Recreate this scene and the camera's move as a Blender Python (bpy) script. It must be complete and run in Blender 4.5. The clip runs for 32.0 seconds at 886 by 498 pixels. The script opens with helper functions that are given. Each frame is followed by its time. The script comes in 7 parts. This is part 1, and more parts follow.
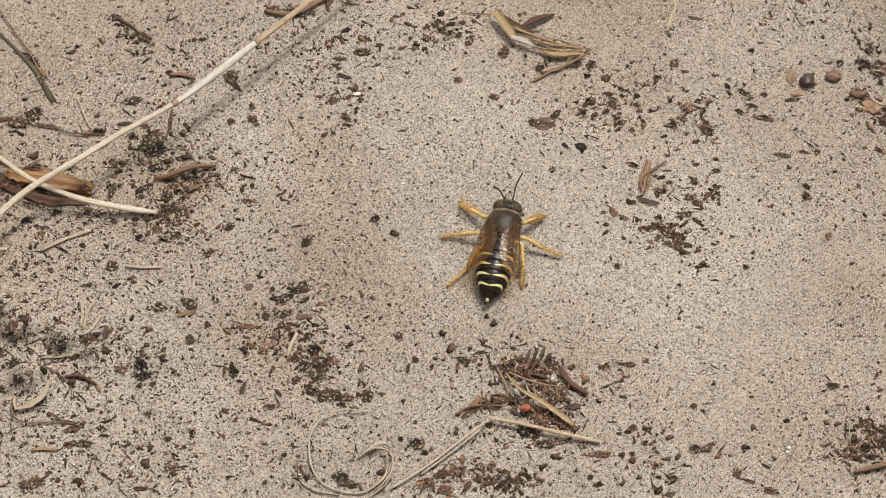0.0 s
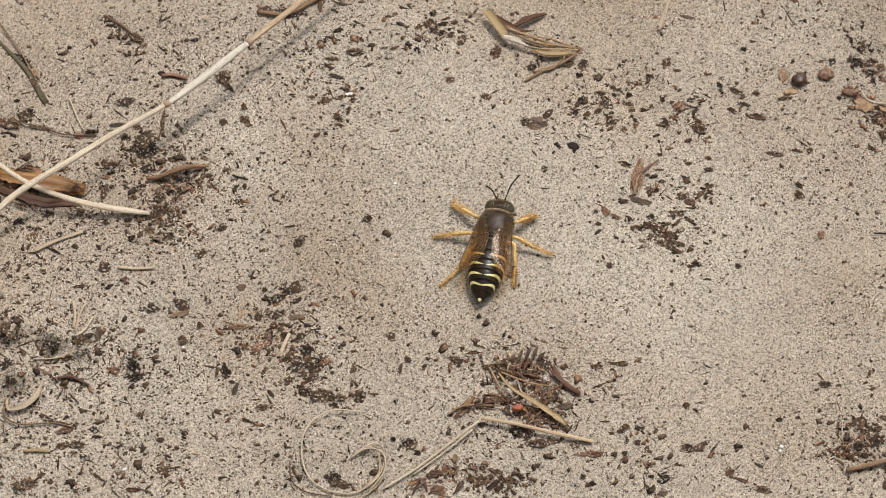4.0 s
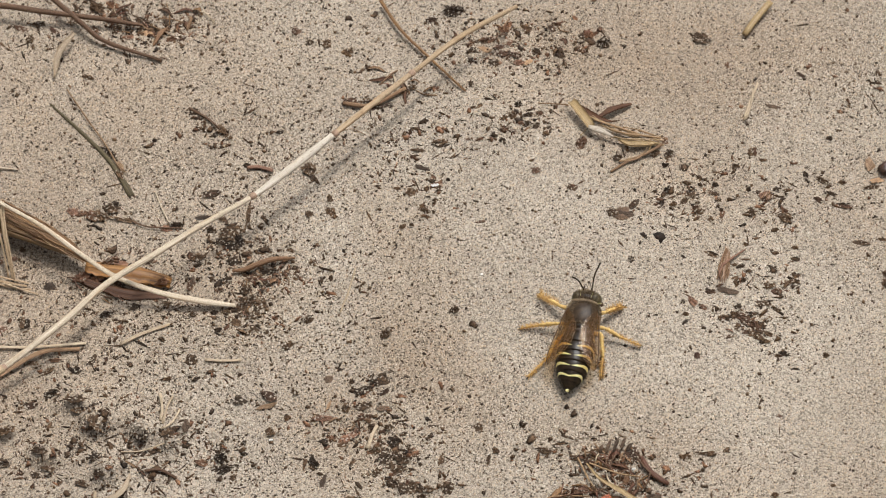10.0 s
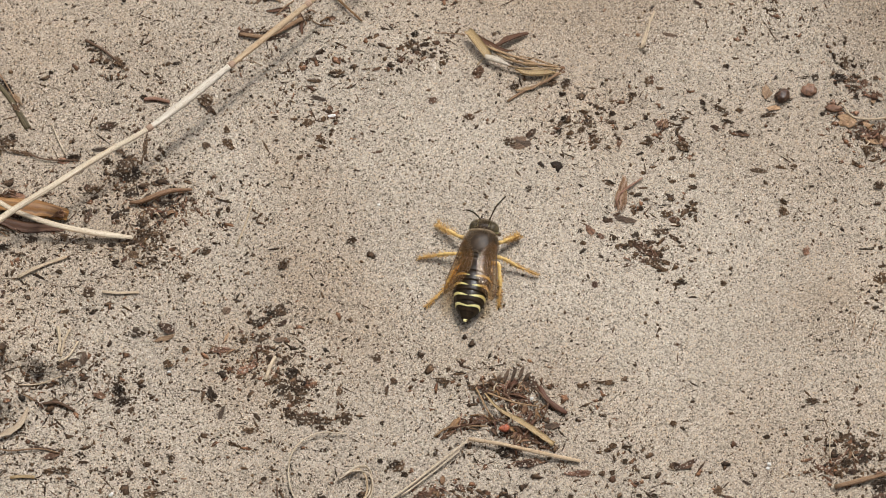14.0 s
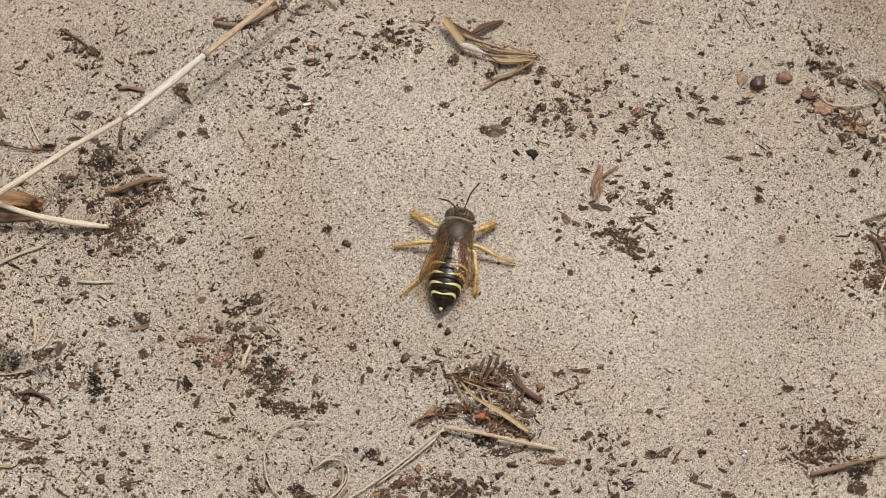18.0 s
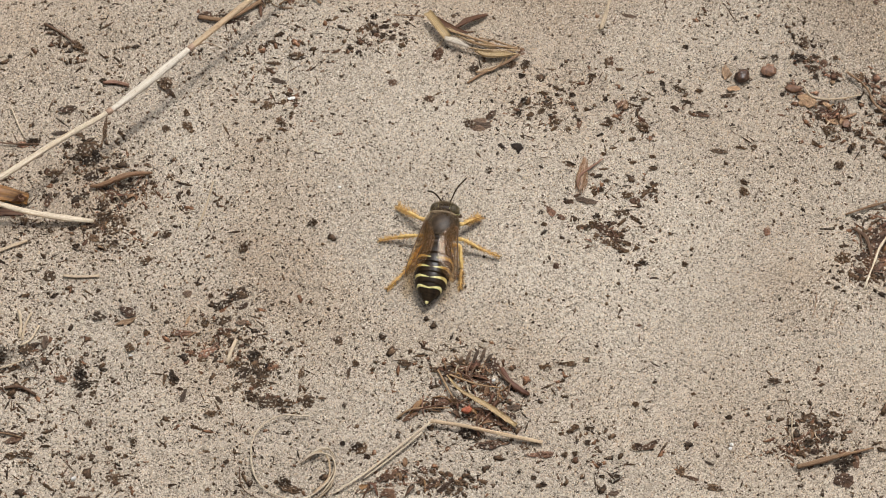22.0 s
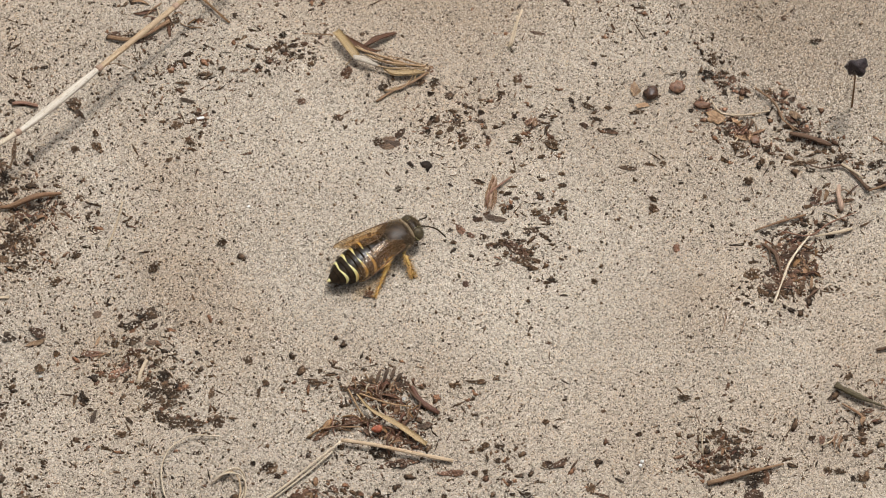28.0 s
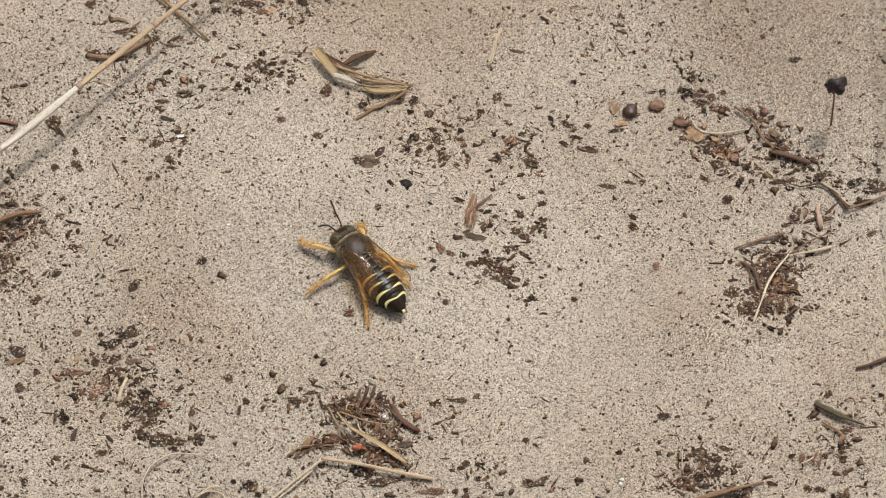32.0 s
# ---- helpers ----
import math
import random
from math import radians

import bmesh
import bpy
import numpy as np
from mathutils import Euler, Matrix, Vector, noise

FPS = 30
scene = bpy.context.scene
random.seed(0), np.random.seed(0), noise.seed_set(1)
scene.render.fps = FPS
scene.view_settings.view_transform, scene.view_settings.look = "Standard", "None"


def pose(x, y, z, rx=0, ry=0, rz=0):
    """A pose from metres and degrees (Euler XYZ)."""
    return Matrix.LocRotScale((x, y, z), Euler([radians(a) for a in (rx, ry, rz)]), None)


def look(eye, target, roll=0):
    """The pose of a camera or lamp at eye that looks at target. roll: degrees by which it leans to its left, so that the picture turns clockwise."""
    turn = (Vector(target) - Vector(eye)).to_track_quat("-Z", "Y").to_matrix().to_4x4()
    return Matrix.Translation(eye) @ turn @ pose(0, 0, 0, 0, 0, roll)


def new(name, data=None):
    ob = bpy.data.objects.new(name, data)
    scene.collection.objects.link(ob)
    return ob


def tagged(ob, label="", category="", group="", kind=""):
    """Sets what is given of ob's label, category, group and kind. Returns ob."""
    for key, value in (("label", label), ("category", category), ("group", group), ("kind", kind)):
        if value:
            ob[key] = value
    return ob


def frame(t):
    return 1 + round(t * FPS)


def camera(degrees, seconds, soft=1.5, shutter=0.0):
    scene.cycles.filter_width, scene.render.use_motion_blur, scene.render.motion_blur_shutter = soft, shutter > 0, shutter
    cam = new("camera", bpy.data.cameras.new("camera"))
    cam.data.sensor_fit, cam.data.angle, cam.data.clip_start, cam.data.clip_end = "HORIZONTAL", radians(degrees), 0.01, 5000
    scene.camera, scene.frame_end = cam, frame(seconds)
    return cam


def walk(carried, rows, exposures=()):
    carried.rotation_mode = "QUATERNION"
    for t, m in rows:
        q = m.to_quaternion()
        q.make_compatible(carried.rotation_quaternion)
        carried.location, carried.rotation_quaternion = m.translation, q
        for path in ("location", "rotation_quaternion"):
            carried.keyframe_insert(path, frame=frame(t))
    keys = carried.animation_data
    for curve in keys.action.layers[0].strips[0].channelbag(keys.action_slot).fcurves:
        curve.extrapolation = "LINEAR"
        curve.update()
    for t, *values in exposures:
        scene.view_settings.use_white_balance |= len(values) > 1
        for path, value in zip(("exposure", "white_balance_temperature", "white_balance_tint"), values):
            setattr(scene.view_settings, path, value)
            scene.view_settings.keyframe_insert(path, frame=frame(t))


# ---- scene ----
# Lengths below are in millimetres (MM turns them into metres); the sand lies round the origin.
MM = 0.001
cam = camera(8.0, 32.0, soft=1.0)
cam.data.dof.use_dof, cam.data.dof.focus_distance, cam.data.dof.aperture_fstop = True, 0.944, 60.0
CAMERA_ROWS = [
    (0, 0.00, -503.95, 806.49, 32.0000, -0.0000, 0.0000),
    (0.5, 2.24, -503.10, 807.10, 31.9793, 0.1725, 0.0075),
    (1, 1.51, -504.75, 804.26, 32.1024, 0.1243, 0.0108),
    (1.5, 1.69, -502.81, 805.97, 31.8826, 0.1322, 0.0205),
    (2, 2.17, -502.12, 807.68, 31.8069, 0.1478, -0.0045),
    (2.5, 4.08, -504.54, 806.15, 31.9947, 0.2600, -0.0113),
    (3, -0.15, -503.44, 806.08, 31.9625, 0.0308, -0.1515),
    (3.5, 4.46, -502.27, 807.52, 31.8797, 0.2816, -0.0656),
    (5.5, 2.67, -506.56, 804.49, 32.1962, 0.1751, -0.1908),
    (6, 4.27, -503.07, 806.65, 31.9953, 0.2637, -0.2530),
    (6.5, 3.54, -499.18, 809.40, 31.6659, 0.1575, -0.2437),
    (7, 1.96, -503.02, 806.63, 31.9173, 0.0948, -0.3293),
    (7.5, 3.18, -503.64, 805.72, 32.0260, 0.1915, -0.2962),
    (8, 4.19, -506.38, 804.39, 32.2017, 0.2662, -0.3075),
    (8.5, -0.71, -500.58, 807.16, 31.8962, 0.0502, -0.3041),
    (8.6, -0.48, -501.39, 806.69, 32.2597, 0.1905, -0.2621),
    (8.7, -0.25, -502.20, 806.23, 32.4827, 0.3129, -0.2311),
    (8.8, -0.02, -503.01, 805.77, 32.6226, 0.4246, -0.2068),
    (9, 0.44, -504.63, 804.84, 32.8190, 0.5735, -0.2061),
    (9.5, 4.66, -504.55, 804.70, 32.8845, 0.9827, -0.0420),
    (10, -0.27, -503.04, 805.62, 32.8051, 0.8545, -0.0434),
    (10.1, 0.73, -503.27, 805.62, 32.8163, 1.0013, 0.0003),
    (10.2, 1.73, -503.50, 805.62, 32.8251, 1.3674, 0.1854),
    (10.3, 2.73, -503.73, 805.62, 32.8365, 1.5629, 0.2605),
    (10.5, 4.73, -504.19, 805.62, 32.8608, 1.8322, 0.3321),
    (11, 8.56, -506.79, 805.49, 32.8651, 1.9818, 0.3915),
    (11.3, 15.55, -506.43, 804.53, 32.7932, 2.1350, 0.4534),
    (11.5, 20.21, -506.19, 803.89, 32.7157, 2.1658, 0.4488),
    (11.6, 17.64, -505.70, 804.47, 32.6497, 1.7426, 0.1870),
    (11.7, 15.06, -505.20, 805.05, 32.5952, 1.4571, 0.0137),
    (11.8, 12.49, -504.71, 805.63, 32.5407, 1.1585, -0.1679),
    (12, 7.34, -503.72, 806.78, 32.4514, 0.8376, -0.3552),
    (12.5, 5.20, -503.40, 805.25, 32.3797, 0.6887, -0.4996),
    (13, 4.91, -501.58, 806.74, 32.1383, 0.6124, -0.5850),
    (13.5, 5.59, -504.64, 803.59, 32.3607, 0.6078, -0.6147),
    (14, 3.25, -501.60, 805.99, 32.0791, 0.4553, -0.7519),
    (14.5, 6.70, -500.30, 807.21, 31.9651, 0.5765, -0.7139),
    (16.5, -0.10, -499.23, 807.57, 31.8580, 0.1678, -1.1155),
    (17, 0.99, -498.75, 808.11, 31.8138, 0.2073, -1.0697),
    (17.5, -1.42, -501.33, 806.31, 32.0161, 0.1224, -1.2007),
    (18, 4.47, -500.97, 805.55, 31.9526, 0.4111, -0.9600),
    (18.5, 6.76, -502.49, 804.89, 32.0183, 0.5691, -0.9196),
    (19, 4.73, -497.60, 808.01, 31.6365, 0.4253, -1.0148),
    (19.5, 4.72, -498.27, 807.86, 31.7222, 0.4254, -1.0266),
    (20, 2.02, -498.48, 808.02, 31.7227, 0.2726, -1.1477),
    (20.5, 6.02, -498.18, 807.61, 31.7657, 0.5142, -1.0863),
    (21, 0.46, -501.79, 805.67, 32.0068, 0.1945, -1.2462),
    (21.5, 2.77, -499.33, 807.38, 31.7977, 0.2881, -1.2010),
    (22, -0.57, -502.05, 805.21, 31.9653, 0.1095, -1.2992),
    (22.5, 4.60, -500.10, 806.73, 31.8205, 0.3328, -1.1509),
    (23, 9.91, -503.60, 804.03, 32.1239, 0.5582, -1.0796),
    (23.1, 7.25, -503.98, 803.84, 32.1517, 0.3865, -1.2060),
    (23.2, 4.60, -504.36, 803.64, 32.1797, 0.1657, -1.3632),
    (23.3, 1.95, -504.73, 803.44, 32.2064, -0.0334, -1.5069),
    (23.5, -3.36, -505.49, 803.05, 32.2739, -0.3067, -1.7155),
    (23.7, -0.39, -503.18, 804.39, 32.0450, -0.2498, -1.6797),
    (23.9, 2.57, -500.88, 805.74, 31.9375, 0.0578, -1.4870),
    (24, 4.05, -499.73, 806.41, 31.8579, 0.1147, -1.4512),
    (24.5, -0.85, -501.80, 806.11, 31.9479, -0.0187, -1.5667),
    (25, 2.80, -501.34, 805.28, 31.9595, 0.1593, -1.4803),
    (25.5, 14.35, -501.15, 805.37, 31.9649, 0.7370, -1.3079),
    (27.5, 2.12, -499.91, 806.45, 31.9473, -0.2029, -1.9272),
    (28, 3.53, -500.15, 806.86, 31.9769, -0.1667, -1.9390),
    (28.5, 0.25, -500.20, 806.42, 32.0153, -0.3826, -2.0769),
    (29, 1.53, -500.22, 806.43, 32.0307, -0.3346, -2.1112),
    (29.5, 0.89, -496.78, 808.62, 31.8030, -0.4156, -2.1258),
    (30, 1.68, -502.98, 804.86, 32.2962, -0.3686, -2.1331),
    (30.5, 4.02, -498.34, 807.92, 31.9942, -0.2495, -2.0908),
    (31, -1.25, -499.72, 807.35, 32.1290, -0.5662, -2.1925),
    (31.5, -1.90, -500.72, 805.79, 32.2530, -0.5770, -2.2661),
    (32, 0.35, -499.33, 808.05, 32.0679, -0.4819, -2.1423),
]
walk(cam, [(t, pose(x * MM, y * MM, z * MM, rx, ry, rz)) for t, x, y, z, rx, ry, rz in CAMERA_ROWS],
     exposures=[(0.0, -0.235, 6020, 8), (14.0, -0.235, 6020, 8), (24.0, -0.22, 6010, 8), (32.0, -0.195, 5980, 8)])

# ---- light: a hazy high sun and the open sky ----
SUN_ELEVATION, SUN_AZIMUTH = 71.0, 35.0      # azimuth from +y towards +x
world = bpy.data.worlds.new("sky")
scene.world = world
world.use_nodes = True
wn, wl = world.node_tree.nodes, world.node_tree.links
sky = wn.new("ShaderNodeTexSky")
sky.sky_type, sky.sun_disc = "NISHITA", False
sky.sun_elevation, sky.sun_rotation = radians(SUN_ELEVATION), radians(SUN_AZIMUTH)
sky.air_density, sky.dust_density = 0.5, 10.0
wn["Background"].inputs["Strength"].default_value = 0.17
haze = wn.new("ShaderNodeHueSaturation")          # thin white haze
haze.inputs["Saturation"].default_value = 0.2
wl.new(sky.outputs["Color"], haze.inputs["Color"])
wl.new(haze.outputs["Color"], wn["Background"].inputs["Color"])
sun_data = bpy.data.lights.new("sun", "SUN")
sun_data.energy, sun_data.angle, sun_data.color = 2.5, radians(6.0), (1.0, 0.94, 0.86)
sun = new("sun", sun_data)
e_, a_ = radians(SUN_ELEVATION), radians(SUN_AZIMUTH)
sun.matrix_world = look(Vector((math.sin(a_) * math.cos(e_), math.cos(a_) * math.cos(e_), math.sin(e_))) * 3, (0, 0, 0))

# ---- the lie of the sand ----
LATTICE = np.random.RandomState(11).rand(64, 64)


def value_noise(x, y, cell, shift=0):
    """Smooth noise from -1 to 1 over the plane."""
    x, y = np.asarray(x, float) / cell + 17.3 * shift, np.asarray(y, float) / cell - 9.1 * shift
    i, j = np.floor(x).astype(int), np.floor(y).astype(int)
    u, v = x - i, y - j
    u, v = u * u * (3 - 2 * u), v * v * (3 - 2 * v)
    a, b = LATTICE[i % 64, j % 64], LATTICE[(i + 1) % 64, j % 64]
    c, d = LATTICE[i % 64, (j + 1) % 64], LATTICE[(i + 1) % 64, (j + 1) % 64]
    return 2 * ((a * (1 - u) + b * u) * (1 - v) + (c * (1 - u) + d * u) * v) - 1


# swells of the sand: x, y, height, radius across, radius along, turn in degrees
SWELLS = [
    (9, 1, 5.0, 38, 24, -50), (92, 50, 12.0, 34, 24, -40), (68, -9, 2.6, 13, 8, 20),
    (-62, -12, 1.4, 5, 3.5, 0), (-61, -21, 1.5, 4.5, 3.5, 0), (-52, -14, 0.8, 4, 3, 0),
    (-85, 34, 2.0, 16, 14, 0), (-45, 42, 2.2, 14, 7, 40), (60, -40, -1.6, 22, 10, 10),
    (4, 36, 1.5, 20, 6, -15), (-20, -30, 1.6, 16, 9, 10),
]
# clods under a coat of sand
CLODS = [(-63.2, -14.6), (-56.4, -16.2), (-82.0, -21.3), (-71.2, -19.9), (-62.2, -23.1), (-52.6, -17.1), (-89.1, -0.9), (-77.4, -15.5), (-84.6, -17.3), (-67.1, -10.8)]


def ground(x, y):
    """Height of the sand at x, y."""
    x, y = np.asarray(x, float), np.asarray(y, float)
    z = np.zeros(np.broadcast(x, y).shape)
    for cx, cy, h, ra, rb, turn in SWELLS:
        c, s = math.cos(math.radians(turn)), math.sin(math.radians(turn))
        u, v = (x - cx) * c + (y - cy) * s, -(x - cx) * s + (y - cy) * c
        z = z + h * np.exp(-(u / ra) ** 2 - (v / rb) ** 2)
    for i, (cx, cy) in enumerate(CLODS):
        z = z + (2.5 - 0.14 * i + 0.4 * math.sin(i)) * np.exp(-(((x - cx) / (2.3 - 0.1 * i + 0.3 * math.cos(2.0 * i))) ** 2 + ((y - cy) / 1.9) ** 2) ** 1.6) * (1 + 0.35 * value_noise(x, y, 1.9, 4))
    rough = 0.35 + 0.65 / (1 + np.exp(np.clip((x + 12 + 0.3 * y) / 9, -40, 40)))      # lumpier where litter lies
    z = z + 0.35 * value_noise(x, y, 13) + rough * (0.28 * value_noise(x, y, 4.1, 1) + 0.09 * value_noise(x, y, 1.7, 2))
    return z + 0.02 * value_noise(x, y, 0.8, 3)


def slope(x, y, reach=5.0):
    """Lie of the sand under a body at x, y: its height, and the fall along x and y."""
    mid = (ground(x + reach, y) + ground(x - reach, y) + ground(x, y + reach) + ground(x, y - reach) + ground(x, y)) / 5
    return float(mid), float(ground(x + reach, y) - ground(x - reach, y)) / (2 * reach), float(ground(x, y + reach) - ground(x, y - reach)) / (2 * reach)


# ---- materials ----
def ramp(nt, fac, stops):
    node = nt.nodes.new("ShaderNodeValToRGB")
    el = node.color_ramp.elements
    while len(el) < len(stops):
        el.new(0.5)
    for e, (p, c) in zip(el, stops):
        e.position, e.color = p, (*c, 1)
    nt.links.new(fac, node.inputs[0])
    return node.outputs[0]


def tint(nt, a, b, fac, mode="MULTIPLY"):
    node = nt.nodes.new("ShaderNodeMix")
    node.data_type, node.blend_type = "RGBA", mode
    for sock, val in ((node.inputs[0], fac), (node.inputs[6], a), (node.inputs[7], b)):
        if hasattr(val, "is_linked"):
            nt.links.new(val, sock)
        else:
            sock.default_value = val
    return node.outputs[2]


def noise_of(nt, vector, scale, detail=4.0, rough=0.55):
    node = nt.nodes.new("ShaderNodeTexNoise")
    node.inputs["Scale"].default_value, node.inputs["Detail"].default_value, node.inputs["Roughness"].default_value = scale, detail, rough
    nt.links.new(vector, node.inputs["Vector"])
    return node.outputs["Fac"]


def base_mat(name, rough):
    m = bpy.data.materials.new(name)
    m.use_nodes = True
    nt = m.node_tree
    bsdf = nt.nodes["Principled BSDF"]
    bsdf.inputs["Roughness"].default_value = rough
    bsdf.inputs["Specular IOR Level"].default_value = 0.3
    return m, nt, bsdf


def bump(nt, bsdf, height, strength, depth):
    b = nt.nodes.new("ShaderNodeBump")
    b.inputs["Strength"].default_value, b.inputs["Distance"].default_value = strength, depth * MM
    nt.links.new(height, b.inputs["Height"])
    nt.links.new(b.outputs["Normal"], bsdf.inputs["Normal"])
    return b


def litter_mat(name, dark, light, grain=1.2, rough=0.85, relief=0.12, spread=0.5, island=False, clinging=0.0):
    """Bark, humus, husk: mottled at two scales, each piece a little different."""
    m, nt, bsdf = base_mat(name, rough)
    tc = nt.nodes.new("ShaderNodeTexCoord").outputs["Object"]
    n1, n2 = noise_of(nt, tc, 1000 / grain), noise_of(nt, tc, 5000 / grain, 2)
    col = ramp(nt, n1, [(0.3, dark), (0.72, light)])
    col = tint(nt, col, ramp(nt, n2, [(0.3, (0.55, 0.55, 0.55)), (0.7, (1.25, 1.2, 1.15))]), 0.8)
    if island:
        rnd = nt.nodes.new("ShaderNodeNewGeometry").outputs["Random Per Island"]
    else:
        rnd = nt.nodes.new("ShaderNodeObjectInfo").outputs["Random"]
    col = tint(nt, col, ramp(nt, rnd, [(0.0, (1 - spread,) * 3), (1.0, (1 + spread, 1 + 0.9 * spread, 1 + 0.8 * spread))]), 1.0)
    if clinging:      # pale sand grains stuck to the piece
        cell = nt.nodes.new("ShaderNodeTexVoronoi")
        cell.inputs["Scale"].default_value = 4300
        place = nt.nodes.new("ShaderNodeNewGeometry").outputs["Position"]
        nt.links.new(place, cell.inputs["Vector"])
        sep = nt.nodes.new("ShaderNodeSeparateColor")
        nt.links.new(cell.outputs["Color"], sep.inputs[0])
        col = tint(nt, col, (0.36, 0.30, 0.23, 1), ramp(nt, sep.outputs[0], [(1 - clinging - 0.02, (0, 0, 0)), (1 - clinging, (0.8, 0.8, 0.8))]), "MIX")
    nt.links.new(col, bsdf.inputs["Base Color"])
    bump(nt, bsdf, n2, 0.8, relief)
    return m


def straw_mat(name, dark, light, rough=0.5, stripes=26.0, blotch=(0.5, 0.36, 0.2)):
    """Dry stalks and blades: fibres along the piece, paler and darker lengths."""
    m, nt, bsdf = base_mat(name, rough)
    uv = nt.nodes.new("ShaderNodeTexCoord").outputs["UV"]
    mp = nt.nodes.new("ShaderNodeMapping")
    mp.inputs["Scale"].default_value = (stripes, 0.12, 1)
    nt.links.new(uv, mp.inputs["Vector"])
    fib = noise_of(nt, mp.outputs["Vector"], 1.0, 3)
    mp2 = nt.nodes.new("ShaderNodeMapping")
    mp2.inputs["Scale"].default_value = (1.5, 0.10, 1)
    nt.links.new(uv, mp2.inputs["Vector"])
    blo = noise_of(nt, mp2.outputs["Vector"], 1.0, 4)
    tc = nt.nodes.new("ShaderNodeTexCoord").outputs["Object"]
    speck = noise_of(nt, tc, 2600, 2)
    col = ramp(nt, fib, [(0.3, dark), (0.66, light)])
    col = tint(nt, col, tuple(1.6 * c for c in blotch) + (1,), ramp(nt, blo, [(0.5, (0, 0, 0)), (0.72, (0.75, 0.75, 0.75))]))
    col = tint(nt, col, ramp(nt, speck, [(0.28, (0.5, 0.42, 0.35)), (0.42, (1, 1, 1))]), 0.6)
    rnd = nt.nodes.new("ShaderNodeObjectInfo").outputs["Random"]
    col = tint(nt, col, ramp(nt, rnd, [(0, (0.85, 0.83, 0.8)), (1, (1.1, 1.1, 1.1))]), 1.0)
    nt.links.new(col, bsdf.inputs["Base Color"])
    bump(nt, bsdf, fib, 0.6, 0.08)
    return m


# tracts of brown plant dust and painted slope shade in the sand: x, y, reach across and along, turn, share
DUST_AND_SHADE = [
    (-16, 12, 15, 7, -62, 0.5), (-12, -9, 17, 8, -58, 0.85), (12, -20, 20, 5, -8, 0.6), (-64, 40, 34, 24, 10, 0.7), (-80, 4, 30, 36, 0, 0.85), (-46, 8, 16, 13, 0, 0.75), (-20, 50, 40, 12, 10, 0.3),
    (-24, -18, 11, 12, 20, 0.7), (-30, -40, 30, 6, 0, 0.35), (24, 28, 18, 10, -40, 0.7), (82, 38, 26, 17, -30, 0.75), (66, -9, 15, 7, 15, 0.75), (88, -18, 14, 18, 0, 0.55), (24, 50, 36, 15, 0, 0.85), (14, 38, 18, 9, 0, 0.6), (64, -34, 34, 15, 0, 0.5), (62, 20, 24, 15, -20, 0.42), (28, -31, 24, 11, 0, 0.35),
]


def dusted_and_shaded(nt, col, tc):
    """Brown plant dust, and shade of slopes put into the colour, gathered in soft-edged tracts of the sand."""
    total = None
    for x, y, ra, rb, turn, share in DUST_AND_SHADE:
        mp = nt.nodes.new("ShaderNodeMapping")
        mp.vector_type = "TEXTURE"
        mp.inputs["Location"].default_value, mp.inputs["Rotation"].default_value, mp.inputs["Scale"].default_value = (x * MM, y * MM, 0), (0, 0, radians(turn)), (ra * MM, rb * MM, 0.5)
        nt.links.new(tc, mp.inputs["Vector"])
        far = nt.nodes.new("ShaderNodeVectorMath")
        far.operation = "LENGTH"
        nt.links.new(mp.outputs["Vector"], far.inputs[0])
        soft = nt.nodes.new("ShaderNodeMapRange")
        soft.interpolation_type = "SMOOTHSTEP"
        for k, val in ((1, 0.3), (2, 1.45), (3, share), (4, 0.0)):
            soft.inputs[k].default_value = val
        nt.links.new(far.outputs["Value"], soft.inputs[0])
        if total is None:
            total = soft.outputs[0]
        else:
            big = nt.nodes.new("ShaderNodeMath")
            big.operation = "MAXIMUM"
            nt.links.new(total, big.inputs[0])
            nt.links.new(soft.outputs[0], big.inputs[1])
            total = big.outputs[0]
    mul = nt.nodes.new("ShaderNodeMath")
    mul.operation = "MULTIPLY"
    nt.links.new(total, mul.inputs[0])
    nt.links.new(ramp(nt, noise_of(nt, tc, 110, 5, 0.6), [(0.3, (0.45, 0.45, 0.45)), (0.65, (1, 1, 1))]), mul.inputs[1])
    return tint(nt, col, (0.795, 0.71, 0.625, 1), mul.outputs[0])


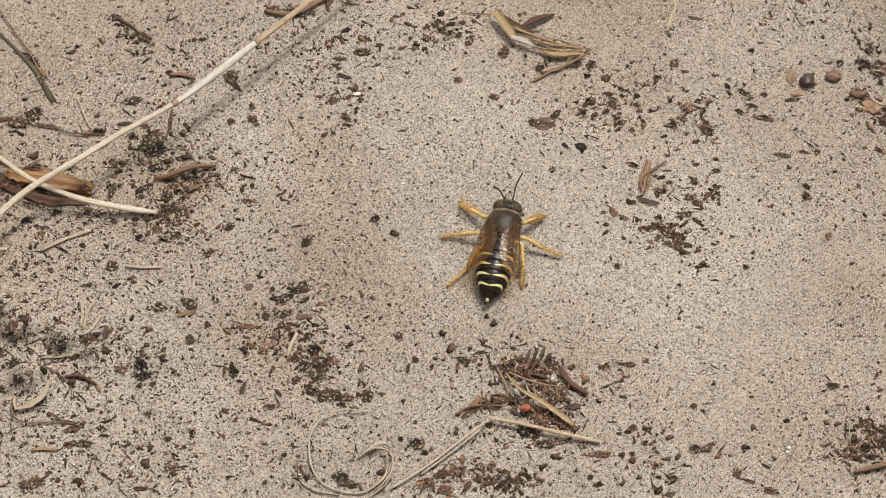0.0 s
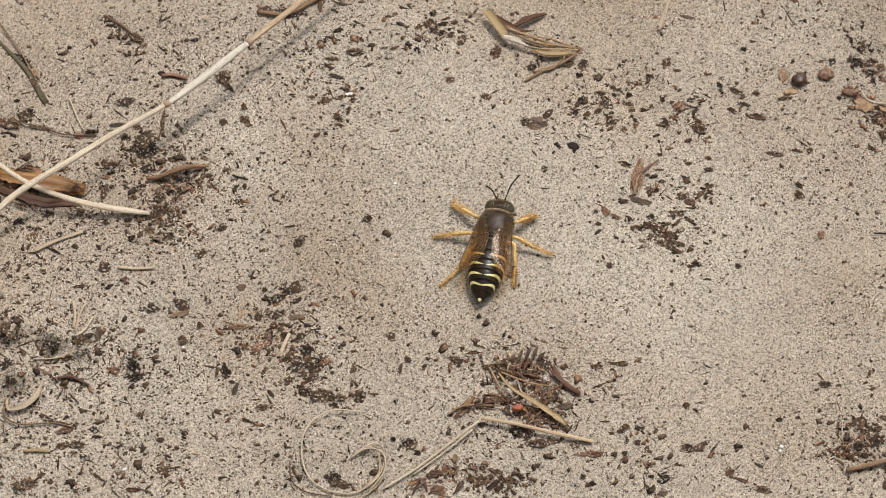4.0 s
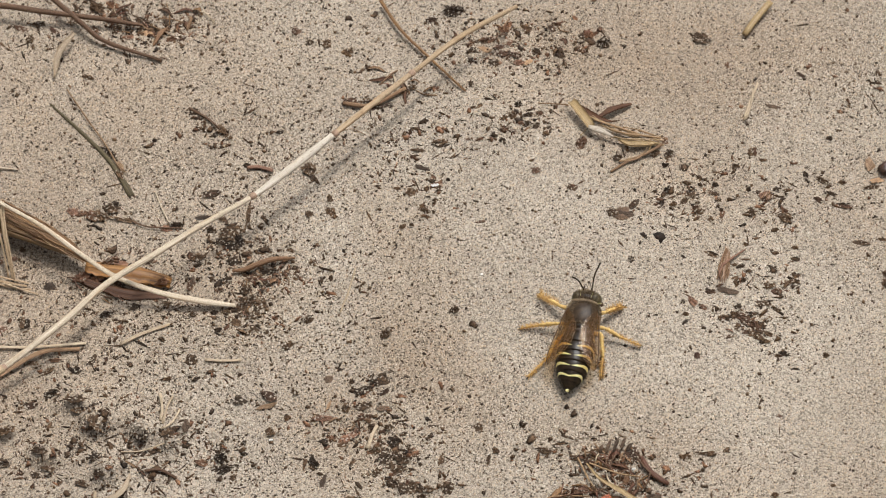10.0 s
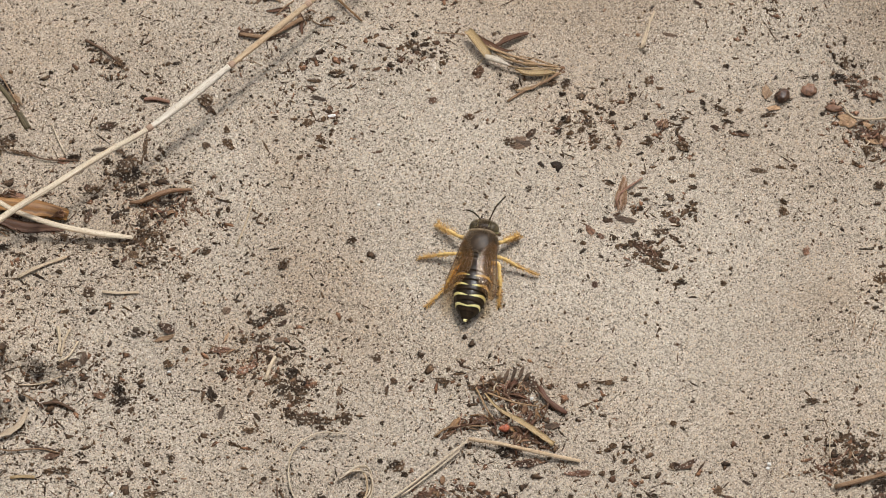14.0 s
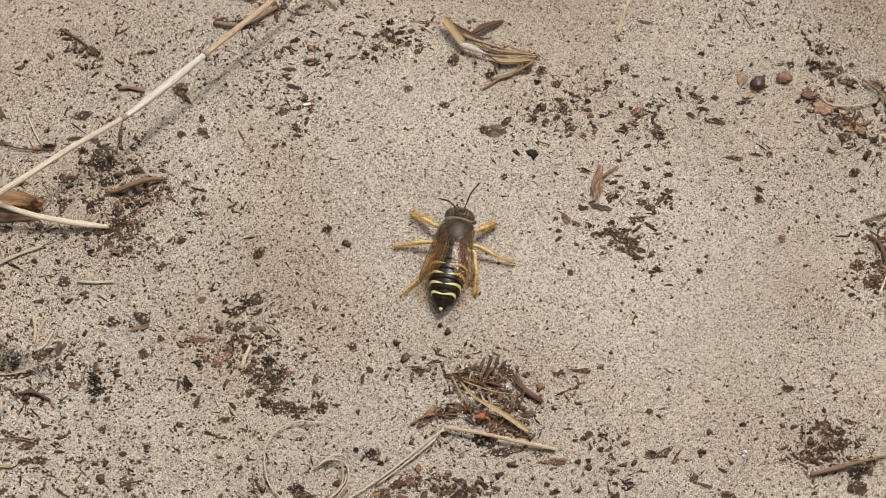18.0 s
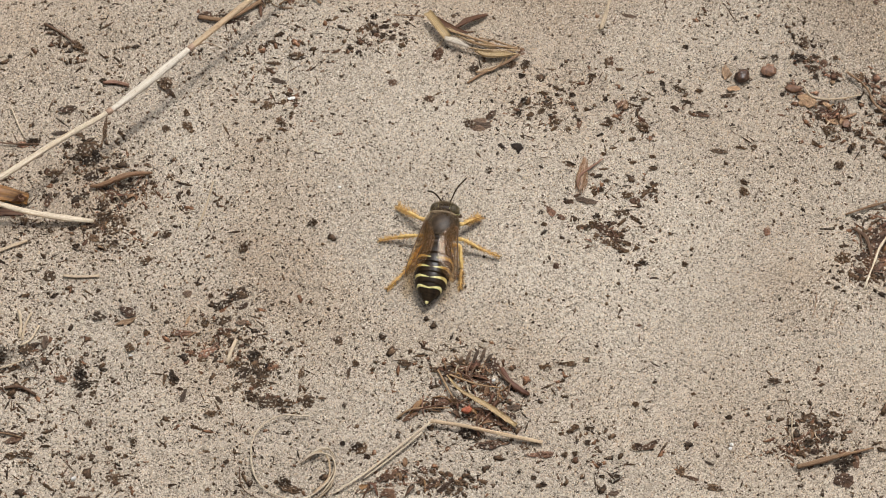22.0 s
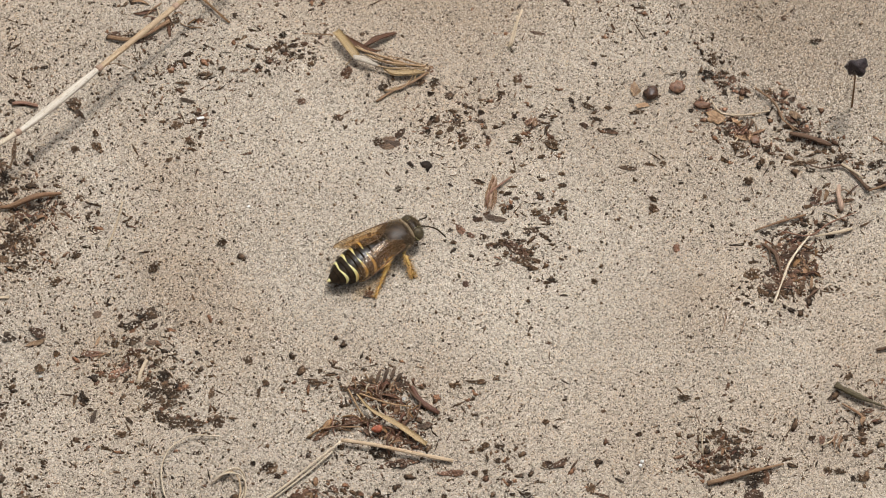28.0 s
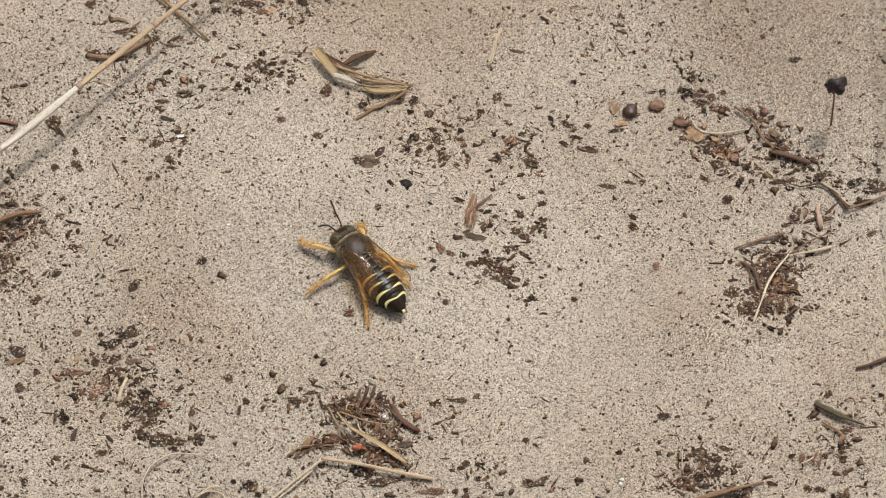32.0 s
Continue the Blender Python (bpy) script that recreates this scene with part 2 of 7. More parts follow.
def sand_mat():
    m, nt, bsdf = base_mat("sand", 0.8)
    bsdf.inputs["Specular IOR Level"].default_value = 0.25
    tc = nt.nodes.new("ShaderNodeTexCoord").outputs["Object"]
    cell = nt.nodes.new("ShaderNodeTexVoronoi")
    cell.inputs["Scale"].default_value = 4200
    nt.links.new(tc, cell.inputs["Vector"])
    sep = nt.nodes.new("ShaderNodeSeparateColor")
    nt.links.new(cell.outputs["Color"], sep.inputs[0])
    grain = ramp(nt, sep.outputs[0], [(0.0, (0.08, 0.063, 0.047)), (0.12, (0.16, 0.13, 0.098)), (0.35, (0.235, 0.195, 0.149)), (0.6, (0.295, 0.248, 0.192)),
                                      (0.85, (0.365, 0.31, 0.243)), (0.95, (0.33, 0.242, 0.16)), (0.98, (0.45, 0.392, 0.315))])
    stain = noise_of(nt, tc, 38, 3)          # broad damp and pale tracts
    col = tint(nt, grain, ramp(nt, stain, [(0.36, (0.90, 0.88, 0.86)), (0.62, (1.05, 1.045, 1.04))]), 0.8)
    nt.links.new(dusted_and_shaded(nt, col, tc), bsdf.inputs["Base Color"])
    fine = noise_of(nt, tc, 5200, 2)
    add = nt.nodes.new("ShaderNodeMath")
    add.operation = "SUBTRACT"
    nt.links.new(fine, add.inputs[0])
    nt.links.new(cell.outputs["Distance"], add.inputs[1])
    bump(nt, bsdf, add.outputs[0], 0.6, 0.16)
    return m


def grain_mat():
    m, nt, bsdf = base_mat("quartz_grain", 0.75)
    rnd = nt.nodes.new("ShaderNodeNewGeometry").outputs["Random Per Island"]
    col = ramp(nt, rnd, [(0.0, (0.050, 0.037, 0.024)), (0.11, (0.11, 0.084, 0.058)), (0.15, (0.28, 0.23, 0.173)), (0.30, (0.405, 0.340, 0.264)), (0.74, (0.49, 0.417, 0.330)), (0.88, (0.475, 0.35, 0.225)), (0.92, (0.465, 0.396, 0.314)), (1.0, (0.60, 0.535, 0.45))])
    tc = nt.nodes.new("ShaderNodeTexCoord").outputs["Object"]
    col = tint(nt, col, ramp(nt, noise_of(nt, tc, 38, 3), [(0.36, (0.90, 0.88, 0.86)), (0.62, (1.05, 1.045, 1.04))]), 0.8)
    nt.links.new(dusted_and_shaded(nt, col, tc), bsdf.inputs["Base Color"])
    return m


def chitin_mat(name, dark, light, rough, coat=0.0, grain=0.6, relief=0.03, sheen=0.0):
    m, nt, bsdf = base_mat(name, rough)
    tc = nt.nodes.new("ShaderNodeTexCoord").outputs["Object"]
    n1, n2 = noise_of(nt, tc, 1000 / grain), noise_of(nt, tc, 9000, 2)
    nt.links.new(ramp(nt, n1, [(0.3, dark), (0.7, light)]), bsdf.inputs["Base Color"])
    bsdf.inputs["Coat Weight"].default_value, bsdf.inputs["Coat Roughness"].default_value = coat, 0.25
    bsdf.inputs["Sheen Weight"].default_value = sheen
    bsdf.inputs["Sheen Tint"].default_value = (0.7, 0.6, 0.45, 1)
    bsdf.inputs["Specular IOR Level"].default_value = 0.18
    bump(nt, bsdf, n2, 0.6, relief)
    return m


def wing_mat():
    """A clear amber film: it tints what lies under it and glints in the sun."""
    m = bpy.data.materials.new("wing_membrane")
    m.use_nodes = True
    nt = m.node_tree
    nt.nodes.remove(nt.nodes["Principled BSDF"])
    tc = nt.nodes.new("ShaderNodeTexCoord").outputs["Object"]
    clear, gloss, haze = nt.nodes.new("ShaderNodeBsdfTransparent"), nt.nodes.new("ShaderNodeBsdfGlossy"), nt.nodes.new("ShaderNodeBsdfDiffuse")
    nt.links.new(ramp(nt, noise_of(nt, tc, 600, 3), [(0.3, (0.84, 0.67, 0.43)), (0.7, (0.95, 0.85, 0.65))]), clear.inputs["Color"])
    gloss.inputs["Roughness"].default_value, gloss.inputs["Color"].default_value = 0.2, (1, 0.95, 0.88, 1)
    haze.inputs["Color"].default_value = (0.26, 0.14, 0.055, 1)
    b = nt.nodes.new("ShaderNodeBump")
    b.inputs["Strength"].default_value, b.inputs["Distance"].default_value = 0.7, 0.25 * MM
    nt.links.new(noise_of(nt, tc, 1100, 2), b.inputs["Height"])
    nt.links.new(b.outputs["Normal"], gloss.inputs["Normal"])
    one, two = nt.nodes.new("ShaderNodeMixShader"), nt.nodes.new("ShaderNodeMixShader")
    one.inputs[0].default_value, two.inputs[0].default_value = 0.12, 0.02
    nt.links.new(clear.outputs[0], one.inputs[1])
    nt.links.new(haze.outputs[0], one.inputs[2])
    nt.links.new(one.outputs[0], two.inputs[1])
    nt.links.new(gloss.outputs[0], two.inputs[2])
    nt.links.new(two.outputs[0], nt.nodes["Material Output"].inputs["Surface"])
    return m


SAND, GRAIN = sand_mat(), grain_mat()
HUMUS = litter_mat("humus", (0.025, 0.0145, 0.0075), (0.122, 0.075, 0.040), 0.5, spread=0.6, clinging=0.13)
SPECK = litter_mat("humus_speck", (0.027, 0.0155, 0.0085), (0.125, 0.075, 0.039), 0.6, spread=0.65, island=True)
BARK = litter_mat("brown_bark", (0.036, 0.020, 0.011), (0.135, 0.072, 0.040), 0.8, clinging=0.10)
RUST = litter_mat("rust_husk", (0.075, 0.036, 0.020), (0.23, 0.125, 0.075), 0.7, rough=0.6, clinging=0.06)
BUD = litter_mat("black_bud", (0.012, 0.008, 0.008), (0.055, 0.038, 0.036), 0.6, rough=0.5, spread=0.1)
SEED = litter_mat("seed_coat", (0.026, 0.014, 0.009), (0.088, 0.048, 0.030), 1.2, rough=0.35, relief=0.05, spread=0.2)
ORANGE = litter_mat("orange_husk", (0.085, 0.042, 0.024), (0.22, 0.118, 0.066), 1.2, rough=0.45, relief=0.06, spread=0.25)
TAN = litter_mat("tan_scale", (0.18, 0.105, 0.055), (0.38, 0.25, 0.14), 0.8, rough=0.55)
GREY = litter_mat("grey_stick", (0.055, 0.036, 0.023), (0.15, 0.10, 0.066), 0.7)
TWIG = straw_mat("dark_twig", (0.040, 0.021, 0.011), (0.135, 0.075, 0.041), 0.75, blotch=(0.3, 0.2, 0.13))
STRAW = straw_mat("pale_straw", (0.27, 0.195, 0.12), (0.62, 0.525, 0.395), 0.75, 34.0)
BLEACHED = straw_mat("bleached_straw", (0.31, 0.255, 0.19), (0.57, 0.50, 0.405), 0.75, 30.0, (0.5, 0.42, 0.32))
TAN_STRAW = straw_mat("tan_straw", (0.22, 0.145, 0.08), (0.47, 0.35, 0.22), 0.75, 34.0)
OLD_STRAW = straw_mat("weathered_straw", (0.25, 0.182, 0.113), (0.49, 0.39, 0.265), 0.65)
LEAF = straw_mat("grass_leaf", (0.16, 0.105, 0.045), (0.40, 0.28, 0.135), 0.45)
FIBRE = straw_mat("brown_fibre", (0.075, 0.041, 0.020), (0.285, 0.172, 0.092), 0.7)
OLD_LEAF = straw_mat("withered_leaf", (0.11, 0.068, 0.028), (0.32, 0.21, 0.10), 0.55)
RED_TWIG = straw_mat("red_twig", (0.085, 0.042, 0.020), (0.29, 0.165, 0.085), 0.6)
DIM_LEAF = straw_mat("faded_leaf", (0.20, 0.145, 0.09), (0.38, 0.295, 0.20), 0.6)
HUSK = straw_mat("pink_husk", (0.19, 0.115, 0.075), (0.42, 0.285, 0.195), 0.6)
MOSSY = straw_mat("mossy_twig", (0.034, 0.026, 0.013), (0.13, 0.10, 0.052), 0.8, blotch=(0.2, 0.18, 0.1))
ROLL = straw_mat("bark_roll", (0.062, 0.031, 0.013), (0.21, 0.115, 0.052), 0.7, 60.0, (0.4, 0.27, 0.17))
TAN_FIBRE = straw_mat("tan_fibre", (0.14, 0.080, 0.036), (0.35, 0.225, 0.12), 0.7, 50.0)
AMBER_BARK = straw_mat("amber_bark", (0.085, 0.036, 0.009), (0.31, 0.15, 0.042), 0.5, 9.0, (0.2, 0.1, 0.04))
DARK_RED = straw_mat("dark_red_twig", (0.045, 0.017, 0.009), (0.15, 0.066, 0.036), 0.6)
RUST_BARK = straw_mat("rust_bark", (0.030, 0.012, 0.005), (0.115, 0.050, 0.021), 0.6, 16.0, (0.3, 0.2, 0.12))
SHEATH = straw_mat("torn_sheath", (0.055, 0.027, 0.010), (0.31, 0.165, 0.065), 0.5, blotch=(0.3, 0.17, 0.08))
ROOT = straw_mat("red_rootlet", (0.11, 0.05, 0.03), (0.27, 0.15, 0.095), 0.65)
BITS = litter_mat("rust_bits", (0.062, 0.030, 0.016), (0.23, 0.118, 0.062), 0.8, spread=0.5, island=True)
BERRY = litter_mat("red_berry", (0.20, 0.050, 0.022), (0.40, 0.125, 0.06), 0.8, rough=0.45, relief=0.08, spread=0.1)
PINK_BITS = litter_mat("pink_husk_bits", (0.07, 0.036, 0.022), (0.31, 0.17, 0.105), 0.6, spread=0.65, island=True)
WHITE = litter_mat("white_quartz", (0.55, 0.52, 0.48), (0.8, 0.78, 0.74), 0.5, rough=0.4, spread=0.1)


# ---- mesh helpers ----
def mesh_of(name, geo, material, smooth=True):
    """A mesh from vertices in millimetres, faces and (or None) a texture place for each vertex."""
    verts, faces, uvs = geo
    me = bpy.data.meshes.new(name)
    me.from_pydata([(x * MM, y * MM, z * MM) for x, y, z in verts], [], [tuple(f) for f in faces])
    if uvs is not None:
        lay = me.uv_layers.new(name="UVMap")
        idx = np.empty(len(me.loops), np.int32)
        me.loops.foreach_get("vertex_index", idx)
        lay.data.foreach_set("uv", np.asarray(uvs, np.float32)[idx].ravel())
    if smooth:
        me.polygons.foreach_set("use_smooth", [True] * len(me.polygons))
    me.materials.append(material)
    return me


def part(name, geo, material, parent, label="", at=(0, 0, 0), smooth=True):
    """One mesh object under a thing or a part; geo is in the parent's space, the part's own origin lies at `at`."""
    verts = [(x - at[0], y - at[1], z - at[2]) for x, y, z in geo[0]]
    ob = new(name, mesh_of(name, (verts, geo[1], geo[2]), material, smooth))
    ob.parent = parent
    ob.location = Vector(at) * MM
    return tagged(ob, label)


def thing(name, geo, material, label, category, at=None, group="", kind="", smooth=True):
    """A thing of one mesh; geo is in world millimetres and its origin goes to its base."""
    v = np.array(geo[0], float)
    if at is None:
        at = (*(v[:, :2].mean(0)), v[:, 2].min())
    ob = new(name, mesh_of(name, ((v - np.array(at)).tolist(), geo[1], geo[2]), material, smooth))
    ob.location = Vector(at) * MM
    return tagged(ob, label, category, group, kind)


def holder(name, at, label, category, group=""):
    ob = new(name)
    ob.empty_display_size = 0.002
    ob.location = Vector(at) * MM
    return tagged(ob, label, category, group)


def lift(p, extra=0.0):
    """A point given as x, y and height above the sand, in world millimetres."""
    return (p[0], p[1], float(ground(p[0], p[1])) + p[2] + extra)


def smooth_line(pts, step=0.8):
    """A Catmull-Rom line through the points."""
    p = np.array(pts, float)
    p = np.vstack([2 * p[0] - p[1], p, 2 * p[-1] - p[-2]])
    out = []
    for i in range(1, len(p) - 2):
        n = max(2, int(np.linalg.norm(p[i + 1] - p[i]) / step))
        for k in range(n):
            t = k / n
            out.append(0.5 * (2 * p[i] + (p[i + 1] - p[i - 1]) * t + (2 * p[i - 1] - 5 * p[i] + 4 * p[i + 1] - p[i + 2]) * t * t
                              + (3 * p[i] - p[i - 1] - 3 * p[i + 1] + p[i + 2]) * t ** 3))
    out.append(p[-2])
    return np.array(out)


def tube(line, radius, sides=8, flat=1.0, wobble=0.06, seed=0, twist=0.0):
    """A closed stalk along a line; radius is a number or a function of 0..1; flat squeezes it upright."""
    rng = np.random.RandomState(seed)
    line = np.asarray(line, float)
    n = len(line)
    tan = np.gradient(line, axis=0)
    tan /= np.linalg.norm(tan, axis=1)[:, None] + 1e-9
    verts, uvs, faces = [], [], []
    run = np.r_[0, np.cumsum(np.linalg.norm(np.diff(line, axis=0), axis=1))]
    for i in range(n):
        side = np.cross(tan[i], (0, 0, 1.0))
        side /= np.linalg.norm(side) + 1e-9
        up = np.cross(side, tan[i])
        a0 = twist * i / max(1, n - 1)
        sd, u2 = side * math.cos(a0) + up * math.sin(a0), up * math.cos(a0) - side * math.sin(a0)
        r = radius(i / (n - 1)) if callable(radius) else radius
        r *= 1 + wobble * rng.uniform(-1, 1)
        for k in range(sides):
            a = 2 * math.pi * k / sides
            rr = r * (1 + 0.5 * wobble * rng.uniform(-1, 1))
            verts.append(tuple(line[i] + sd * rr * math.cos(a) + u2 * rr * flat * math.sin(a)))
            uvs.append((abs(2 * k / sides - 1), run[i]))
    for i in range(n - 1):
        for k in range(sides):
            k2 = (k + 1) % sides
            faces.append((i * sides + k, i * sides + k2, (i + 1) * sides + k2, (i + 1) * sides + k))
    faces += [tuple(range(sides))[::-1], tuple(range((n - 1) * sides, n * sides))]
    return verts, faces, uvs


def blade(line, width, thick=0.12, fold=0.25, seed=0, roll=0.0, ragged=0.06):
    """A dry leaf blade with a folded midrib and some thickness."""
    rng = np.random.RandomState(seed)
    line = np.asarray(line, float)
    n = len(line)
    tan = np.gradient(line, axis=0)
    tan /= np.linalg.norm(tan, axis=1)[:, None] + 1e-9
    verts, uvs, faces = [], [], []
    run = np.r_[0, np.cumsum(np.linalg.norm(np.diff(line, axis=0), axis=1))]
    cols = (-1, -0.5, 0, 0.5, 1)
    for lay in (0, 1):
        for i in range(n):
            side = np.cross(tan[i], (0, 0, 1.0))
            side /= np.linalg.norm(side) + 1e-9
            up = np.cross(side, tan[i])
            side, up = side * math.cos(roll) + up * math.sin(roll), up * math.cos(roll) - side * math.sin(roll)
            w = (width(i / (n - 1)) if callable(width) else width) / 2 * (1 + ragged * rng.uniform(-1, 1))
            for c in cols:
                verts.append(tuple(line[i] + side * w * c + up * (fold * w * abs(c) - lay * thick)))
                uvs.append(((c + 1) / 2, run[i]))
    m, o = len(cols), n * len(cols)
    for i in range(n - 1):
        for c in range(m - 1):
            a, b, d, e = i * m + c, i * m + c + 1, (i + 1) * m + c + 1, (i + 1) * m + c
            faces += [(a, b, d, e), (o + e, o + d, o + b, o + a)]
        for c, rev in ((0, 1), (m - 1, 0)):
            a, e = i * m + c, (i + 1) * m + c
            q = (a, e, o + e, o + a)
            faces.append(q if not rev else q[::-1])
    for i, rev in ((0, 0), (n - 1, 1)):
        for c in range(m - 1):
            a, b = i * m + c, i * m + c + 1
            q = (a, b, o + b, o + a)
            faces.append(q[::-1] if not rev else q)
    return verts, faces, uvs


def icosphere(level=1):
    bm = bmesh.new()
    bmesh.ops.create_icosphere(bm, subdivisions=level, radius=1)
    v, f = np.array([x.co[:] for x in bm.verts]), [tuple(x.index for x in fc.verts) for fc in bm.faces]
    bm.free()
    return v, f


ICO1, ICO2, ICO3 = icosphere(1), icosphere(2), icosphere(3)


def lump(size, seed, base=None, rough=0.35, bend=0.0, cuts=3):
    """An uneven, broken chunk with half sizes `size`; bend curls it up, cuts are flat broken sides."""
    v, f = base or ICO2
    rng = np.random.RandomState(int(seed))
    o = Vector((seed * 3.7, seed * 1.3, -seed * 2.1))
    planes = []
    for _ in range(cuts):
        n = rng.normal(size=3) * (1, 1, 0.4)
        planes.append((Vector(n / np.linalg.norm(n)), rng.uniform(0.45, 0.75)))
    out = []
    for p in v:
        q = Vector(p)
        q = q * (1 + rough * (noise.noise(q * 1.6 + o) + 0.6 * noise.noise(q * 3.7 + o) + 0.45 * noise.noise(q * 8.3 + o)))
        for n, d in planes:
            over = q.dot(n) - d
            if over > 0:
                q -= n * over * 0.9
        out.append((q.x * size[0], q.y * size[1], (q.z + bend * (q.x * q.x + 0.6 * q.x * q.y)) * size[2]))
    return out, f, None


def flake(seed, ragged=0.5, rim=19):
    """A torn flake with a notched rim, thicker in the middle; half sizes 1."""
    rng = np.random.RandomState(int(seed))
    a = 2 * math.pi * (np.arange(rim) + rng.uniform(-0.3, 0.3, rim)) / rim
    lobes = sum(rng.uniform(-1, 1) / k * np.cos(k * a + rng.uniform(0, 6.3)) for k in (2, 3, 4, 5, 7))
    r = np.clip(0.85 + ragged * (0.42 * lobes + 0.45 * rng.uniform(-1, 1, rim)), 0.25, 1.35)
    V, F = [], []
    for f, lo, hi in ((1.0, -0.35, 0.0), (1.0, -0.15, 0.45), (0.7, -0.1, 0.95), (0.35, -0.1, 1.0)):
        for k in range(rim):
            j = f * r[k] * rng.uniform(0.9, 1.08)
            V.append((j * math.cos(a[k]), j * math.sin(a[k]), rng.uniform(lo, hi)))
    V += [(0, 0, rng.uniform(-0.1, 0.9)), (0, 0, -0.4)]
    for i in range(3):
        for k in range(rim):
            k2 = (k + 1) % rim
            F += [(i * rim + k, i * rim + k2, (i + 1) * rim + k2), (i * rim + k, (i + 1) * rim + k2, (i + 1) * rim + k)]
    for k in range(rim):
        k2 = (k + 1) % rim
        F += [(3 * rim + k, 3 * rim + k2, 4 * rim), (k2, k, 4 * rim + 1)]
    return V, F, None


def ellipsoid(c, r, level=3, squash=None):
    v, f = ICO3 if level == 3 else ICO2
    pts = v * np.array(r)
    if squash is not None:
        pts = squash(pts)
    return (pts + np.array(c)).tolist(), f, None


def joined(geos):
    V, F, U = [], [], []
    has = all(g[2] is not None for g in geos)
    for v, f, u in geos:
        o = len(V)
        V += list(v)
        F += [tuple(i + o for i in q) for q in f]
        if has:
            U += list(u)
    return V, F, (U if has else None)


# ---- the sand, one sheet out to the horizon ----
def axis(lo, hi, step, far):
    mid = list(np.arange(lo, hi + step / 2, step))
    out, d = [], step
    x = hi
    while x < far:
        d *= 1.35
        x += d
        out.append(x)
    low, d, x = [], step, lo
    while x > -far:
        d *= 1.35
        x -= d
        low.append(x)
    return np.array(low[::-1] + mid + out)


def build_ground():
    xs, ys = axis(-112, 112, 0.5, 400000.0), axis(-72, 88, 0.5, 400000.0)
    X, Y = np.meshgrid(xs, ys)
    Z = ground(X, Y)
    co = np.stack([X, Y, Z], -1).reshape(-1, 3) * MM
    nx, ny = len(xs), len(ys)
    i = (np.arange(ny - 1)[:, None] * nx + np.arange(nx - 1)[None, :]).ravel()
    quads = np.stack([i, i + 1, i + nx + 1, i + nx], -1)
    me = bpy.data.meshes.new("ground")
    me.vertices.add(len(co))
    me.vertices.foreach_set("co", co.ravel())
    me.loops.add(quads.size)
    me.loops.foreach_set("vertex_index", quads.ravel())
    me.polygons.add(len(quads))
    me.polygons.foreach_set("loop_start", np.arange(len(quads)) * 4)
    me.polygons.foreach_set("use_smooth", np.ones(len(quads), bool))
    me.update(calc_edges=True)
    me.materials.append(SAND)
    tagged(new("ground", me), "pale grey-beige dry sand with dark specks", "sand", kind="structure")


build_ground()


def scatter(name, xy, sizes, material, label, category, base, flat=0.7, seed=0, sink=0.25, rough=0.3, odd=0.45, long=1.0, lie=False):
    """Many small grains in one mesh, each turned and shaped by chance, lying on the sand."""
    rng = np.random.RandomState(seed)
    bv, bf = base
    n, k = len(xy), len(bv)
    q = rng.normal(size=(n, 4))
    q /= np.linalg.norm(q, axis=1)[:, None]
    w, x, y, z = q.T
    R = np.stack([1 - 2 * (y * y + z * z), 2 * (x * y - z * w), 2 * (x * z + y * w), 2 * (x * y + z * w), 1 - 2 * (x * x + z * z), 2 * (y * z - x * w),
                  2 * (x * z - y * w), 2 * (y * z + x * w), 1 - 2 * (x * x + y * y)], -1).reshape(n, 3, 3)
    stretch = np.exp(odd * np.clip(rng.normal(size=(n, 1, 3)), -1.8, 1.5)) * (long, 1, 1) * (1 + rough * rng.uniform(-1, 1, (n, k, 1)))
    v = np.einsum("nij,nkj->nki", R, bv[None] * stretch) * sizes[:, None, None]
    if long > 1.5 or lie:      # these lie flat, turned any way
        a = rng.uniform(0, 2 * math.pi, n)
        c, s_ = np.cos(a)[:, None], np.sin(a)[:, None]
        b = bv[None] * stretch * sizes[:, None, None]
        v = np.stack([b[:, :, 0] * c - b[:, :, 1] * s_, b[:, :, 0] * s_ + b[:, :, 1] * c, b[:, :, 2]], -1)
    v[:, :, 2] *= flat
    v[:, :, :2] += xy[:, None, :]
    v[:, :, 2] += (ground(xy[:, 0], xy[:, 1]) + sizes * flat * (1 - 2 * sink))[:, None]
    faces = (np.array(bf)[None] + (np.arange(n) * k)[:, None, None]).reshape(-1, 3)
    o = np.array([xy[:, 0].mean(), xy[:, 1].mean(), 0])
    me = bpy.data.meshes.new(name)
    me.vertices.add(n * k)
    me.vertices.foreach_set("co", ((v.reshape(-1, 3) - o) * MM).ravel())
    me.loops.add(faces.size)
    me.loops.foreach_set("vertex_index", faces.ravel())
    me.polygons.add(len(faces))
    me.polygons.foreach_set("loop_start", np.arange(len(faces)) * 3)
    me.update(calc_edges=True)
    me.materials.append(material)
    ob = new(name, me)
    ob.location = o * MM
    return tagged(ob, label, category, kind="stuff")


OCTA = (np.array([(1, 0, 0), (-1, 0, 0), (0, 1, 0), (0, -1, 0), (0, 0, 1), (0, 0, -1)], float),
        [(0, 2, 4), (2, 1, 4), (1, 3, 4), (3, 0, 4), (2, 0, 5), (1, 2, 5), (3, 1, 5), (0, 3, 5)])
SHARD = (np.array([(math.cos(2 * math.pi * k / 8), math.sin(2 * math.pi * k / 8), 0.3 * (k % 3) - 0.3) for k in range(8)] + [(0.1, 0, 0.8), (0, 0, -0.7)]),
         [q for k in range(8) for q in ((k, (k + 1) % 8, 8), ((k + 1) % 8, k, 9))])
rs = np.random.RandomState(3)
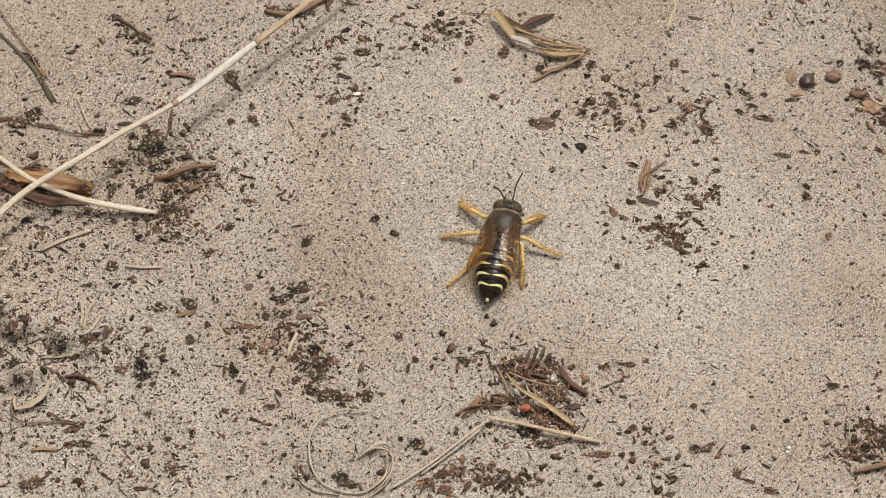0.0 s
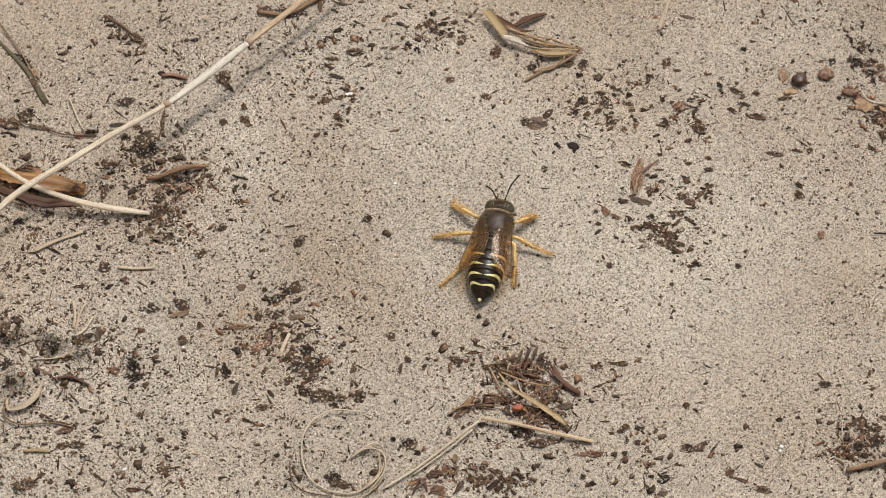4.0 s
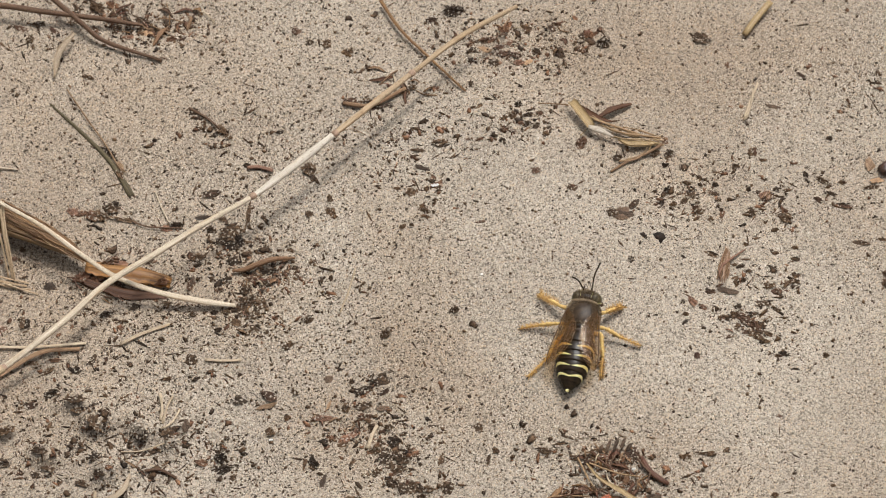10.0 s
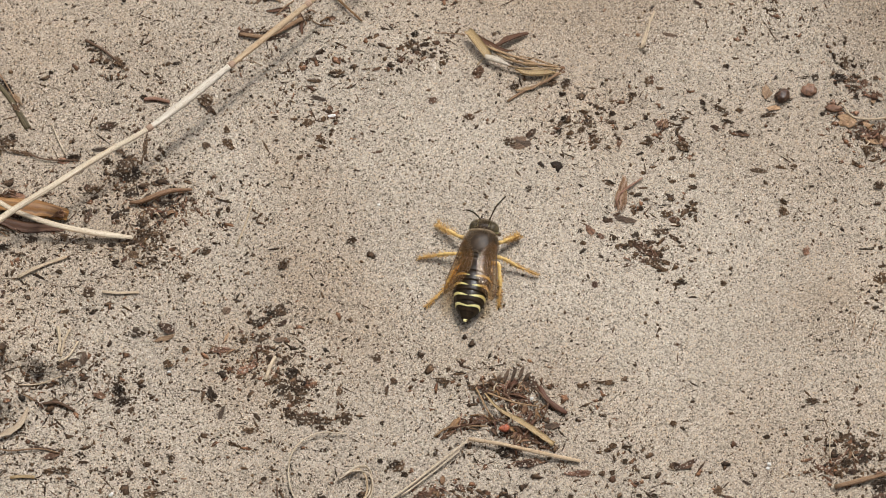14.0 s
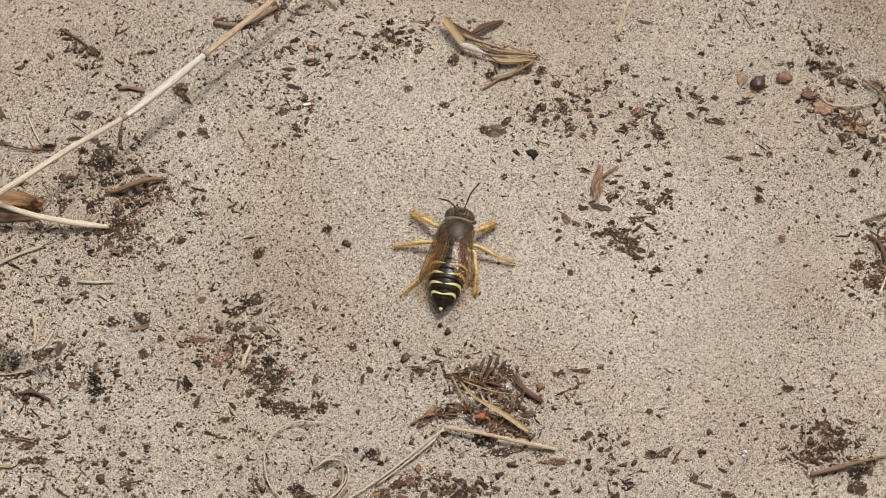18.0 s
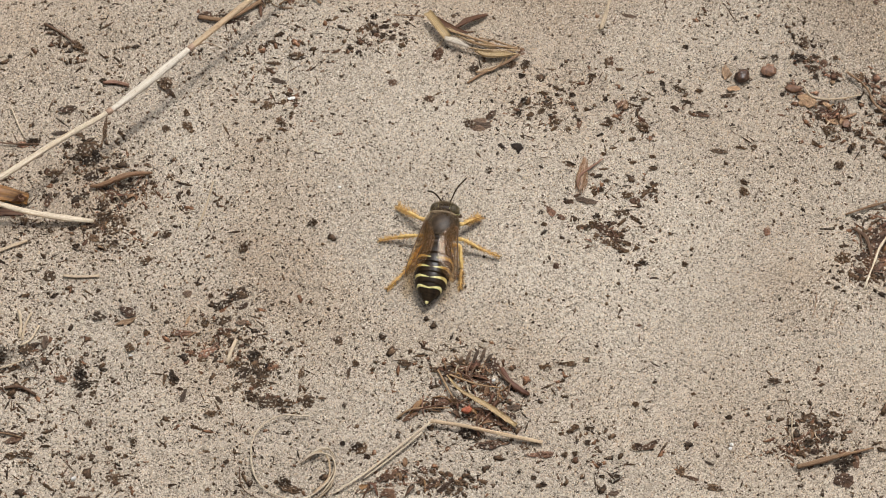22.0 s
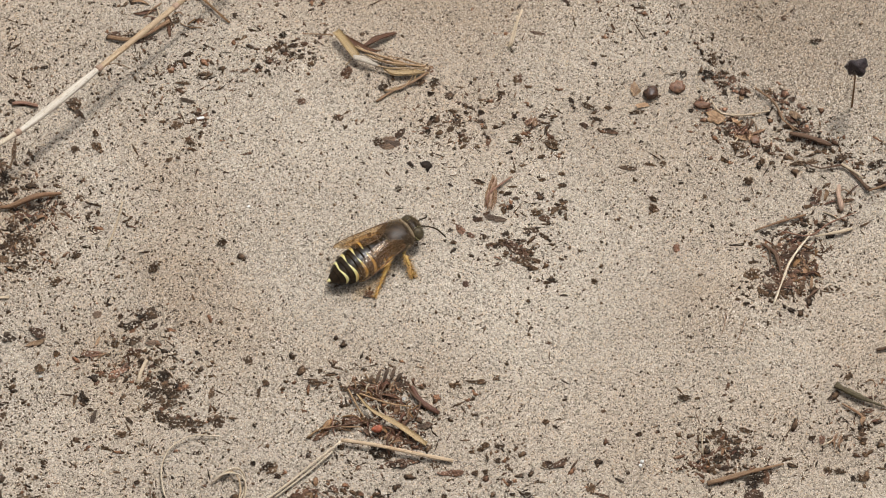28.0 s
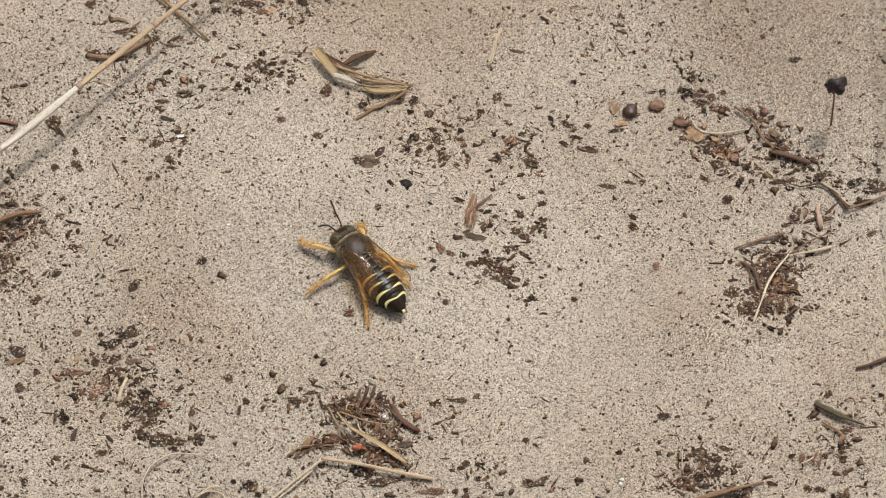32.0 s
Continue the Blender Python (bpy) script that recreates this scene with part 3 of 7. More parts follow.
# fine dark specks, thicker where litter gathers
cand = np.stack([rs.uniform(-100, 95, 80000), rs.uniform(-52, 66, 80000)], -1)
dens = 0.20 + 0.45 / (1 + np.exp((cand[:, 0] + 15) / 8)) + 0.5 * np.clip(value_noise(cand[:, 0], cand[:, 1], 9, 5), 0, 1)
dens *= 1 - 0.7 * np.exp(-((cand[:, 0] - 42) / 26) ** 2 - ((cand[:, 1] + 12) / 14) ** 2)
dens *= 1 - 0.65 * np.exp(-((cand[:, 0] + 70) / 30) ** 2 - ((cand[:, 1] - 46) / 22) ** 2)      # cleaner drift beyond the bundle
cand = cand[rs.rand(len(cand)) < dens]
scatter("humus_specks", cand, 0.055 + 0.20 * rs.rand(len(cand)) ** 3, SPECK, "fine black-brown specks of humus on the sand", "humus", OCTA, flat=0.6, seed=6, sink=0.1)

# larger ragged flakes and short fibres, strewn the same way
def strewn(count, bias):
    c = np.stack([rs.uniform(-100, 95, count), rs.uniform(-52, 66, count)], -1)
    d = 0.16 + bias / (1 + np.exp((c[:, 0] + 24) / 8)) + 0.7 * np.clip(value_noise(c[:, 0], c[:, 1], 8, 7), 0, 1) ** 1.5 + 0.35 * np.exp(-((c[:, 0] - 30) / 22) ** 2 - ((c[:, 1] - 22) / 12) ** 2)
    d *= 1 - 0.9 * np.exp(-((c[:, 0] - 45) / 26) ** 2 - ((c[:, 1] + 12) / 13) ** 2)
    d *= 1 - 0.85 * np.exp(-((c[:, 0] + 2) / 24) ** 2 - ((c[:, 1] - 4) / 16) ** 2)      # the bare patch round the wasp
    return c[rs.rand(count) < d]


c = strewn(1500, 0.5)
scatter("humus_flakes", c, 0.10 + 0.28 * rs.rand(len(c)) ** 3, SPECK, "small ragged black-brown flakes strewn on sand", "humus", SHARD, flat=0.4, seed=8, sink=0.2, rough=0.6, odd=0.5, lie=True)
c = strewn(2200, 0.5)
scatter("plant_fibres", c, 0.06 + 0.07 * rs.rand(len(c)), SPECK, "short dark fibres strewn on the sand", "plant fibre", OCTA, flat=0.8, seed=9, sink=0.0, rough=0.2, long=6.5)
c = strewn(900, 0.3)
scatter("rust_bits", c, 0.12 + 0.3 * rs.rand(len(c)) ** 2.5, BITS, "small rust-brown husk bits strewn on sand", "husk", SHARD, flat=0.35, seed=10, sink=0.1, rough=0.55, odd=0.5, lie=True)

# drifts of torn litter: place, reach across and along, share
DRIFTS = [
    (-54.0, 9.1, 16, 11, 0.9), (-57.3, -18.7, 14, 12, 0.9), (-44.4, -35.2, 18, 7, 0.6), (-20.0, -18.7, 8, 8, 1.0), (-15.0, 29.3, 7, 9, 1.0), (-39.7, 14.1, 9, 6, 1.2), (23.7, 24.3, 8, 7, 1.1),
    (0.5, 36.9, 9, 4, 1.0), (35.3, 3.9, 8, 7, 1.0), (41.8, 24.1, 9, 7, 0.6), (15.9, -29.1, 15, 7, 1.3), (32.9, -37.7, 10, 5, 0.7), (-13.6, -38.4, 10, 4, 0.6), (75.6, 0.3, 6, 9, 1.2),
]
DRIFTS += [
    (70.9, 20.5, 11, 5, 1.0), (80.9, 17.6, 9, 5, 1.0), (63.5, -32.7, 9, 5, 1.0), (84.6, -28.8, 6, 7, 0.9), (-62.3, 56.7, 20, 5, 0.9), (-5.4, 52.2, 14, 6, 0.9), (-73.0, -18.0, 20, 7, 0.8),
    (-29.2, 3.6, 12, 9, 0.35), (6.4, -19.5, 10, 4, 0.5), (-27.2, 38.2, 14, 6, 0.4), (54.9, 43.3, 14, 7, 0.5),
]


def drifted(total):
    area = np.array([rx * ry * w for _, _, rx, ry, w in DRIFTS])
    pick = rs.choice(len(DRIFTS), total, p=area / area.sum())
    d = np.array(DRIFTS)[pick]
    xy = d[:, :2] + rs.normal(size=(total, 2)) * d[:, 2:4] * 0.62
    return xy[value_noise(xy[:, 0], xy[:, 1], 3.2, 9) + 0.5 * rs.rand(total) > -0.05]      # gathered in patches


c = drifted(3600)
scatter("humus_flakes", c, 0.09 + 0.34 * rs.rand(len(c)) ** 2.6, SPECK, "torn black-brown flakes drifted together on sand", "humus", SHARD, flat=0.35, seed=14, sink=0.15, rough=0.7, odd=0.6, lie=True)
c = drifted(1500)
scatter("rust_bits", c, 0.10 + 0.34 * rs.rand(len(c)) ** 2.5, BITS, "torn rust-brown husk bits drifted together on sand", "husk", SHARD, flat=0.25, seed=15, sink=0.1, rough=0.7, odd=0.6, lie=True)
c = drifted(1400)
scatter("plant_fibres", c, 0.05 + 0.07 * rs.rand(len(c)), SPECK, "short dark fibres drifted together on the sand", "plant fibre", OCTA, flat=0.8, seed=16, sink=0.0, rough=0.3, long=8.0)

# heaps of dark crumbs: place, reach across and along, turn, count, largest size
HEAPS = [
    (-22.3, -8.5, 5, 2, 25, 35, 0.5), (-19.2, -20.7, 4.5, 4, -50, 55, 0.5), (-16.6, -26.4, 5, 1.2, -10, 30, 0.5), (-26.4, -14.5, 5, 3, 0, 30, 0.5),
    (-41.1, 4.4, 5, 2.5, -20, 50, 0.38), (-44.4, 17.1, 4, 3, 40, 45, 0.5), (-37.9, 11.0, 6, 3, 0, 45, 0.38), (34.4, 0.1, 5, 1.6, -45, 45, 0.28),
    (38.0, 7.8, 3, 2.5, 30, 25, 0.28), (-47.4, 36.7, 5, 1.2, -45, 26, 0.4), (-63.9, 22.8, 3.5, 2, 0, 16, 0.4), (-45.6, -19.6, 6, 3, -30, 60, 0.42),
    (-60.8, -15.0, 6, 2, 10, 9, 0.42), (-62.1, -23.7, 5, 3, -40, 10, 0.42),
]
HEAPS_FAR = [
    (65.2, 34.1, 4, 2, -60, 36, 0.38), (26.3, 23.4, 7, 4, -30, 24, 0.3), (0.1, 38.6, 5, 2.5, 0, 40, 0.4), (63.1, -31.3, 4, 2, -30, 40, 0.4),
    (64.6, -34.5, 3, 3, 0, 30, 0.4), (72.7, -6.9, 4, 2.4, 10, 95, 0.38), (75.5, -0.2, 4, 3.5, 60, 40, 0.5), (79.3, 5.4, 5, 1.5, 20, 30, 0.5),
    (81.8, 17.6, 7, 1.5, -35, 70, 0.38),
]
HEAPS_EDGE = [
    (34.0, 1.7, 4, 2, -35, 25, 0.28), (84.5, -30.7, 5, 4, 0, 24, 0.3), (13.0, -22.2, 5, 1.4, 0, 22, 0.3), (15.1, -26.4, 5, 2, -30, 18, 0.3),
    (12.6, -32.8, 2.4, 1.4, -15, 26, 0.3), (-60.7, 59.7, 10, 3, -20, 80, 0.9), (1.6, 55.4, 12, 5, 0, 90, 0.9), (-67.2, -12.6, 9, 4, -20, 26, 0.3),
    (-81.1, -21.9, 8, 5, 0, 16, 0.3), (10.0, -40.9, 5, 2.4, 0, 90, 0.6),
]
HEAP_CHIPS = []
for group_ in (HEAPS, HEAPS_FAR, HEAPS_EDGE):
    for i, (x, y, ra, rb, turn, count, big) in enumerate(group_):
        c, s = math.cos(radians(turn)), math.sin(radians(turn))
        def along(uv):
            return np.stack([x + uv[:, 0] * c - uv[:, 1] * s, y + uv[:, 0] * s + uv[:, 1] * c], -1)
        few = max(4, count // 5)
        for (px, py), q in zip(along(rs.normal(size=(few, 2)) * (ra * 0.42, rb * 0.42)), rs.rand(few, 4)):
            ln = big * (0.8 + 2.2 * q[0] ** 2)
            HEAP_CHIPS.append(("d" if q[1] < 0.72 else "b", px, py, ln, ln * (0.4 + 0.45 * q[2]), turn + 110 * (q[3] - 0.5)))
        count = int(2.4 * count)
        xy = along(rs.normal(size=(count, 2)) * (ra * 0.58, rb * 0.65))
        scatter("humus_crumbs", xy, (0.05 + 0.34 * rs.rand(count) ** 3), SPECK, "heap of crumbly black-brown humus on sand", "humus", SHARD, flat=0.6, seed=20 + i, sink=0.2, rough=0.6, odd=0.5, lie=True)
        few = max(5, count // 14)
        scatter("husk_bits", xy[:few] + rs.normal(size=(few, 2)) * 0.8, 0.10 + 0.24 * rs.rand(few) ** 2, BITS, "rust-brown husk bits among crumbs of humus", "husk", SHARD, flat=0.22, seed=60 + i, sink=-0.2, rough=0.6, odd=0.5, lie=True)


# husk and bark crumbs of the litter nest: place, reach, turn, count
for i, (x, y, ra, rb, turn, count) in enumerate(((12.6, -22.9, 5, 1.8, 0, 200), (14.7, -30.0, 5, 1.8, -20, 200), (15.1, -26.4, 4, 2, -30, 120), (7.6, -27.8, 6, 1.2, 10, 120), (75.4, -1.9, 3.5, 5, 0, 380), (68.0, 22.2, 5, 3, -25, 150),
                                                 (-38.3, 11.6, 6, 3, 0, 150), (60.5, -34.0, 6, 3, 0, 160), (1.3, -39.9, 5, 3, 0, 140), (-58.0, 58.3, 9, 3, -15, 160), (-1.0, 53.2, 8, 6, 0, 160), (-26.0, -16.5, 5, 2, 0, 90))):
    uv = rs.normal(size=(count, 2)) * (ra * 0.5, rb * 0.5)
    c, q = math.cos(radians(turn)), math.sin(radians(turn))
    xy = np.stack([x + uv[:, 0] * c - uv[:, 1] * q, y + uv[:, 0] * q + uv[:, 1] * c], -1)
    scatter("husk_bits", xy, 0.07 + 0.34 * rs.rand(count) ** 2.5, BITS, "rust-brown husk and bark bits in the litter", "husk", SHARD, flat=0.16, seed=90 + i, sink=0.0, rough=0.6, odd=0.5, lie=True)

# crumpled papery husks in drifts: place, reach along and across, turn, count
for i, (x, y, ra, rb, turn, count) in enumerate(((67.0, 23.8, 6.1, 1.1, -42, 150), (76.4, 24.1, 5.5, 1.2, -53, 120), (67.2, 30.1, 4.5, 0.8, -30, 70))):
    uv = np.stack([rs.uniform(-ra, ra, count), rs.normal(size=count) * rb * 0.75], -1)
    c, q = math.cos(radians(turn)), math.sin(radians(turn))
    xy = np.stack([x + uv[:, 0] * c - uv[:, 1] * q, y + uv[:, 0] * q + uv[:, 1] * c], -1)
    scatter("papery_husks", xy, 0.07 + 0.30 * rs.rand(count) ** 2.4, PINK_BITS, "crumpled pink-brown papery husks in a drift", "husk", SHARD, flat=0.3, seed=140 + i, sink=0.0, rough=0.6, odd=0.5, lie=True)

lump_xy = np.stack([rs.uniform(-98, -46, 1300), rs.uniform(-50, 6, 1300)], -1)
lump_xy = lump_xy[rs.rand(len(lump_xy)) < 0.15 + 0.85 * np.clip(value_noise(lump_xy[:, 0], lump_xy[:, 1], 5, 12), 0, 1)]
scatter("soil_crumbs", lump_xy, 0.07 + 0.26 * rs.rand(len(lump_xy)) ** 3.5, SPECK, "dark soil crumbs strewn between sandy clods", "soil", SHARD, flat=0.6, seed=13, sink=0.2, rough=0.6, odd=0.45, lie=True)

# ---- single chips and crumbs ----
CHIP_LOOKS = {
    "d": ("humus_crumb", HUMUS, "crumb of black-brown humus lying on the sand", "humus crumb", 0.36),
    "b": ("bark_chip", BARK, "brown chip of bark lying on the sand", "bark chip", 0.3),
    "r": ("husk_scale", RUST, "rust-red husk scale lying on the sand", "husk", 0.32),
    "t": ("bud_scale", TAN, "tan papery bud scale lying on the sand", "bud scale", 0.3),
    "g": ("leaf_fragment", GREY, "grey-brown leaf fragment lying on the sand", "leaf fragment", 0.16),
    "s": ("seed", SEED, "round purple-brown seed lying on the sand", "seed", 0.7),
    "o": ("seed_husk", ORANGE, "smooth orange-brown seed husk on the sand", "husk", 0.5),
    "w": ("quartz_grain", WHITE, "coarse white quartz grain on the sand", "grain", 0.7),
}
CHIP_MESHES = {}
for key, (nm, mt, lb, ct, fl) in CHIP_LOOKS.items():
    for s in range(9):
        if key in "dbrg":
            CHIP_MESHES[key, s] = mesh_of(nm, flake(s * 7 + ord(key), 0.55 if key == "d" else 0.42, 23 if key == "d" else 17), mt, False)
            continue
        CHIP_MESHES[key, s] = mesh_of(nm, lump((1, 1, 1), s * 7 + ord(key), ICO3 if key != "w" else ICO2, {"w": 0.25, "s": 0.3, "o": 0.4}.get(key, 0.75), {"t": 0.9, "r": 0.7, "g": 0.8}.get(key, 0.1), {"s": 0, "o": 1}.get(key, 3)), mt, key not in "dg")
chip_count, CHIP_SPOTS, SMALL = [0], [], []


def chips(rows):
    """Rows of look, x, y, length, width, turn in degrees."""
    for look_, x, y, ln, wd, turn in rows:
        nm, mt, lb, ct, fl = CHIP_LOOKS[look_]
        i = chip_count[0]
        chip_count[0] += 1
        if look_ == "d" and ln * wd < 1.3:
            SMALL.append((x, y, ln, wd, turn))
            CHIP_SPOTS.append((x, y, ln, wd, turn))
            continue
        ob = new(nm, CHIP_MESHES[look_, i * 4 % 9])
        hz = max(0.1, min(ln, wd) / 2 * (fl + 0.5 * fl * math.sin(i * 1.7)))
        ob.matrix_world = pose(x * MM, y * MM, (float(ground(x, y)) + hz * 0.45 + 0.07) * MM, 12 * math.sin(i * 2.3), 9 * math.cos(i * 1.1), turn)
        ob.scale = (ln * 0.54, wd * 0.54, hz * 0.9)
        CHIP_SPOTS.append((x, y, ln, wd, turn))
        tagged(ob, lb, ct, "loose " + ct + " pieces")


for key in "db":      # pieces of the heaps, too many to tell apart
    geos = []
    for i, (look_, x, y, ln, wd, turn) in enumerate(HEAP_CHIPS):
        if look_ == key:
            c, s, hz = math.cos(radians(turn)), math.sin(radians(turn)), 0.2 * min(ln, wd)
            z = float(ground(x, y)) + hz * 0.45 + 0.07
            v, f, u = flake(i % 60, 0.55)
            geos.append(([(x + 0.54 * (p[0] * ln * c - p[1] * wd * s), y + 0.54 * (p[0] * ln * s + p[1] * wd * c), z + p[2] * hz) for p in v], f, None))
            CHIP_SPOTS.append((x, y, ln, wd, turn))
    thing("humus_pieces" if key == "d" else "bark_pieces", joined(geos), SPECK if key == "d" else BITS, "black-brown humus pieces heaped on sand" if key == "d" else "brown bark pieces heaped with humus", "humus" if key == "d" else "bark", kind="stuff", smooth=False)
chips([("d", 16.4, 11.5, 1.2, 1.1, 0), ("g", -15.0, 29.7, 2.9, 0.8, -22), ("d", -12.4, 34.3, 3, 1.4, 0), ("d", -16.7, 25.2, 1.9, 1.6, 20), ("d", -14.5, 21.5, 1.8, 0.9, -30),
       ("g", -32.0, 29.3, 3, 1.2, -55), ("b", -46.8, 26.2, 3.6, 0.9, 8), ("d", -62.2, 23.9, 2.2, 1.5, 0), ("d", -10.2, 3.1, 1.6, 1.2, 0)])
chips([("b", 7.6, 25.4, 1.8, 0.9, -10), ("b", 2.2, 28.5, 1.6, 1.5, 0), ("g", 15.5, 20.3, 3.4, 1.7, 8), ("g", 17.2, 22.3, 2.4, 0.8, 55), 
       ("b", 49.0, 23.1, 3, 1, -10), ("d", 51.0, 16.4, 2.8, 0.8, -15), ("d", 54.6, 8.9, 1.4, 0.9, -60),
       ("r", 57.9, 1.8, 1.1, 1.3, 0), ("d", 47.2, 35.4, 1, 0.8, 0)])
chips([("b", 25.5, 4.3, 0.9, 2, 15), ("r", 26.0, -5.5, 1, 1.2, 20), ("d", 45.3, -4.1, 1.6, 0.9, -40),
       ("b", 38.3, -35.2, 3.4, 1.2, 15), ("d", 36.6, -35.4, 1.2, 1.4, 0), ("d", 50.8, -30.1, 0.9, 0.8, 0), 
       ("d", 26.4, -21.7, 2.2, 0.6, 0), ("d", 23.5, -22.3, 1.6, 0.8, 5), ("b", 37.9, -15.1, 1.1, 0.5, -20), ("d", 30.0, -32.3, 1.8, 0.8, 0), ("d", 27.1, -32.8, 1.2, 0.8, 0)])
chips([("d", 69.4, 13.4, 1.6, 1.4, 0)])
chips([("d", 50.7, -30.1, 1, 0.8, 0), ("b", 37.1, -35.2, 1.9, 1.6, 0), ("b", 39.2, -34.5, 2.6, 0.9, 18)])
chips([("b", 67.2, -40.4, 3.2, 2.6, 0)])
chips([("b", 11.6, -7.4, 1.8, 1.4, 10), ("r", 57.9, 2.2, 1.2, 1.3, 0), ("d", 48.9, 27.3, 1.2, 0.9, 0), ("d", 54.9, 10.8, 1.4, 0.9, -40), ("g", 51.4, 16.4, 2.8, 0.7, -12),
       ("g", 38.7, 41.3, 2.6, 0.7, -15), ("b", 43.3, 47.1, 2.2, 0.7, -32), ("b", 31.9, 49.3, 0.8, 1.4, 0),
       ("d", 88.9, 14.8, 2.8, 1.2, 20), ("d", 92.6, 20.6, 1.6, 1, 0), ("b", 81.0, 34.7, 1.6, 0.7, 0), ("b", 76.1, 39.0, 0.9, 0.8, 0)])
chips([("d", -81.6, 45.1, 2.6, 1.6, -10), ("b", -82.3, 35.9, 1.6, 1, 0), ("d", -87.6, 21.0, 3, 1.6, -10), ("d", -64.4, 22.5, 2.4, 2, 0), ("b", -67.0, 23.0, 2.4, 1.2, 0),
       ("g", -48.1, 22.2, 3.4, 0.8, 10), ("d", -66.5, 48.2, 1.8, 0.8, -20), ("d", 12.9, 53.5, 2.6, 1.8, 0), ("d", 27.8, 54.5, 4, 2, -40), ("b", -29.8, 54.0, 1.4, 1, 0),
       ("d", -26.8, 52.1, 1.2, 0.9, 0), ("b", -34.7, 56.1, 1.2, 2, 0)])
chips([("d", -88.0, -2.0, 4, 1.6, -20), 
       ("d", -74.6, 3.5, 1.4, 2, 20)])
chips([("b", -14.5, -31.8, 1.6, 0.7, 15)])
chips([("d", -4.1, -34.3, 1.8, 1.4, 0), ("d", -6.2, -33.7, 0.9, 0.7, 0), ("d", -15.9, -39.6, 1, 0.9, 0),
       ("d", -13.2, -41.1, 2.4, 1, 0), ("b", -0.3, -39.5, 2.6, 1.4, 20), ("d", -14.9, 38.3, 1.6, 0.8, 10), ("d", -12.0, 39.7, 1.2, 0.5, -30),
       ("b", -7.7, 34.7, 1.6, 0.4, 15), ("b", -20.2, 33.1, 1.4, 0.3, 10), ("d", -15.9, 33.1, 2, 0.5, 0), ("d", -14.3, 25.8, 0.8, 1, 0), ("d", -11.1, 27.3, 0.7, 0.6, 0)])
chips([("d", -21.8, 26.7, 1, 0.5, 0), ("d", -18.8, 26.1, 1.2, 0.5, -10), ("d", -29.1, 24.7, 1, 1.4, 0), ("d", -28.2, 21.4, 1, 0.7, 0), ("d", -14.9, 22.3, 1.6, 0.6, -40),
       ("d", -14.5, 20.4, 2, 0.6, -20), ("d", -17.9, 18.8, 1.4, 0.6, 35), ("d", -5.1, 42.4, 1.6, 0.5, -10), ("d", -7.3, 40.6, 0.9, 0.6, 0), ("d", -1.2, 38.6, 1.2, 1.6, 0),
       ("d", 0.9, 36.9, 1.6, 1, 0), ("b", -25.9, 42.7, 2.4, 1, -20), ("d", -22.5, 41.8, 1.6, 0.6, 0), ("d", 20.2, 32.0, 2, 1.4, 0), ("d", 22.5, 31.6, 1.2, 1.6, -30)])
chips([("d", 32.8, 30.3, 1.6, 0.7, -20), ("d", 36.9, 31.4, 1, 0.7, 0), ("d", 35.0, 32.8, 0.9, 1.6, 0),
       ("d", 33.8, 13.0, 1.8, 0.4, 5)])
chips([("d", 38.1, 14.4, 0.9, 0.5, 0), ("d", 41.3, 13.5, 0.9, 0.6, 0), ("d", 24.4, 12.6, 1, 0.4, -30), ("d", 28.7, 13.6, 2, 0.6, -20),
       ("d", 32.1, 11.8, 1, 0.6, 0), ("d", 41.0, 10.7, 0.8, 0.6, 20), ("d", 39.0, -4.0, 2, 0.8, -20), ("d", 40.6, -6.7, 1.4, 0.4, 0), 
       ("d", 40.1, 9.0, 2, 1, 20), ("d", 37.0, -28.2, 1, 1, 0), ("d", 38.4, -28.9, 1.2, 0.4, -40), ("d", 45.6, -26.3, 0.9, 0.5, 0), ("d", 28.0, -31.8, 0.8, 0.7, 0)])
chips([("d", 29.7, -34.6, 1, 0.8, 0), ("d", 25.9, -33.1, 1, 0.6, 0), ("b", 31.2, -38.2, 1, 0.9, 0), ("d", 31.6, -40.0, 0.8, 0.6, 0), ("d", 33.8, -40.0, 1.2, 0.6, 0),
       ("g", 33.2, -42.7, 1.8, 0.9, 10), ("d", 22.4, -41.6, 1, 0.8, 0), ("d", 35.8, -38.1, 1.6, 0.4, 0), ("d", 43.2, -39.0, 1.4, 1.6, 0), ("b", 44.9, -40.0, 2.4, 0.7, -15),
       ("g", 47.4, -37.5, 1.6, 0.5, -25), ("d", 47.8, -41.5, 3, 1, -15), ("d", 21.6, -40.2, 1.2, 0.8, 0), ("d", 25.0, -31.2, 1.4, 0.3, 0)])
chips([("d", -14.8, -39.8, 2.4, 1.6, -40), ("d", -14.2, -40.7, 3.4, 1.4, 0)])
chips([("d", 47.0, 25.4, 2.3, 0.7, -15), ("d", 48.4, 23.5, 3.4, 0.4, -2), ("d", 38.2, 14.5, 1.4, 0.6, 0),
       ("d", 41.3, 13.5, 1.2, 0.9, 0), ("d", 41.1, 9.3, 1.4, 0.8, 0), ("d", 41.4, 10.5, 1.4, 0.4, 20), ("d", 55.0, 9.2, 1.7, 1, -50), ("d", 56.7, 17.1, 1.2, 1.2, 0)])
chips([("d", 54.6, 17.0, 2, 0.5, -10), ("d", 69.3, 13.4, 1.6, 1.5, 0), 
       ("d", 72.6, 18.5, 1, 0.8, 0), 
       ("d", 28.5, 13.3, 2.2, 0.7, -15), ("d", 32.9, 11.6, 1.4, 0.7, 20), ("d", 32.2, 8.4, 1, 1, 0)])
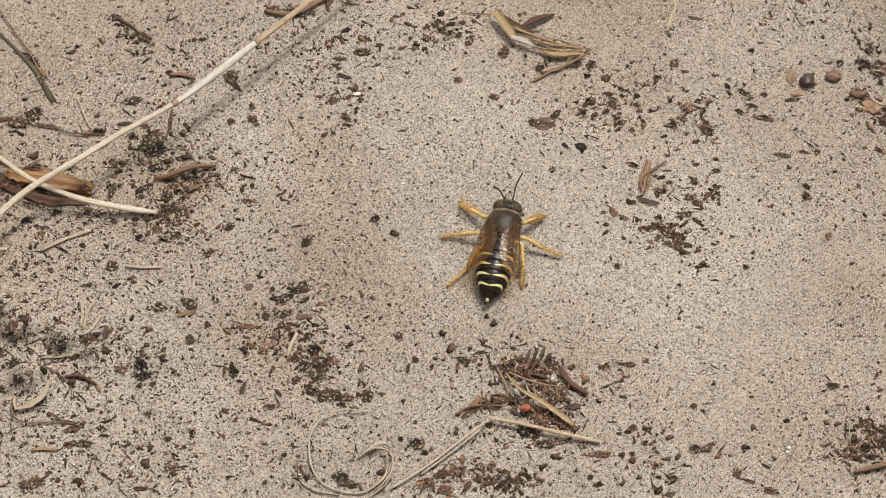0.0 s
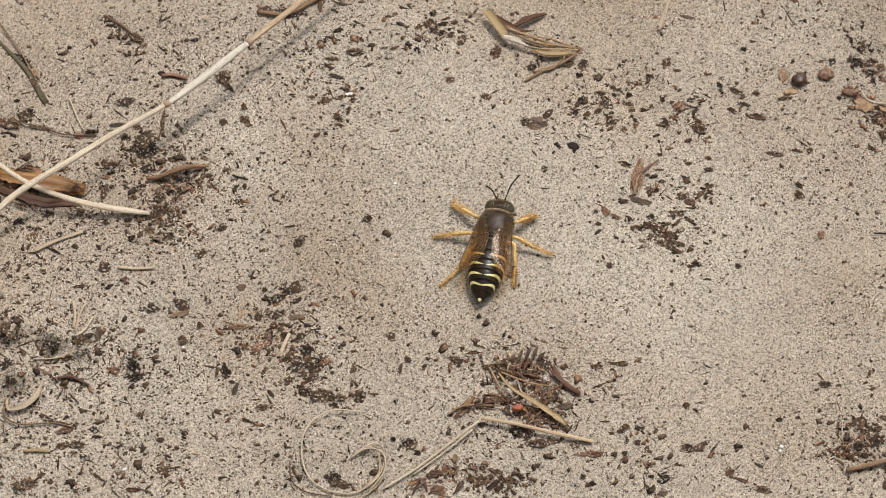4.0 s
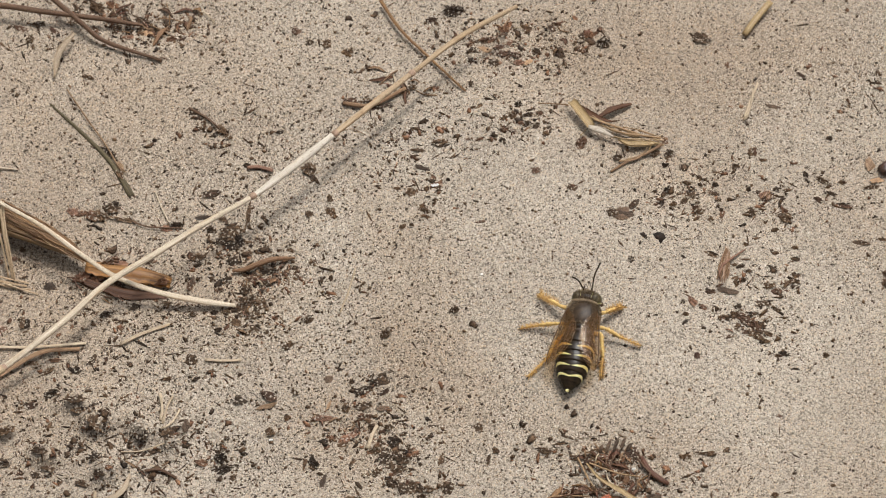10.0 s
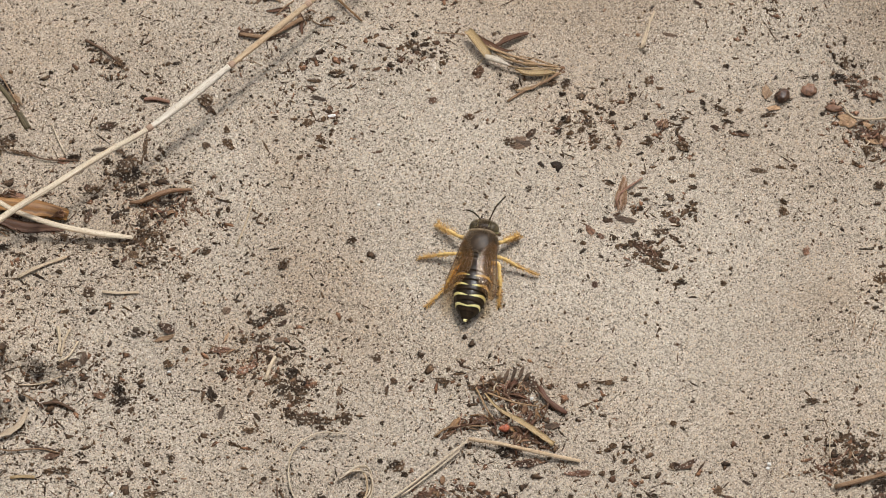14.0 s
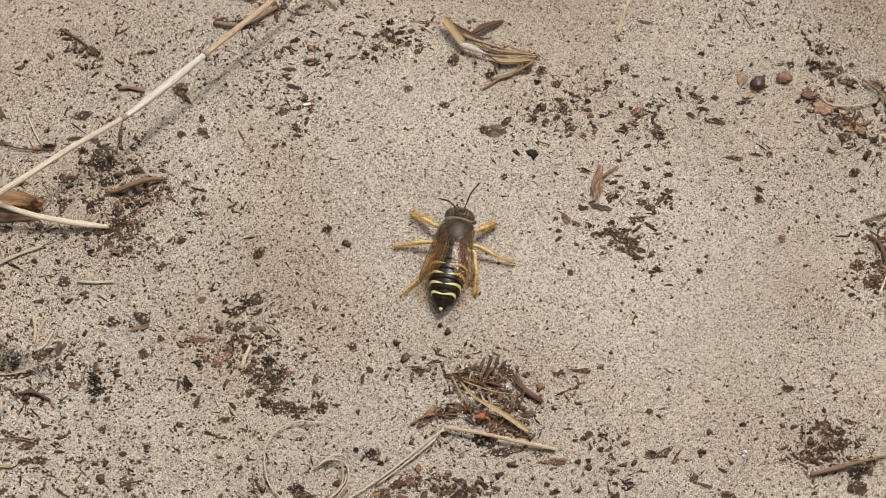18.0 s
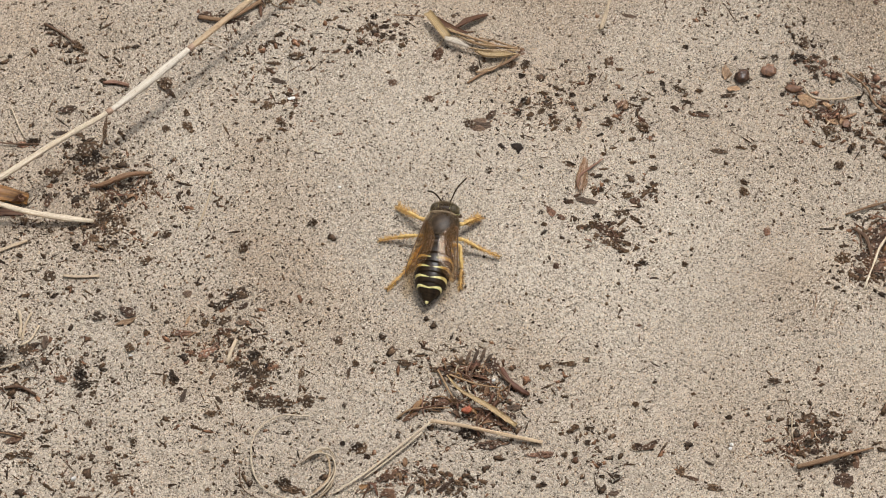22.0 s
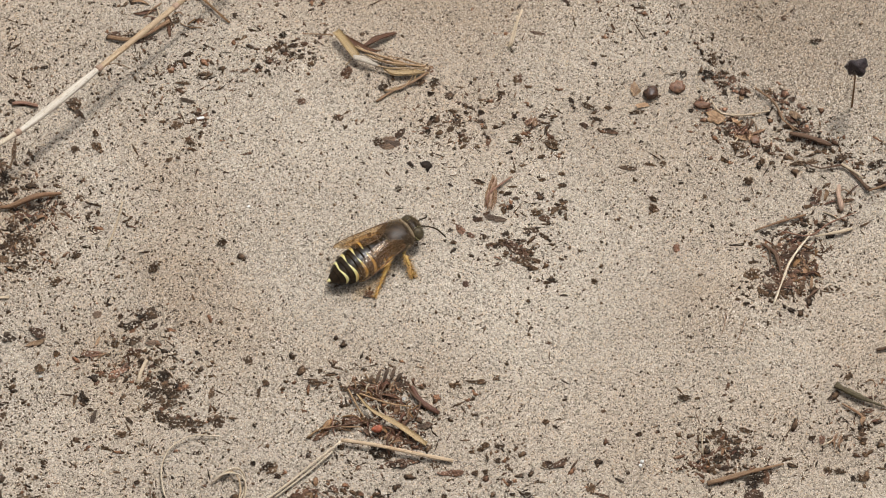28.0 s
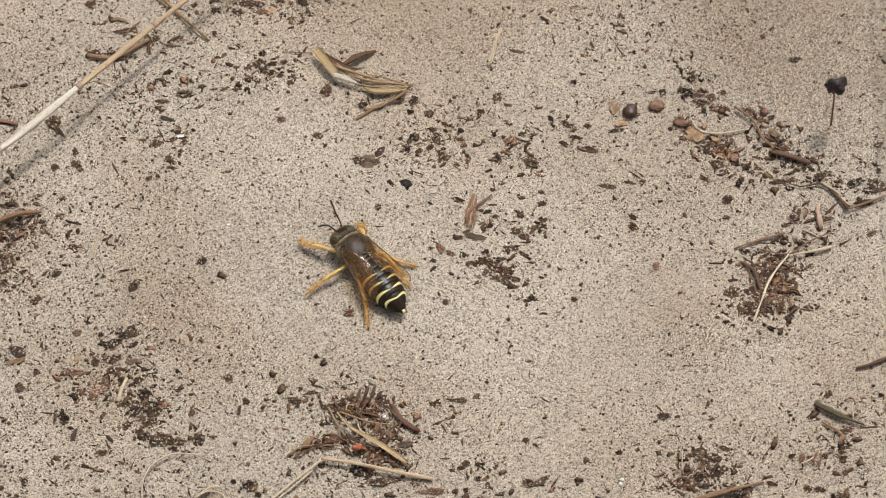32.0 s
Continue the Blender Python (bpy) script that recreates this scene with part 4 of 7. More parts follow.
chips([("d", 77.6, 15.9, 2, 0.7, -20), ("d", 78.9, 14.6, 1.4, 1, 0), ("d", 84.0, 16.3, 1.6, 0.8, 0), ("b", 79.3, 10.0, 2.4, 0.9, 30), ("b", 83.7, 9.3, 3.4, 0.5, 5),
       ("d", 91.1, 14.0, 3, 2, 20)])
chips([("d", 81.7, -6.2, 1.2, 0.4, 35),
       ("d", -49.1, 14.9, 2.1, 1.5, 0), ("d", -43.8, 14.2, 2.4, 1.2, 0), ("d", -44.5, 19.6, 3, 2, 10), ("d", -42.7, 18.0, 1.2, 2.4, 20), 
       ("d", -38.3, 12.3, 3, 1.1, 0)])
chips([("d", -64.8, 22.7, 1.6, 2, -20), ("r", -53.9, 20.2, 2, 1, 0), ("b", -42.5, 25.0, 1.7, 1, 0), ("d", -45.4, 21.7, 1.6, 1, 0),
       ("b", 8.0, -27.8, 4.6, 0.9, 8), ("b", 3.8, -29.6, 3, 0.9, 30), ("r", 8.8, -27.2, 2.4, 0.9, 0), ("d", 13.4, -32.7, 2.4, 2, 0), ("b", 17.1, -34.4, 3.2, 1, 12)])
chips([("r", 23.3, -36.6, 2.4, 1.2, -5), ("b", 12.6, -23.3, 2, 0.8, -25), ("r", 14.7, -24.4, 2.6, 0.7, -15), ("r", 12.2, -22.4, 1.8, 0.8, 0), ("d", 10.1, -22.4, 1.4, 0.7, -30),
       ("b", 18.4, -30.1, 2, 1, -30), ("d", 20.4, -35.1, 1.6, 1, -20), ("b", 8.4, -41.4, 3.6, 1, 35), ("b", 2.3, -38.8, 2.6, 1, 15), ("b", 0.5, -42.1, 3, 1.6, 0),
       ("d", 23.0, -41.4, 1.2, 0.8, 0), ("d", -87.8, 20.8, 3.4, 1.8, -12), ("d", -64.0, 22.6, 2.4, 2, -40), ("b", -67.0, 23.2, 2.8, 0.8, -5), ("d", -61.9, 24.5, 1.8, 1, 0)])
chips([("d", -80.8, 24.5, 1.4, 1, -40), ("d", -63.7, 26.5, 1, 0.7, 0), ("b", -4.9, 54.4, 2.6, 1.2, 0), ("b", -2.8, 51.7, 2, 1.4, 0), ("r", -0.2, 49.9, 1.8, 1, 0),
       ("d", 9.9, 55.0, 1.6, 1.6, 0), ("b", 5.1, 56.4, 1.6, 1.2, -40), ("d", -10.2, 60.0, 3.4, 2, 0), ("b", -13.7, 58.4, 2, 1, 0), ("d", -18.4, 44.5, 2.6, 0.8, 20),
       ("d", -23.7, 42.7, 3, 0.8, 15), ("d", -16.5, 45.0, 1.4, 1.2, 0), ("d", -10.6, 51.5, 1.2, 1, 30), ("d", -7.6, 45.5, 1, 1.6, 0), ("d", -29.8, 53.5, 1.4, 1.6, 0)])
chips([("d", -26.8, 51.8, 1.4, 0.9, -30), ("b", -6.3, 34.5, 2, 0.5, 20), ("d", -15.4, 33.1, 2, 0.8, 0), ("d", -12.4, 34.0, 2.6, 1, 0), ("b", -70.1, -3.2, 2, 0.8, 0),
       ("d", -88.4, -2.0, 3.4, 1.2, -20)])
chips([("r", 25.6, 4.1, 1.4, 1.2, -40), ("d", 38.2, -4.5, 1.4, 0.6, 0)])
chips([("r", -60.6, 14.3, 3.4, 1.4, 5)])

chips([("d", -21.2, -7.6, 3.3, 2.2, 23), ("d", -23.8, -9.2, 3.0, 1.4, 17), ("d", -26.4, -12.2, 1.4, 1.5, 0), ("d", -24.0, -12.0, 3.5, 1.2, 9), ("g", -20.6, -12.4, 2.9, 1.0, 12),
       ("b", -23.4, -13.7, 2.5, 1.1, 0), ("r", -29.8, -13.8, 2.9, 1.2, 0), ("r", -26.3, -17.3, 3.0, 1.3, 29), ("d", -26.9, -18.4, 1.9, 0.8, -6), ("t", -29.0, -11.7, 1.7, 0.6, 64),
       ("d", -19.1, -18.3, 1.9, 1.8, 0), ("d", -20.5, -21.1, 2.5, 2.0, 23), ("d", -17.9, -21.4, 2.7, 2.0, -23), ("d", -21.9, -19.8, 1.8, 1.7, 0), ("d", -18.4, -23.3, 2.7, 1.7, 12)])
chips([("d", -19.6, -22.4, 1.8, 1.6, 0), ("d", -21.8, -23.7, 1.6, 1.5, 34), ("d", -19.3, -25.7, 2.0, 1.7, -45), ("d", -17.3, -26.7, 3.9, 2.1, -7), ("d", -11.2, -26.8, 2.2, 1.9, 34),
       ("d", -14.1, -27.0, 2.1, 1.1, 0), ("d", -14.9, -28.1, 0.9, 1.0, 0), ("d", -6.6, -16.4, 1.4, 1.5, 0), ("d", -12.1, -21.7, 2.6, 0.9, 77), ("b", -5.2, -22.0, 1.9, 0.5, 73),
       ("b", -4.0, -20.6, 1.1, 1.0, 0), ("d", -1.7, -21.8, 0.8, 0.8, 0), ("d", -31.2, -21.5, 2.5, 1.5, -55), ("d", -32.4, -21.6, 1.9, 0.6, 81), ("g", -29.6, -24.7, 2.8, 0.8, 68)])
chips([("d", -30.1, -23.5, 0.9, 0.7, 0), ("g", -24.3, -25.9, 1.7, 0.6, -55), ("d", -25.3, -28.5, 1.8, 1.0, 9), ("g", -29.0, -7.1, 1.5, 1.4, 0),
       ("d", -25.5, -7.6, 0.8, 0.9, 0), ("d", -35.1, -13.4, 0.9, 1.0, 0), ("b", -20.6, -9.7, 1.8, 0.9, 34), ("d", -22.4, -15.5, 1.4, 0.9, -23),
       ("r", -24.9, -16.1, 1.6, 0.8, 34), ("d", -20.0, -15.7, 1.5, 1.1, 0)])

chips([("d", -52.7, -17.0, 1.8, 2.1, 0), ("g", -50.2, -15.2, 2.5, 1.1, 81), ("d", -37.7, -16.1, 1.6, 1.9, 0), ("d", -35.0, -13.5, 1.1, 1.1, 0),
       ("b", -51.5, -18.8, 2.0, 0.5, -64), ("b", -47.7, -21.0, 2.1, 1.6, 0), ("d", -44.9, -20.3, 1.8, 1.9, 23), ("d", -44.5, -22.2, 2.4, 1.4, 17),
       ("d", -43.0, -23.7, 1.2, 1.1, 0), ("d", -41.7, -18.9, 1.2, 0.8, 23), ("b", -54.3, -22.5, 3.5, 0.6, -17), ("d", -43.5, -28.8, 1.6, 1.2, 81)])
chips([("d", -50.4, -31.2, 1.7, 1.2, -34), ("d", -49.9, -32.4, 1.5, 0.7, 0), ("d", -37.1, -32.2, 1.3, 1.2, 0), ("b", -55.8, -30.1, 4.7, 0.6, -12), ("b", -54.4, -31.2, 3.6, 1.2, 23),
       ("d", -55.1, -34.1, 1.8, 1.0, 0), ("d", -52.6, -33.8, 2.0, 1.5, -23), ("d", -39.9, -38.2, 3.3, 1.5, 0), ("d", -51.6, -36.2, 2.4, 0.9, -29), ("d", -49.5, -39.6, 2.9, 0.6, -39),
       ("d", -60.1, -40.8, 4.1, 2.1, 0), ("d", -36.6, -28.9, 0.6, 0.7, 0), ("d", -23.3, -36.4, 0.9, 0.8, 0), ("d", -26.3, -34.6, 1.2, 0.5, 0), ("d", -31.3, -39.6, 1.3, 0.5, 0)])
chips([("d", -25.7, -28.3, 1.6, 1.0, 6), ("d", -24.3, -26.1, 1.7, 0.5, -55), ("d", -57.8, -39.1, 1.4, 0.7, 0), ("d", -27.9, -30.5, 1.8, 0.6, -34), ("d", -26.1, -40.8, 0.9, 0.8, 0),
       ("d", -40.5, -33.2, 1.3, 0.8, 0), ("d", -38.2, -34.6, 0.8, 0.7, 0), ("d", -45.7, -22.0, 1.3, 1.1, 0), ("r", -25.3, -16.8, 2.4, 1.2, 29)])

chips([("d", -41.3, 6.7, 3.6, 1.9, 29), ("d", -42.2, 5.5, 2.3, 1.6, 0), ("d", -40.3, 4.4, 1.8, 1.4, 0), ("d", -39.4, 6.3, 2.5, 1.9, 45), ("d", -44.2, 5.3, 1.5, 1.1, 0),
       ("d", -43.3, 3.3, 2.5, 1.4, -23), ("d", -46.3, 4.9, 1.2, 1.0, 0), ("d", -49.5, 4.8, 1.4, 1.0, 0), ("d", -53.4, 6.6, 1.2, 1.2, 0), ("d", -58.3, 6.3, 1.9, 1.4, 0),
       ("d", -56.5, 2.5, 1.2, 1.2, 0), ("d", -57.2, -0.5, 3.1, 0.5, -29), ("d", -54.0, 0.1, 1.2, 0.8, 0), ("d", -49.6, -3.3, 2.0, 1.8, 12), ("d", -32.2, 3.2, 2.0, 1.3, 34)])
chips([("g", -49.9, 10.7, 2.7, 1.1, 81), ("d", -28.8, 10.7, 0.9, 1.1, 0), ("d", -29.4, 12.3, 2.5, 0.5, -17), ("d", -20.4, 0.2, 2.0, 1.6, 45), ("d", -35.0, -1.1, 2.5, 0.9, 23),
       ("d", -42.2, -10.5, 3.0, 1.6, 6), ("b", -37.8, -9.9, 2.7, 2.3, 0), ("t", -38.4, -11.7, 2.9, 0.8, 12), ("d", -34.1, -9.1, 1.6, 0.9, -29), ("d", -53.0, -6.5, 1.4, 0.7, 17),
       ("d", -48.9, -6.7, 1.5, 0.7, 34), ("d", -41.7, 8.7, 1.8, 1.5, 0), ("d", -44.4, 11.0, 1.5, 1.2, 0), ("b", -40.6, 11.0, 2.1, 1.1, -17), ("d", -38.2, 10.2, 1.8, 1.2, 23)])
chips([("d", -45.6, 1.9, 1.3, 0.8, 0), ("d", -40.1, 2.2, 1.8, 1.3, -34), ("d", -42.0, 1.6, 1.4, 1.0, 0), ("d", -60.0, 3.5, 1.8, 0.8, 0), ("d", -62.7, 4.8, 2.4, 1.1, 12)])

chips([("d", -50.0, 40.6, 2.0, 1.3, -45), ("d", -48.4, 38.4, 2.1, 0.8, 81), ("d", -45.8, 37.1, 2.1, 1.6, -45), ("d", -44.7, 36.1, 1.3, 1.0, 0), ("d", -63.0, 34.2, 3.6, 1.3, -50),
       ("d", -61.4, 30.5, 3.4, 1.1, -68), ("t", -61.0, 31.6, 2.1, 0.8, -64), ("d", -47.1, 26.4, 3.2, 1.4, 12), ("d", -32.3, 30.4, 2.6, 2.2, -39), ("d", -31.1, 28.3, 1.9, 0.6, -55),
       ("b", -40.2, 30.8, 4.1, 0.8, -14), ("d", -41.8, 31.3, 1.2, 0.8, 0), ("d", -41.4, 22.5, 4.4, 0.7, 86), ("d", -44.5, 18.4, 2.6, 2.1, 12), ("d", -43.4, 19.8, 2.4, 1.6, -23)])
chips([("d", -44.2, 17.0, 2.9, 1.6, 0), ("d", -45.5, 17.7, 1.8, 1.4, 0), ("d", -47.2, 19.8, 1.4, 1.1, 0), ("d", -62.1, 23.9, 2.6, 1.6, -23), ("d", -59.4, 21.6, 5.9, 0.8, -12),
       ("d", -52.3, 20.7, 2.5, 1.2, 0), ("b", -26.2, 42.8, 3.0, 1.2, 23), ("d", -23.8, 42.3, 1.4, 1.0, 0), ("b", -22.0, 41.3, 5.3, 0.8, 12), ("d", -55.9, 35.8, 0.9, 0.7, 0),
       ("d", -28.9, 22.4, 1.9, 1.4, -50), ("d", -32.2, 22.2, 1.6, 1.1, 34)])

chips([("d", 3.1, -21.1, 2.1, 0.9, -12), ("d", 4.0, -19.3, 0.8, 0.7, 0), ("d", 5.7, -19.9, 1.9, 0.4, 0), ("d", 8.6, -22.2, 1.9, 0.6, 12), ("d", 10.1, -21.5, 0.9, 0.7, 0),
       ("d", -5.2, -22.2, 1.8, 0.5, 81), ("d", -4.1, -20.6, 1.1, 1.1, 0), ("d", 23.9, -22.4, 1.8, 0.9, 0), ("d", 27.6, -21.7, 1.6, 0.8, 6), ("g", 19.2, -28.9, 1.9, 1.2, 0),
       ("d", 13.4, -32.8, 3.0, 1.9, 0), ("b", 15.4, -34.7, 3.6, 1.6, 0), ("r", 23.1, -36.5, 3.0, 0.9, 0), ("d", 27.8, -36.4, 0.9, 0.9, 0), ("d", 28.0, -32.1, 1.1, 1.0, 0)])
chips([("d", 7.5, -22.4, 1.5, 1.0, 0), ("d", 11.5, -21.3, 1.5, 0.8, 0), ("b", 16.1, -22.0, 2.7, 2.2, 64), ("d", -3.5, -34.7, 2.4, 1.3, 34), ("d", -2.6, -36.0, 1.2, 1.0, 0),
       ("d", -11.2, -26.7, 2.0, 1.4, 0)])

chips([("d", -63.7, -15.6, 3.0, 1.9, -55), ("d", -65.2, -12.7, 2.0, 1.2, -64), ("d", -56.6, -17.7, 2.1, 1.5, 0), ("d", -82.5, -21.1, 3.8, 1.7, -45), ("d", -80.8, -23.3, 4.3, 1.8, -39),
       ("d", -77.5, -21.2, 2.9, 1.4, 12), ("d", -71.6, -19.9, 2.9, 1.5, 0), ("d", -70.5, -22.0, 2.4, 1.5, -34), ("d", -63.2, -21.1, 3.2, 1.9, -50), ("d", -62.8, -23.8, 2.0, 1.5, -23),
       ("r", -63.1, -23.9, 0.8, 1.8, 0), ("d", -52.6, -16.8, 1.8, 2.1, 0), ("d", -66.6, -11.4, 3.5, 1.5, 17), ("d", -70.4, -9.0, 2.4, 1.2, 23), ("d", -66.4, -12.6, 2.4, 1.4, -23)])
chips([("b", -73.5, -11.0, 2.3, 1.2, 0), ("d", -76.7, -16.4, 2.7, 1.5, 12), ("d", -89.2, -2.5, 4.1, 1.6, 12), ("d", -82.7, -14.9, 1.4, 1.4, 0), ("d", -73.5, -3.4, 1.8, 1.1, 0),
       ("d", -71.1, -5.1, 2.4, 0.9, 23), ("d", -67.0, -5.1, 2.0, 1.2, 0), ("d", -64.3, -3.1, 2.4, 0.9, 64), ("d", -79.1, -6.5, 1.3, 1.5, 0), ("d", -86.9, -5.2, 2.4, 1.1, -23),
       ("d", -88.3, -13.7, 3.5, 1.1, -12), ("b", -89.4, -15.0, 2.3, 2.1, 0), ("d", -72.2, -23.2, 1.8, 1.1, 0), ("d", -65.2, -24.8, 2.4, 1.4, -12), ("d", -58.4, -18.8, 0.8, 0.8, 0)])
chips([("d", -49.5, -3.4, 1.8, 1.6, 0)])

chips([("o", 63.2, 27.0, 2.4, 1.5, -17), ("t", 65.3, 24.8, 2.7, 2.2, -23), ("d", 65.8, 24.4, 1.5, 1.2, 0), ("r", 67.4, 23.0, 1.8, 0.9, -23), ("t", 68.3, 23.6, 1.9, 0.7, -34),
       ("r", 69.1, 21.9, 2.7, 1.2, -17), ("t", 69.6, 21.0, 2.1, 1.0, 0), ("o", 70.8, 20.4, 1.3, 1.4, 0), ("d", 68.1, 19.7, 2.1, 1.3, 0), ("d", 66.7, 22.0, 1.2, 1.2, 0),
       ("b", 66.5, 23.2, 1.5, 0.7, 34), ("d", 64.3, 32.0, 2.4, 1.3, -23), ("d", 65.2, 34.4, 2.1, 1.0, 86), ("b", 66.5, 31.6, 1.3, 1.2, 0), ("b", 67.9, 30.6, 1.6, 1.2, -45)])
chips([("b", 69.7, 28.8, 2.7, 0.8, -23), ("t", 69.2, 27.7, 1.4, 0.8, 81), ("d", 66.6, 28.7, 1.3, 0.8, 73), ("d", 69.7, 31.3, 0.8, 0.8, 0), ("d", 66.4, 30.1, 1.8, 0.9, -23),
       ("d", 73.2, 28.1, 1.6, 1.1, -34), ("b", 75.2, 26.4, 1.3, 1.2, 0), ("b", 76.8, 26.5, 1.2, 0.9, 23), ("t", 77.1, 24.0, 1.9, 1.1, -55), ("b", 75.9, 23.8, 2.0, 0.8, -64),
       ("b", 78.7, 21.2, 2.7, 0.8, -12), ("d", 76.6, 20.2, 1.2, 1.0, 0), ("r", 77.8, 25.4, 1.2, 0.7, 34), ("t", 76.4, 22.0, 1.6, 0.5, -45), ("d", 80.6, 34.7, 2.1, 0.7, 0)])
chips([("s", 55.5, 29.4, 2.3, 2.0, 15), ("t", 53.3, 30.3, 1.7, 2.3, 0), ("t", 54.2, 27.7, 2.6, 1.0, 12), ("d", 53.2, 26.4, 2.6, 0.8, 6), ("o", 59.5, 30.3, 2.4, 1.9, -10),
       ("d", 60.5, 32.5, 1.3, 1.4, 0), ("d", 61.4, 26.1, 0.7, 0.8, 0), ("d", 55.6, 29.6, 1.2, 0.7, 0)])

chips([("g", 30.9, 6.8, 3.6, 1.4, -9), ("b", 28.2, 6.3, 1.8, 0.8, 9), ("b", 29.5, 7.6, 1.8, 0.5, 12), ("d", 37.1, 8.3, 1.6, 1.4, 0), ("b", 38.3, 7.3, 1.8, 1.5, 34),
       ("d", 36.2, 5.0, 2.5, 1.0, -12), ("d", 38.1, 3.9, 1.9, 0.8, -29), ("d", 33.3, 9.1, 1.1, 1.0, 34), ("d", 30.7, 1.7, 1.5, 1.2, 0), ("d", 32.3, 3.8, 1.4, 1.0, 23),
       ("b", 32.5, 2.2, 2.7, 1.3, -23), ("b", 33.9, 1.2, 2.8, 1.7, -29), ("b", 34.9, 0.2, 1.9, 1.5, -45), ("d", 35.8, 0.7, 1.2, 1.0, 0), ("r", 25.4, 4.3, 2.1, 1.0, -64)])
chips([("r", 27.1, 3.3, 1.3, 0.9, -23), ("d", 29.1, 3.1, 1.1, 0.7, 64), ("d", 24.4, 1.8, 0.9, 0.9, 0), ("d", 23.1, 2.1, 0.5, 0.5, 0), ("d", 36.0, -0.4, 1.5, 1.0, -23),
       ("d", 34.1, -0.8, 1.8, 1.3, -34), ("d", 35.2, -1.4, 2.1, 1.2, -23), ("d", 37.0, -0.8, 1.2, 0.8, -34), ("d", 36.4, -2.1, 1.5, 0.7, 0), ("b", 33.2, -0.5, 1.3, 0.8, -55),
       ("d", 40.5, -0.2, 0.9, 0.5, -23), ("d", 41.5, 10.3, 1.3, 0.5, 29), ("d", 41.1, 9.3, 1.2, 0.8, 0), ("d", 40.4, 9.9, 1.3, 0.6, -23), ("d", 38.9, 3.2, 0.9, 0.5, -34)])
chips([("d", 31.6, 2.6, 1.1, 0.8, 12), ("b", 33.0, 1.2, 1.8, 0.9, -34)])

chips([("d", 22.5, 32.2, 1.8, 1.3, 23), ("d", 21.9, 29.9, 1.2, 1.0, 0), ("b", 22.1, 34.5, 1.2, 1.7, 0), ("d", 15.0, 30.9, 1.0, 1.0, 0)])

chips([("d", 22.2, 25.4, 1.3, 1.0, 0), ("d", 23.0, 22.7, 1.1, 0.9, 23), ("d", 25.2, 26.7, 1.5, 0.8, -12), ("d", 26.0, 24.5, 1.9, 1.0, 81),
       ("d", 26.8, 21.4, 2.0, 1.2, 6), ("d", 29.5, 26.7, 1.0, 0.9, 0), ("b", 30.4, 21.2, 2.1, 0.8, 81), ("d", 34.9, 21.7, 1.7, 1.0, 81), ("d", 40.0, 20.9, 2.5, 1.6, -39),
       ("r", 37.2, 24.8, 2.5, 1.4, -9), ("d", 43.3, 28.9, 1.3, 0.8, -45), ("d", 45.9, 27.7, 2.8, 0.9, -34), ("b", 45.1, 24.3, 1.8, 0.9, -34), ("d", 38.9, 26.1, 1.4, 1.0, 0)])
chips([("d", 34.6, 26.0, 0.8, 0.8, 0), ("b", 35.7, 33.1, 0.8, 2.0, 0), ("d", 31.6, 24.1, 0.8, 0.8, 0), ("d", 24.7, 23.3, 1.8, 0.8, 39), ("d", 21.3, 23.0, 1.0, 1.4, 0),
       ("b", 26.4, 22.1, 1.2, 1.2, 0), ("d", 38.3, 18.7, 1.2, 0.8, 0), ("d", 41.3, 15.6, 1.0, 0.9, 0), ("d", 33.9, 15.8, 0.8, 0.8, 0)])

chips([("d", 59.4, -31.3, 3.8, 0.4, 86), ("d", 62.0, -29.9, 2.1, 1.3, -23), ("d", 63.0, -31.6, 2.1, 1.3, -23), ("d", 62.3, -34.0, 1.8, 1.4, 0), ("b", 60.9, -33.7, 2.5, 1.5, 73),
       ("d", 64.9, -33.1, 2.3, 1.5, 64), ("d", 65.3, -31.2, 1.2, 1.0, 0), ("b", 63.1, -35.5, 1.8, 1.0, 0), ("d", 61.1, -35.8, 1.5, 0.8, -23), ("b", 59.4, -35.3, 3.4, 1.1, -34),
       ("r", 59.0, -35.0, 1.8, 0.6, -34), ("d", 67.4, -37.6, 3.3, 2.1, 23), ("b", 69.1, -37.3, 2.7, 1.2, 81), ("d", 72.9, -35.4, 1.4, 0.9, -23), ("d", 66.4, -29.5, 1.5, 0.9, -23)])
chips([("d", 57.7, -24.2, 2.4, 1.2, 0), ("d", 59.7, -24.2, 0.8, 0.4, 0), ("b", 64.2, -22.4, 1.8, 0.7, 73), ("b", 63.7, -23.8, 0.8, 0.5, 0), ("d", 64.7, -24.8, 1.3, 0.5, 6),
       ("b", 72.2, -31.0, 1.7, 0.5, 64), ("d", 76.2, -31.1, 1.2, 0.8, 12), ("r", 77.7, -31.4, 1.8, 1.0, 73), ("b", 77.7, -32.7, 1.8, 0.2, 86), ("d", 78.2, -36.7, 1.5, 1.3, 0),
       ("d", 79.9, -36.9, 1.8, 1.0, 0), ("d", 83.1, -38.2, 1.8, 1.6, 0), ("d", 81.8, -38.2, 0.9, 1.0, 0), ("b", 84.9, -26.9, 1.8, 1.0, 12), ("d", 84.3, -29.5, 1.5, 1.0, -12)])
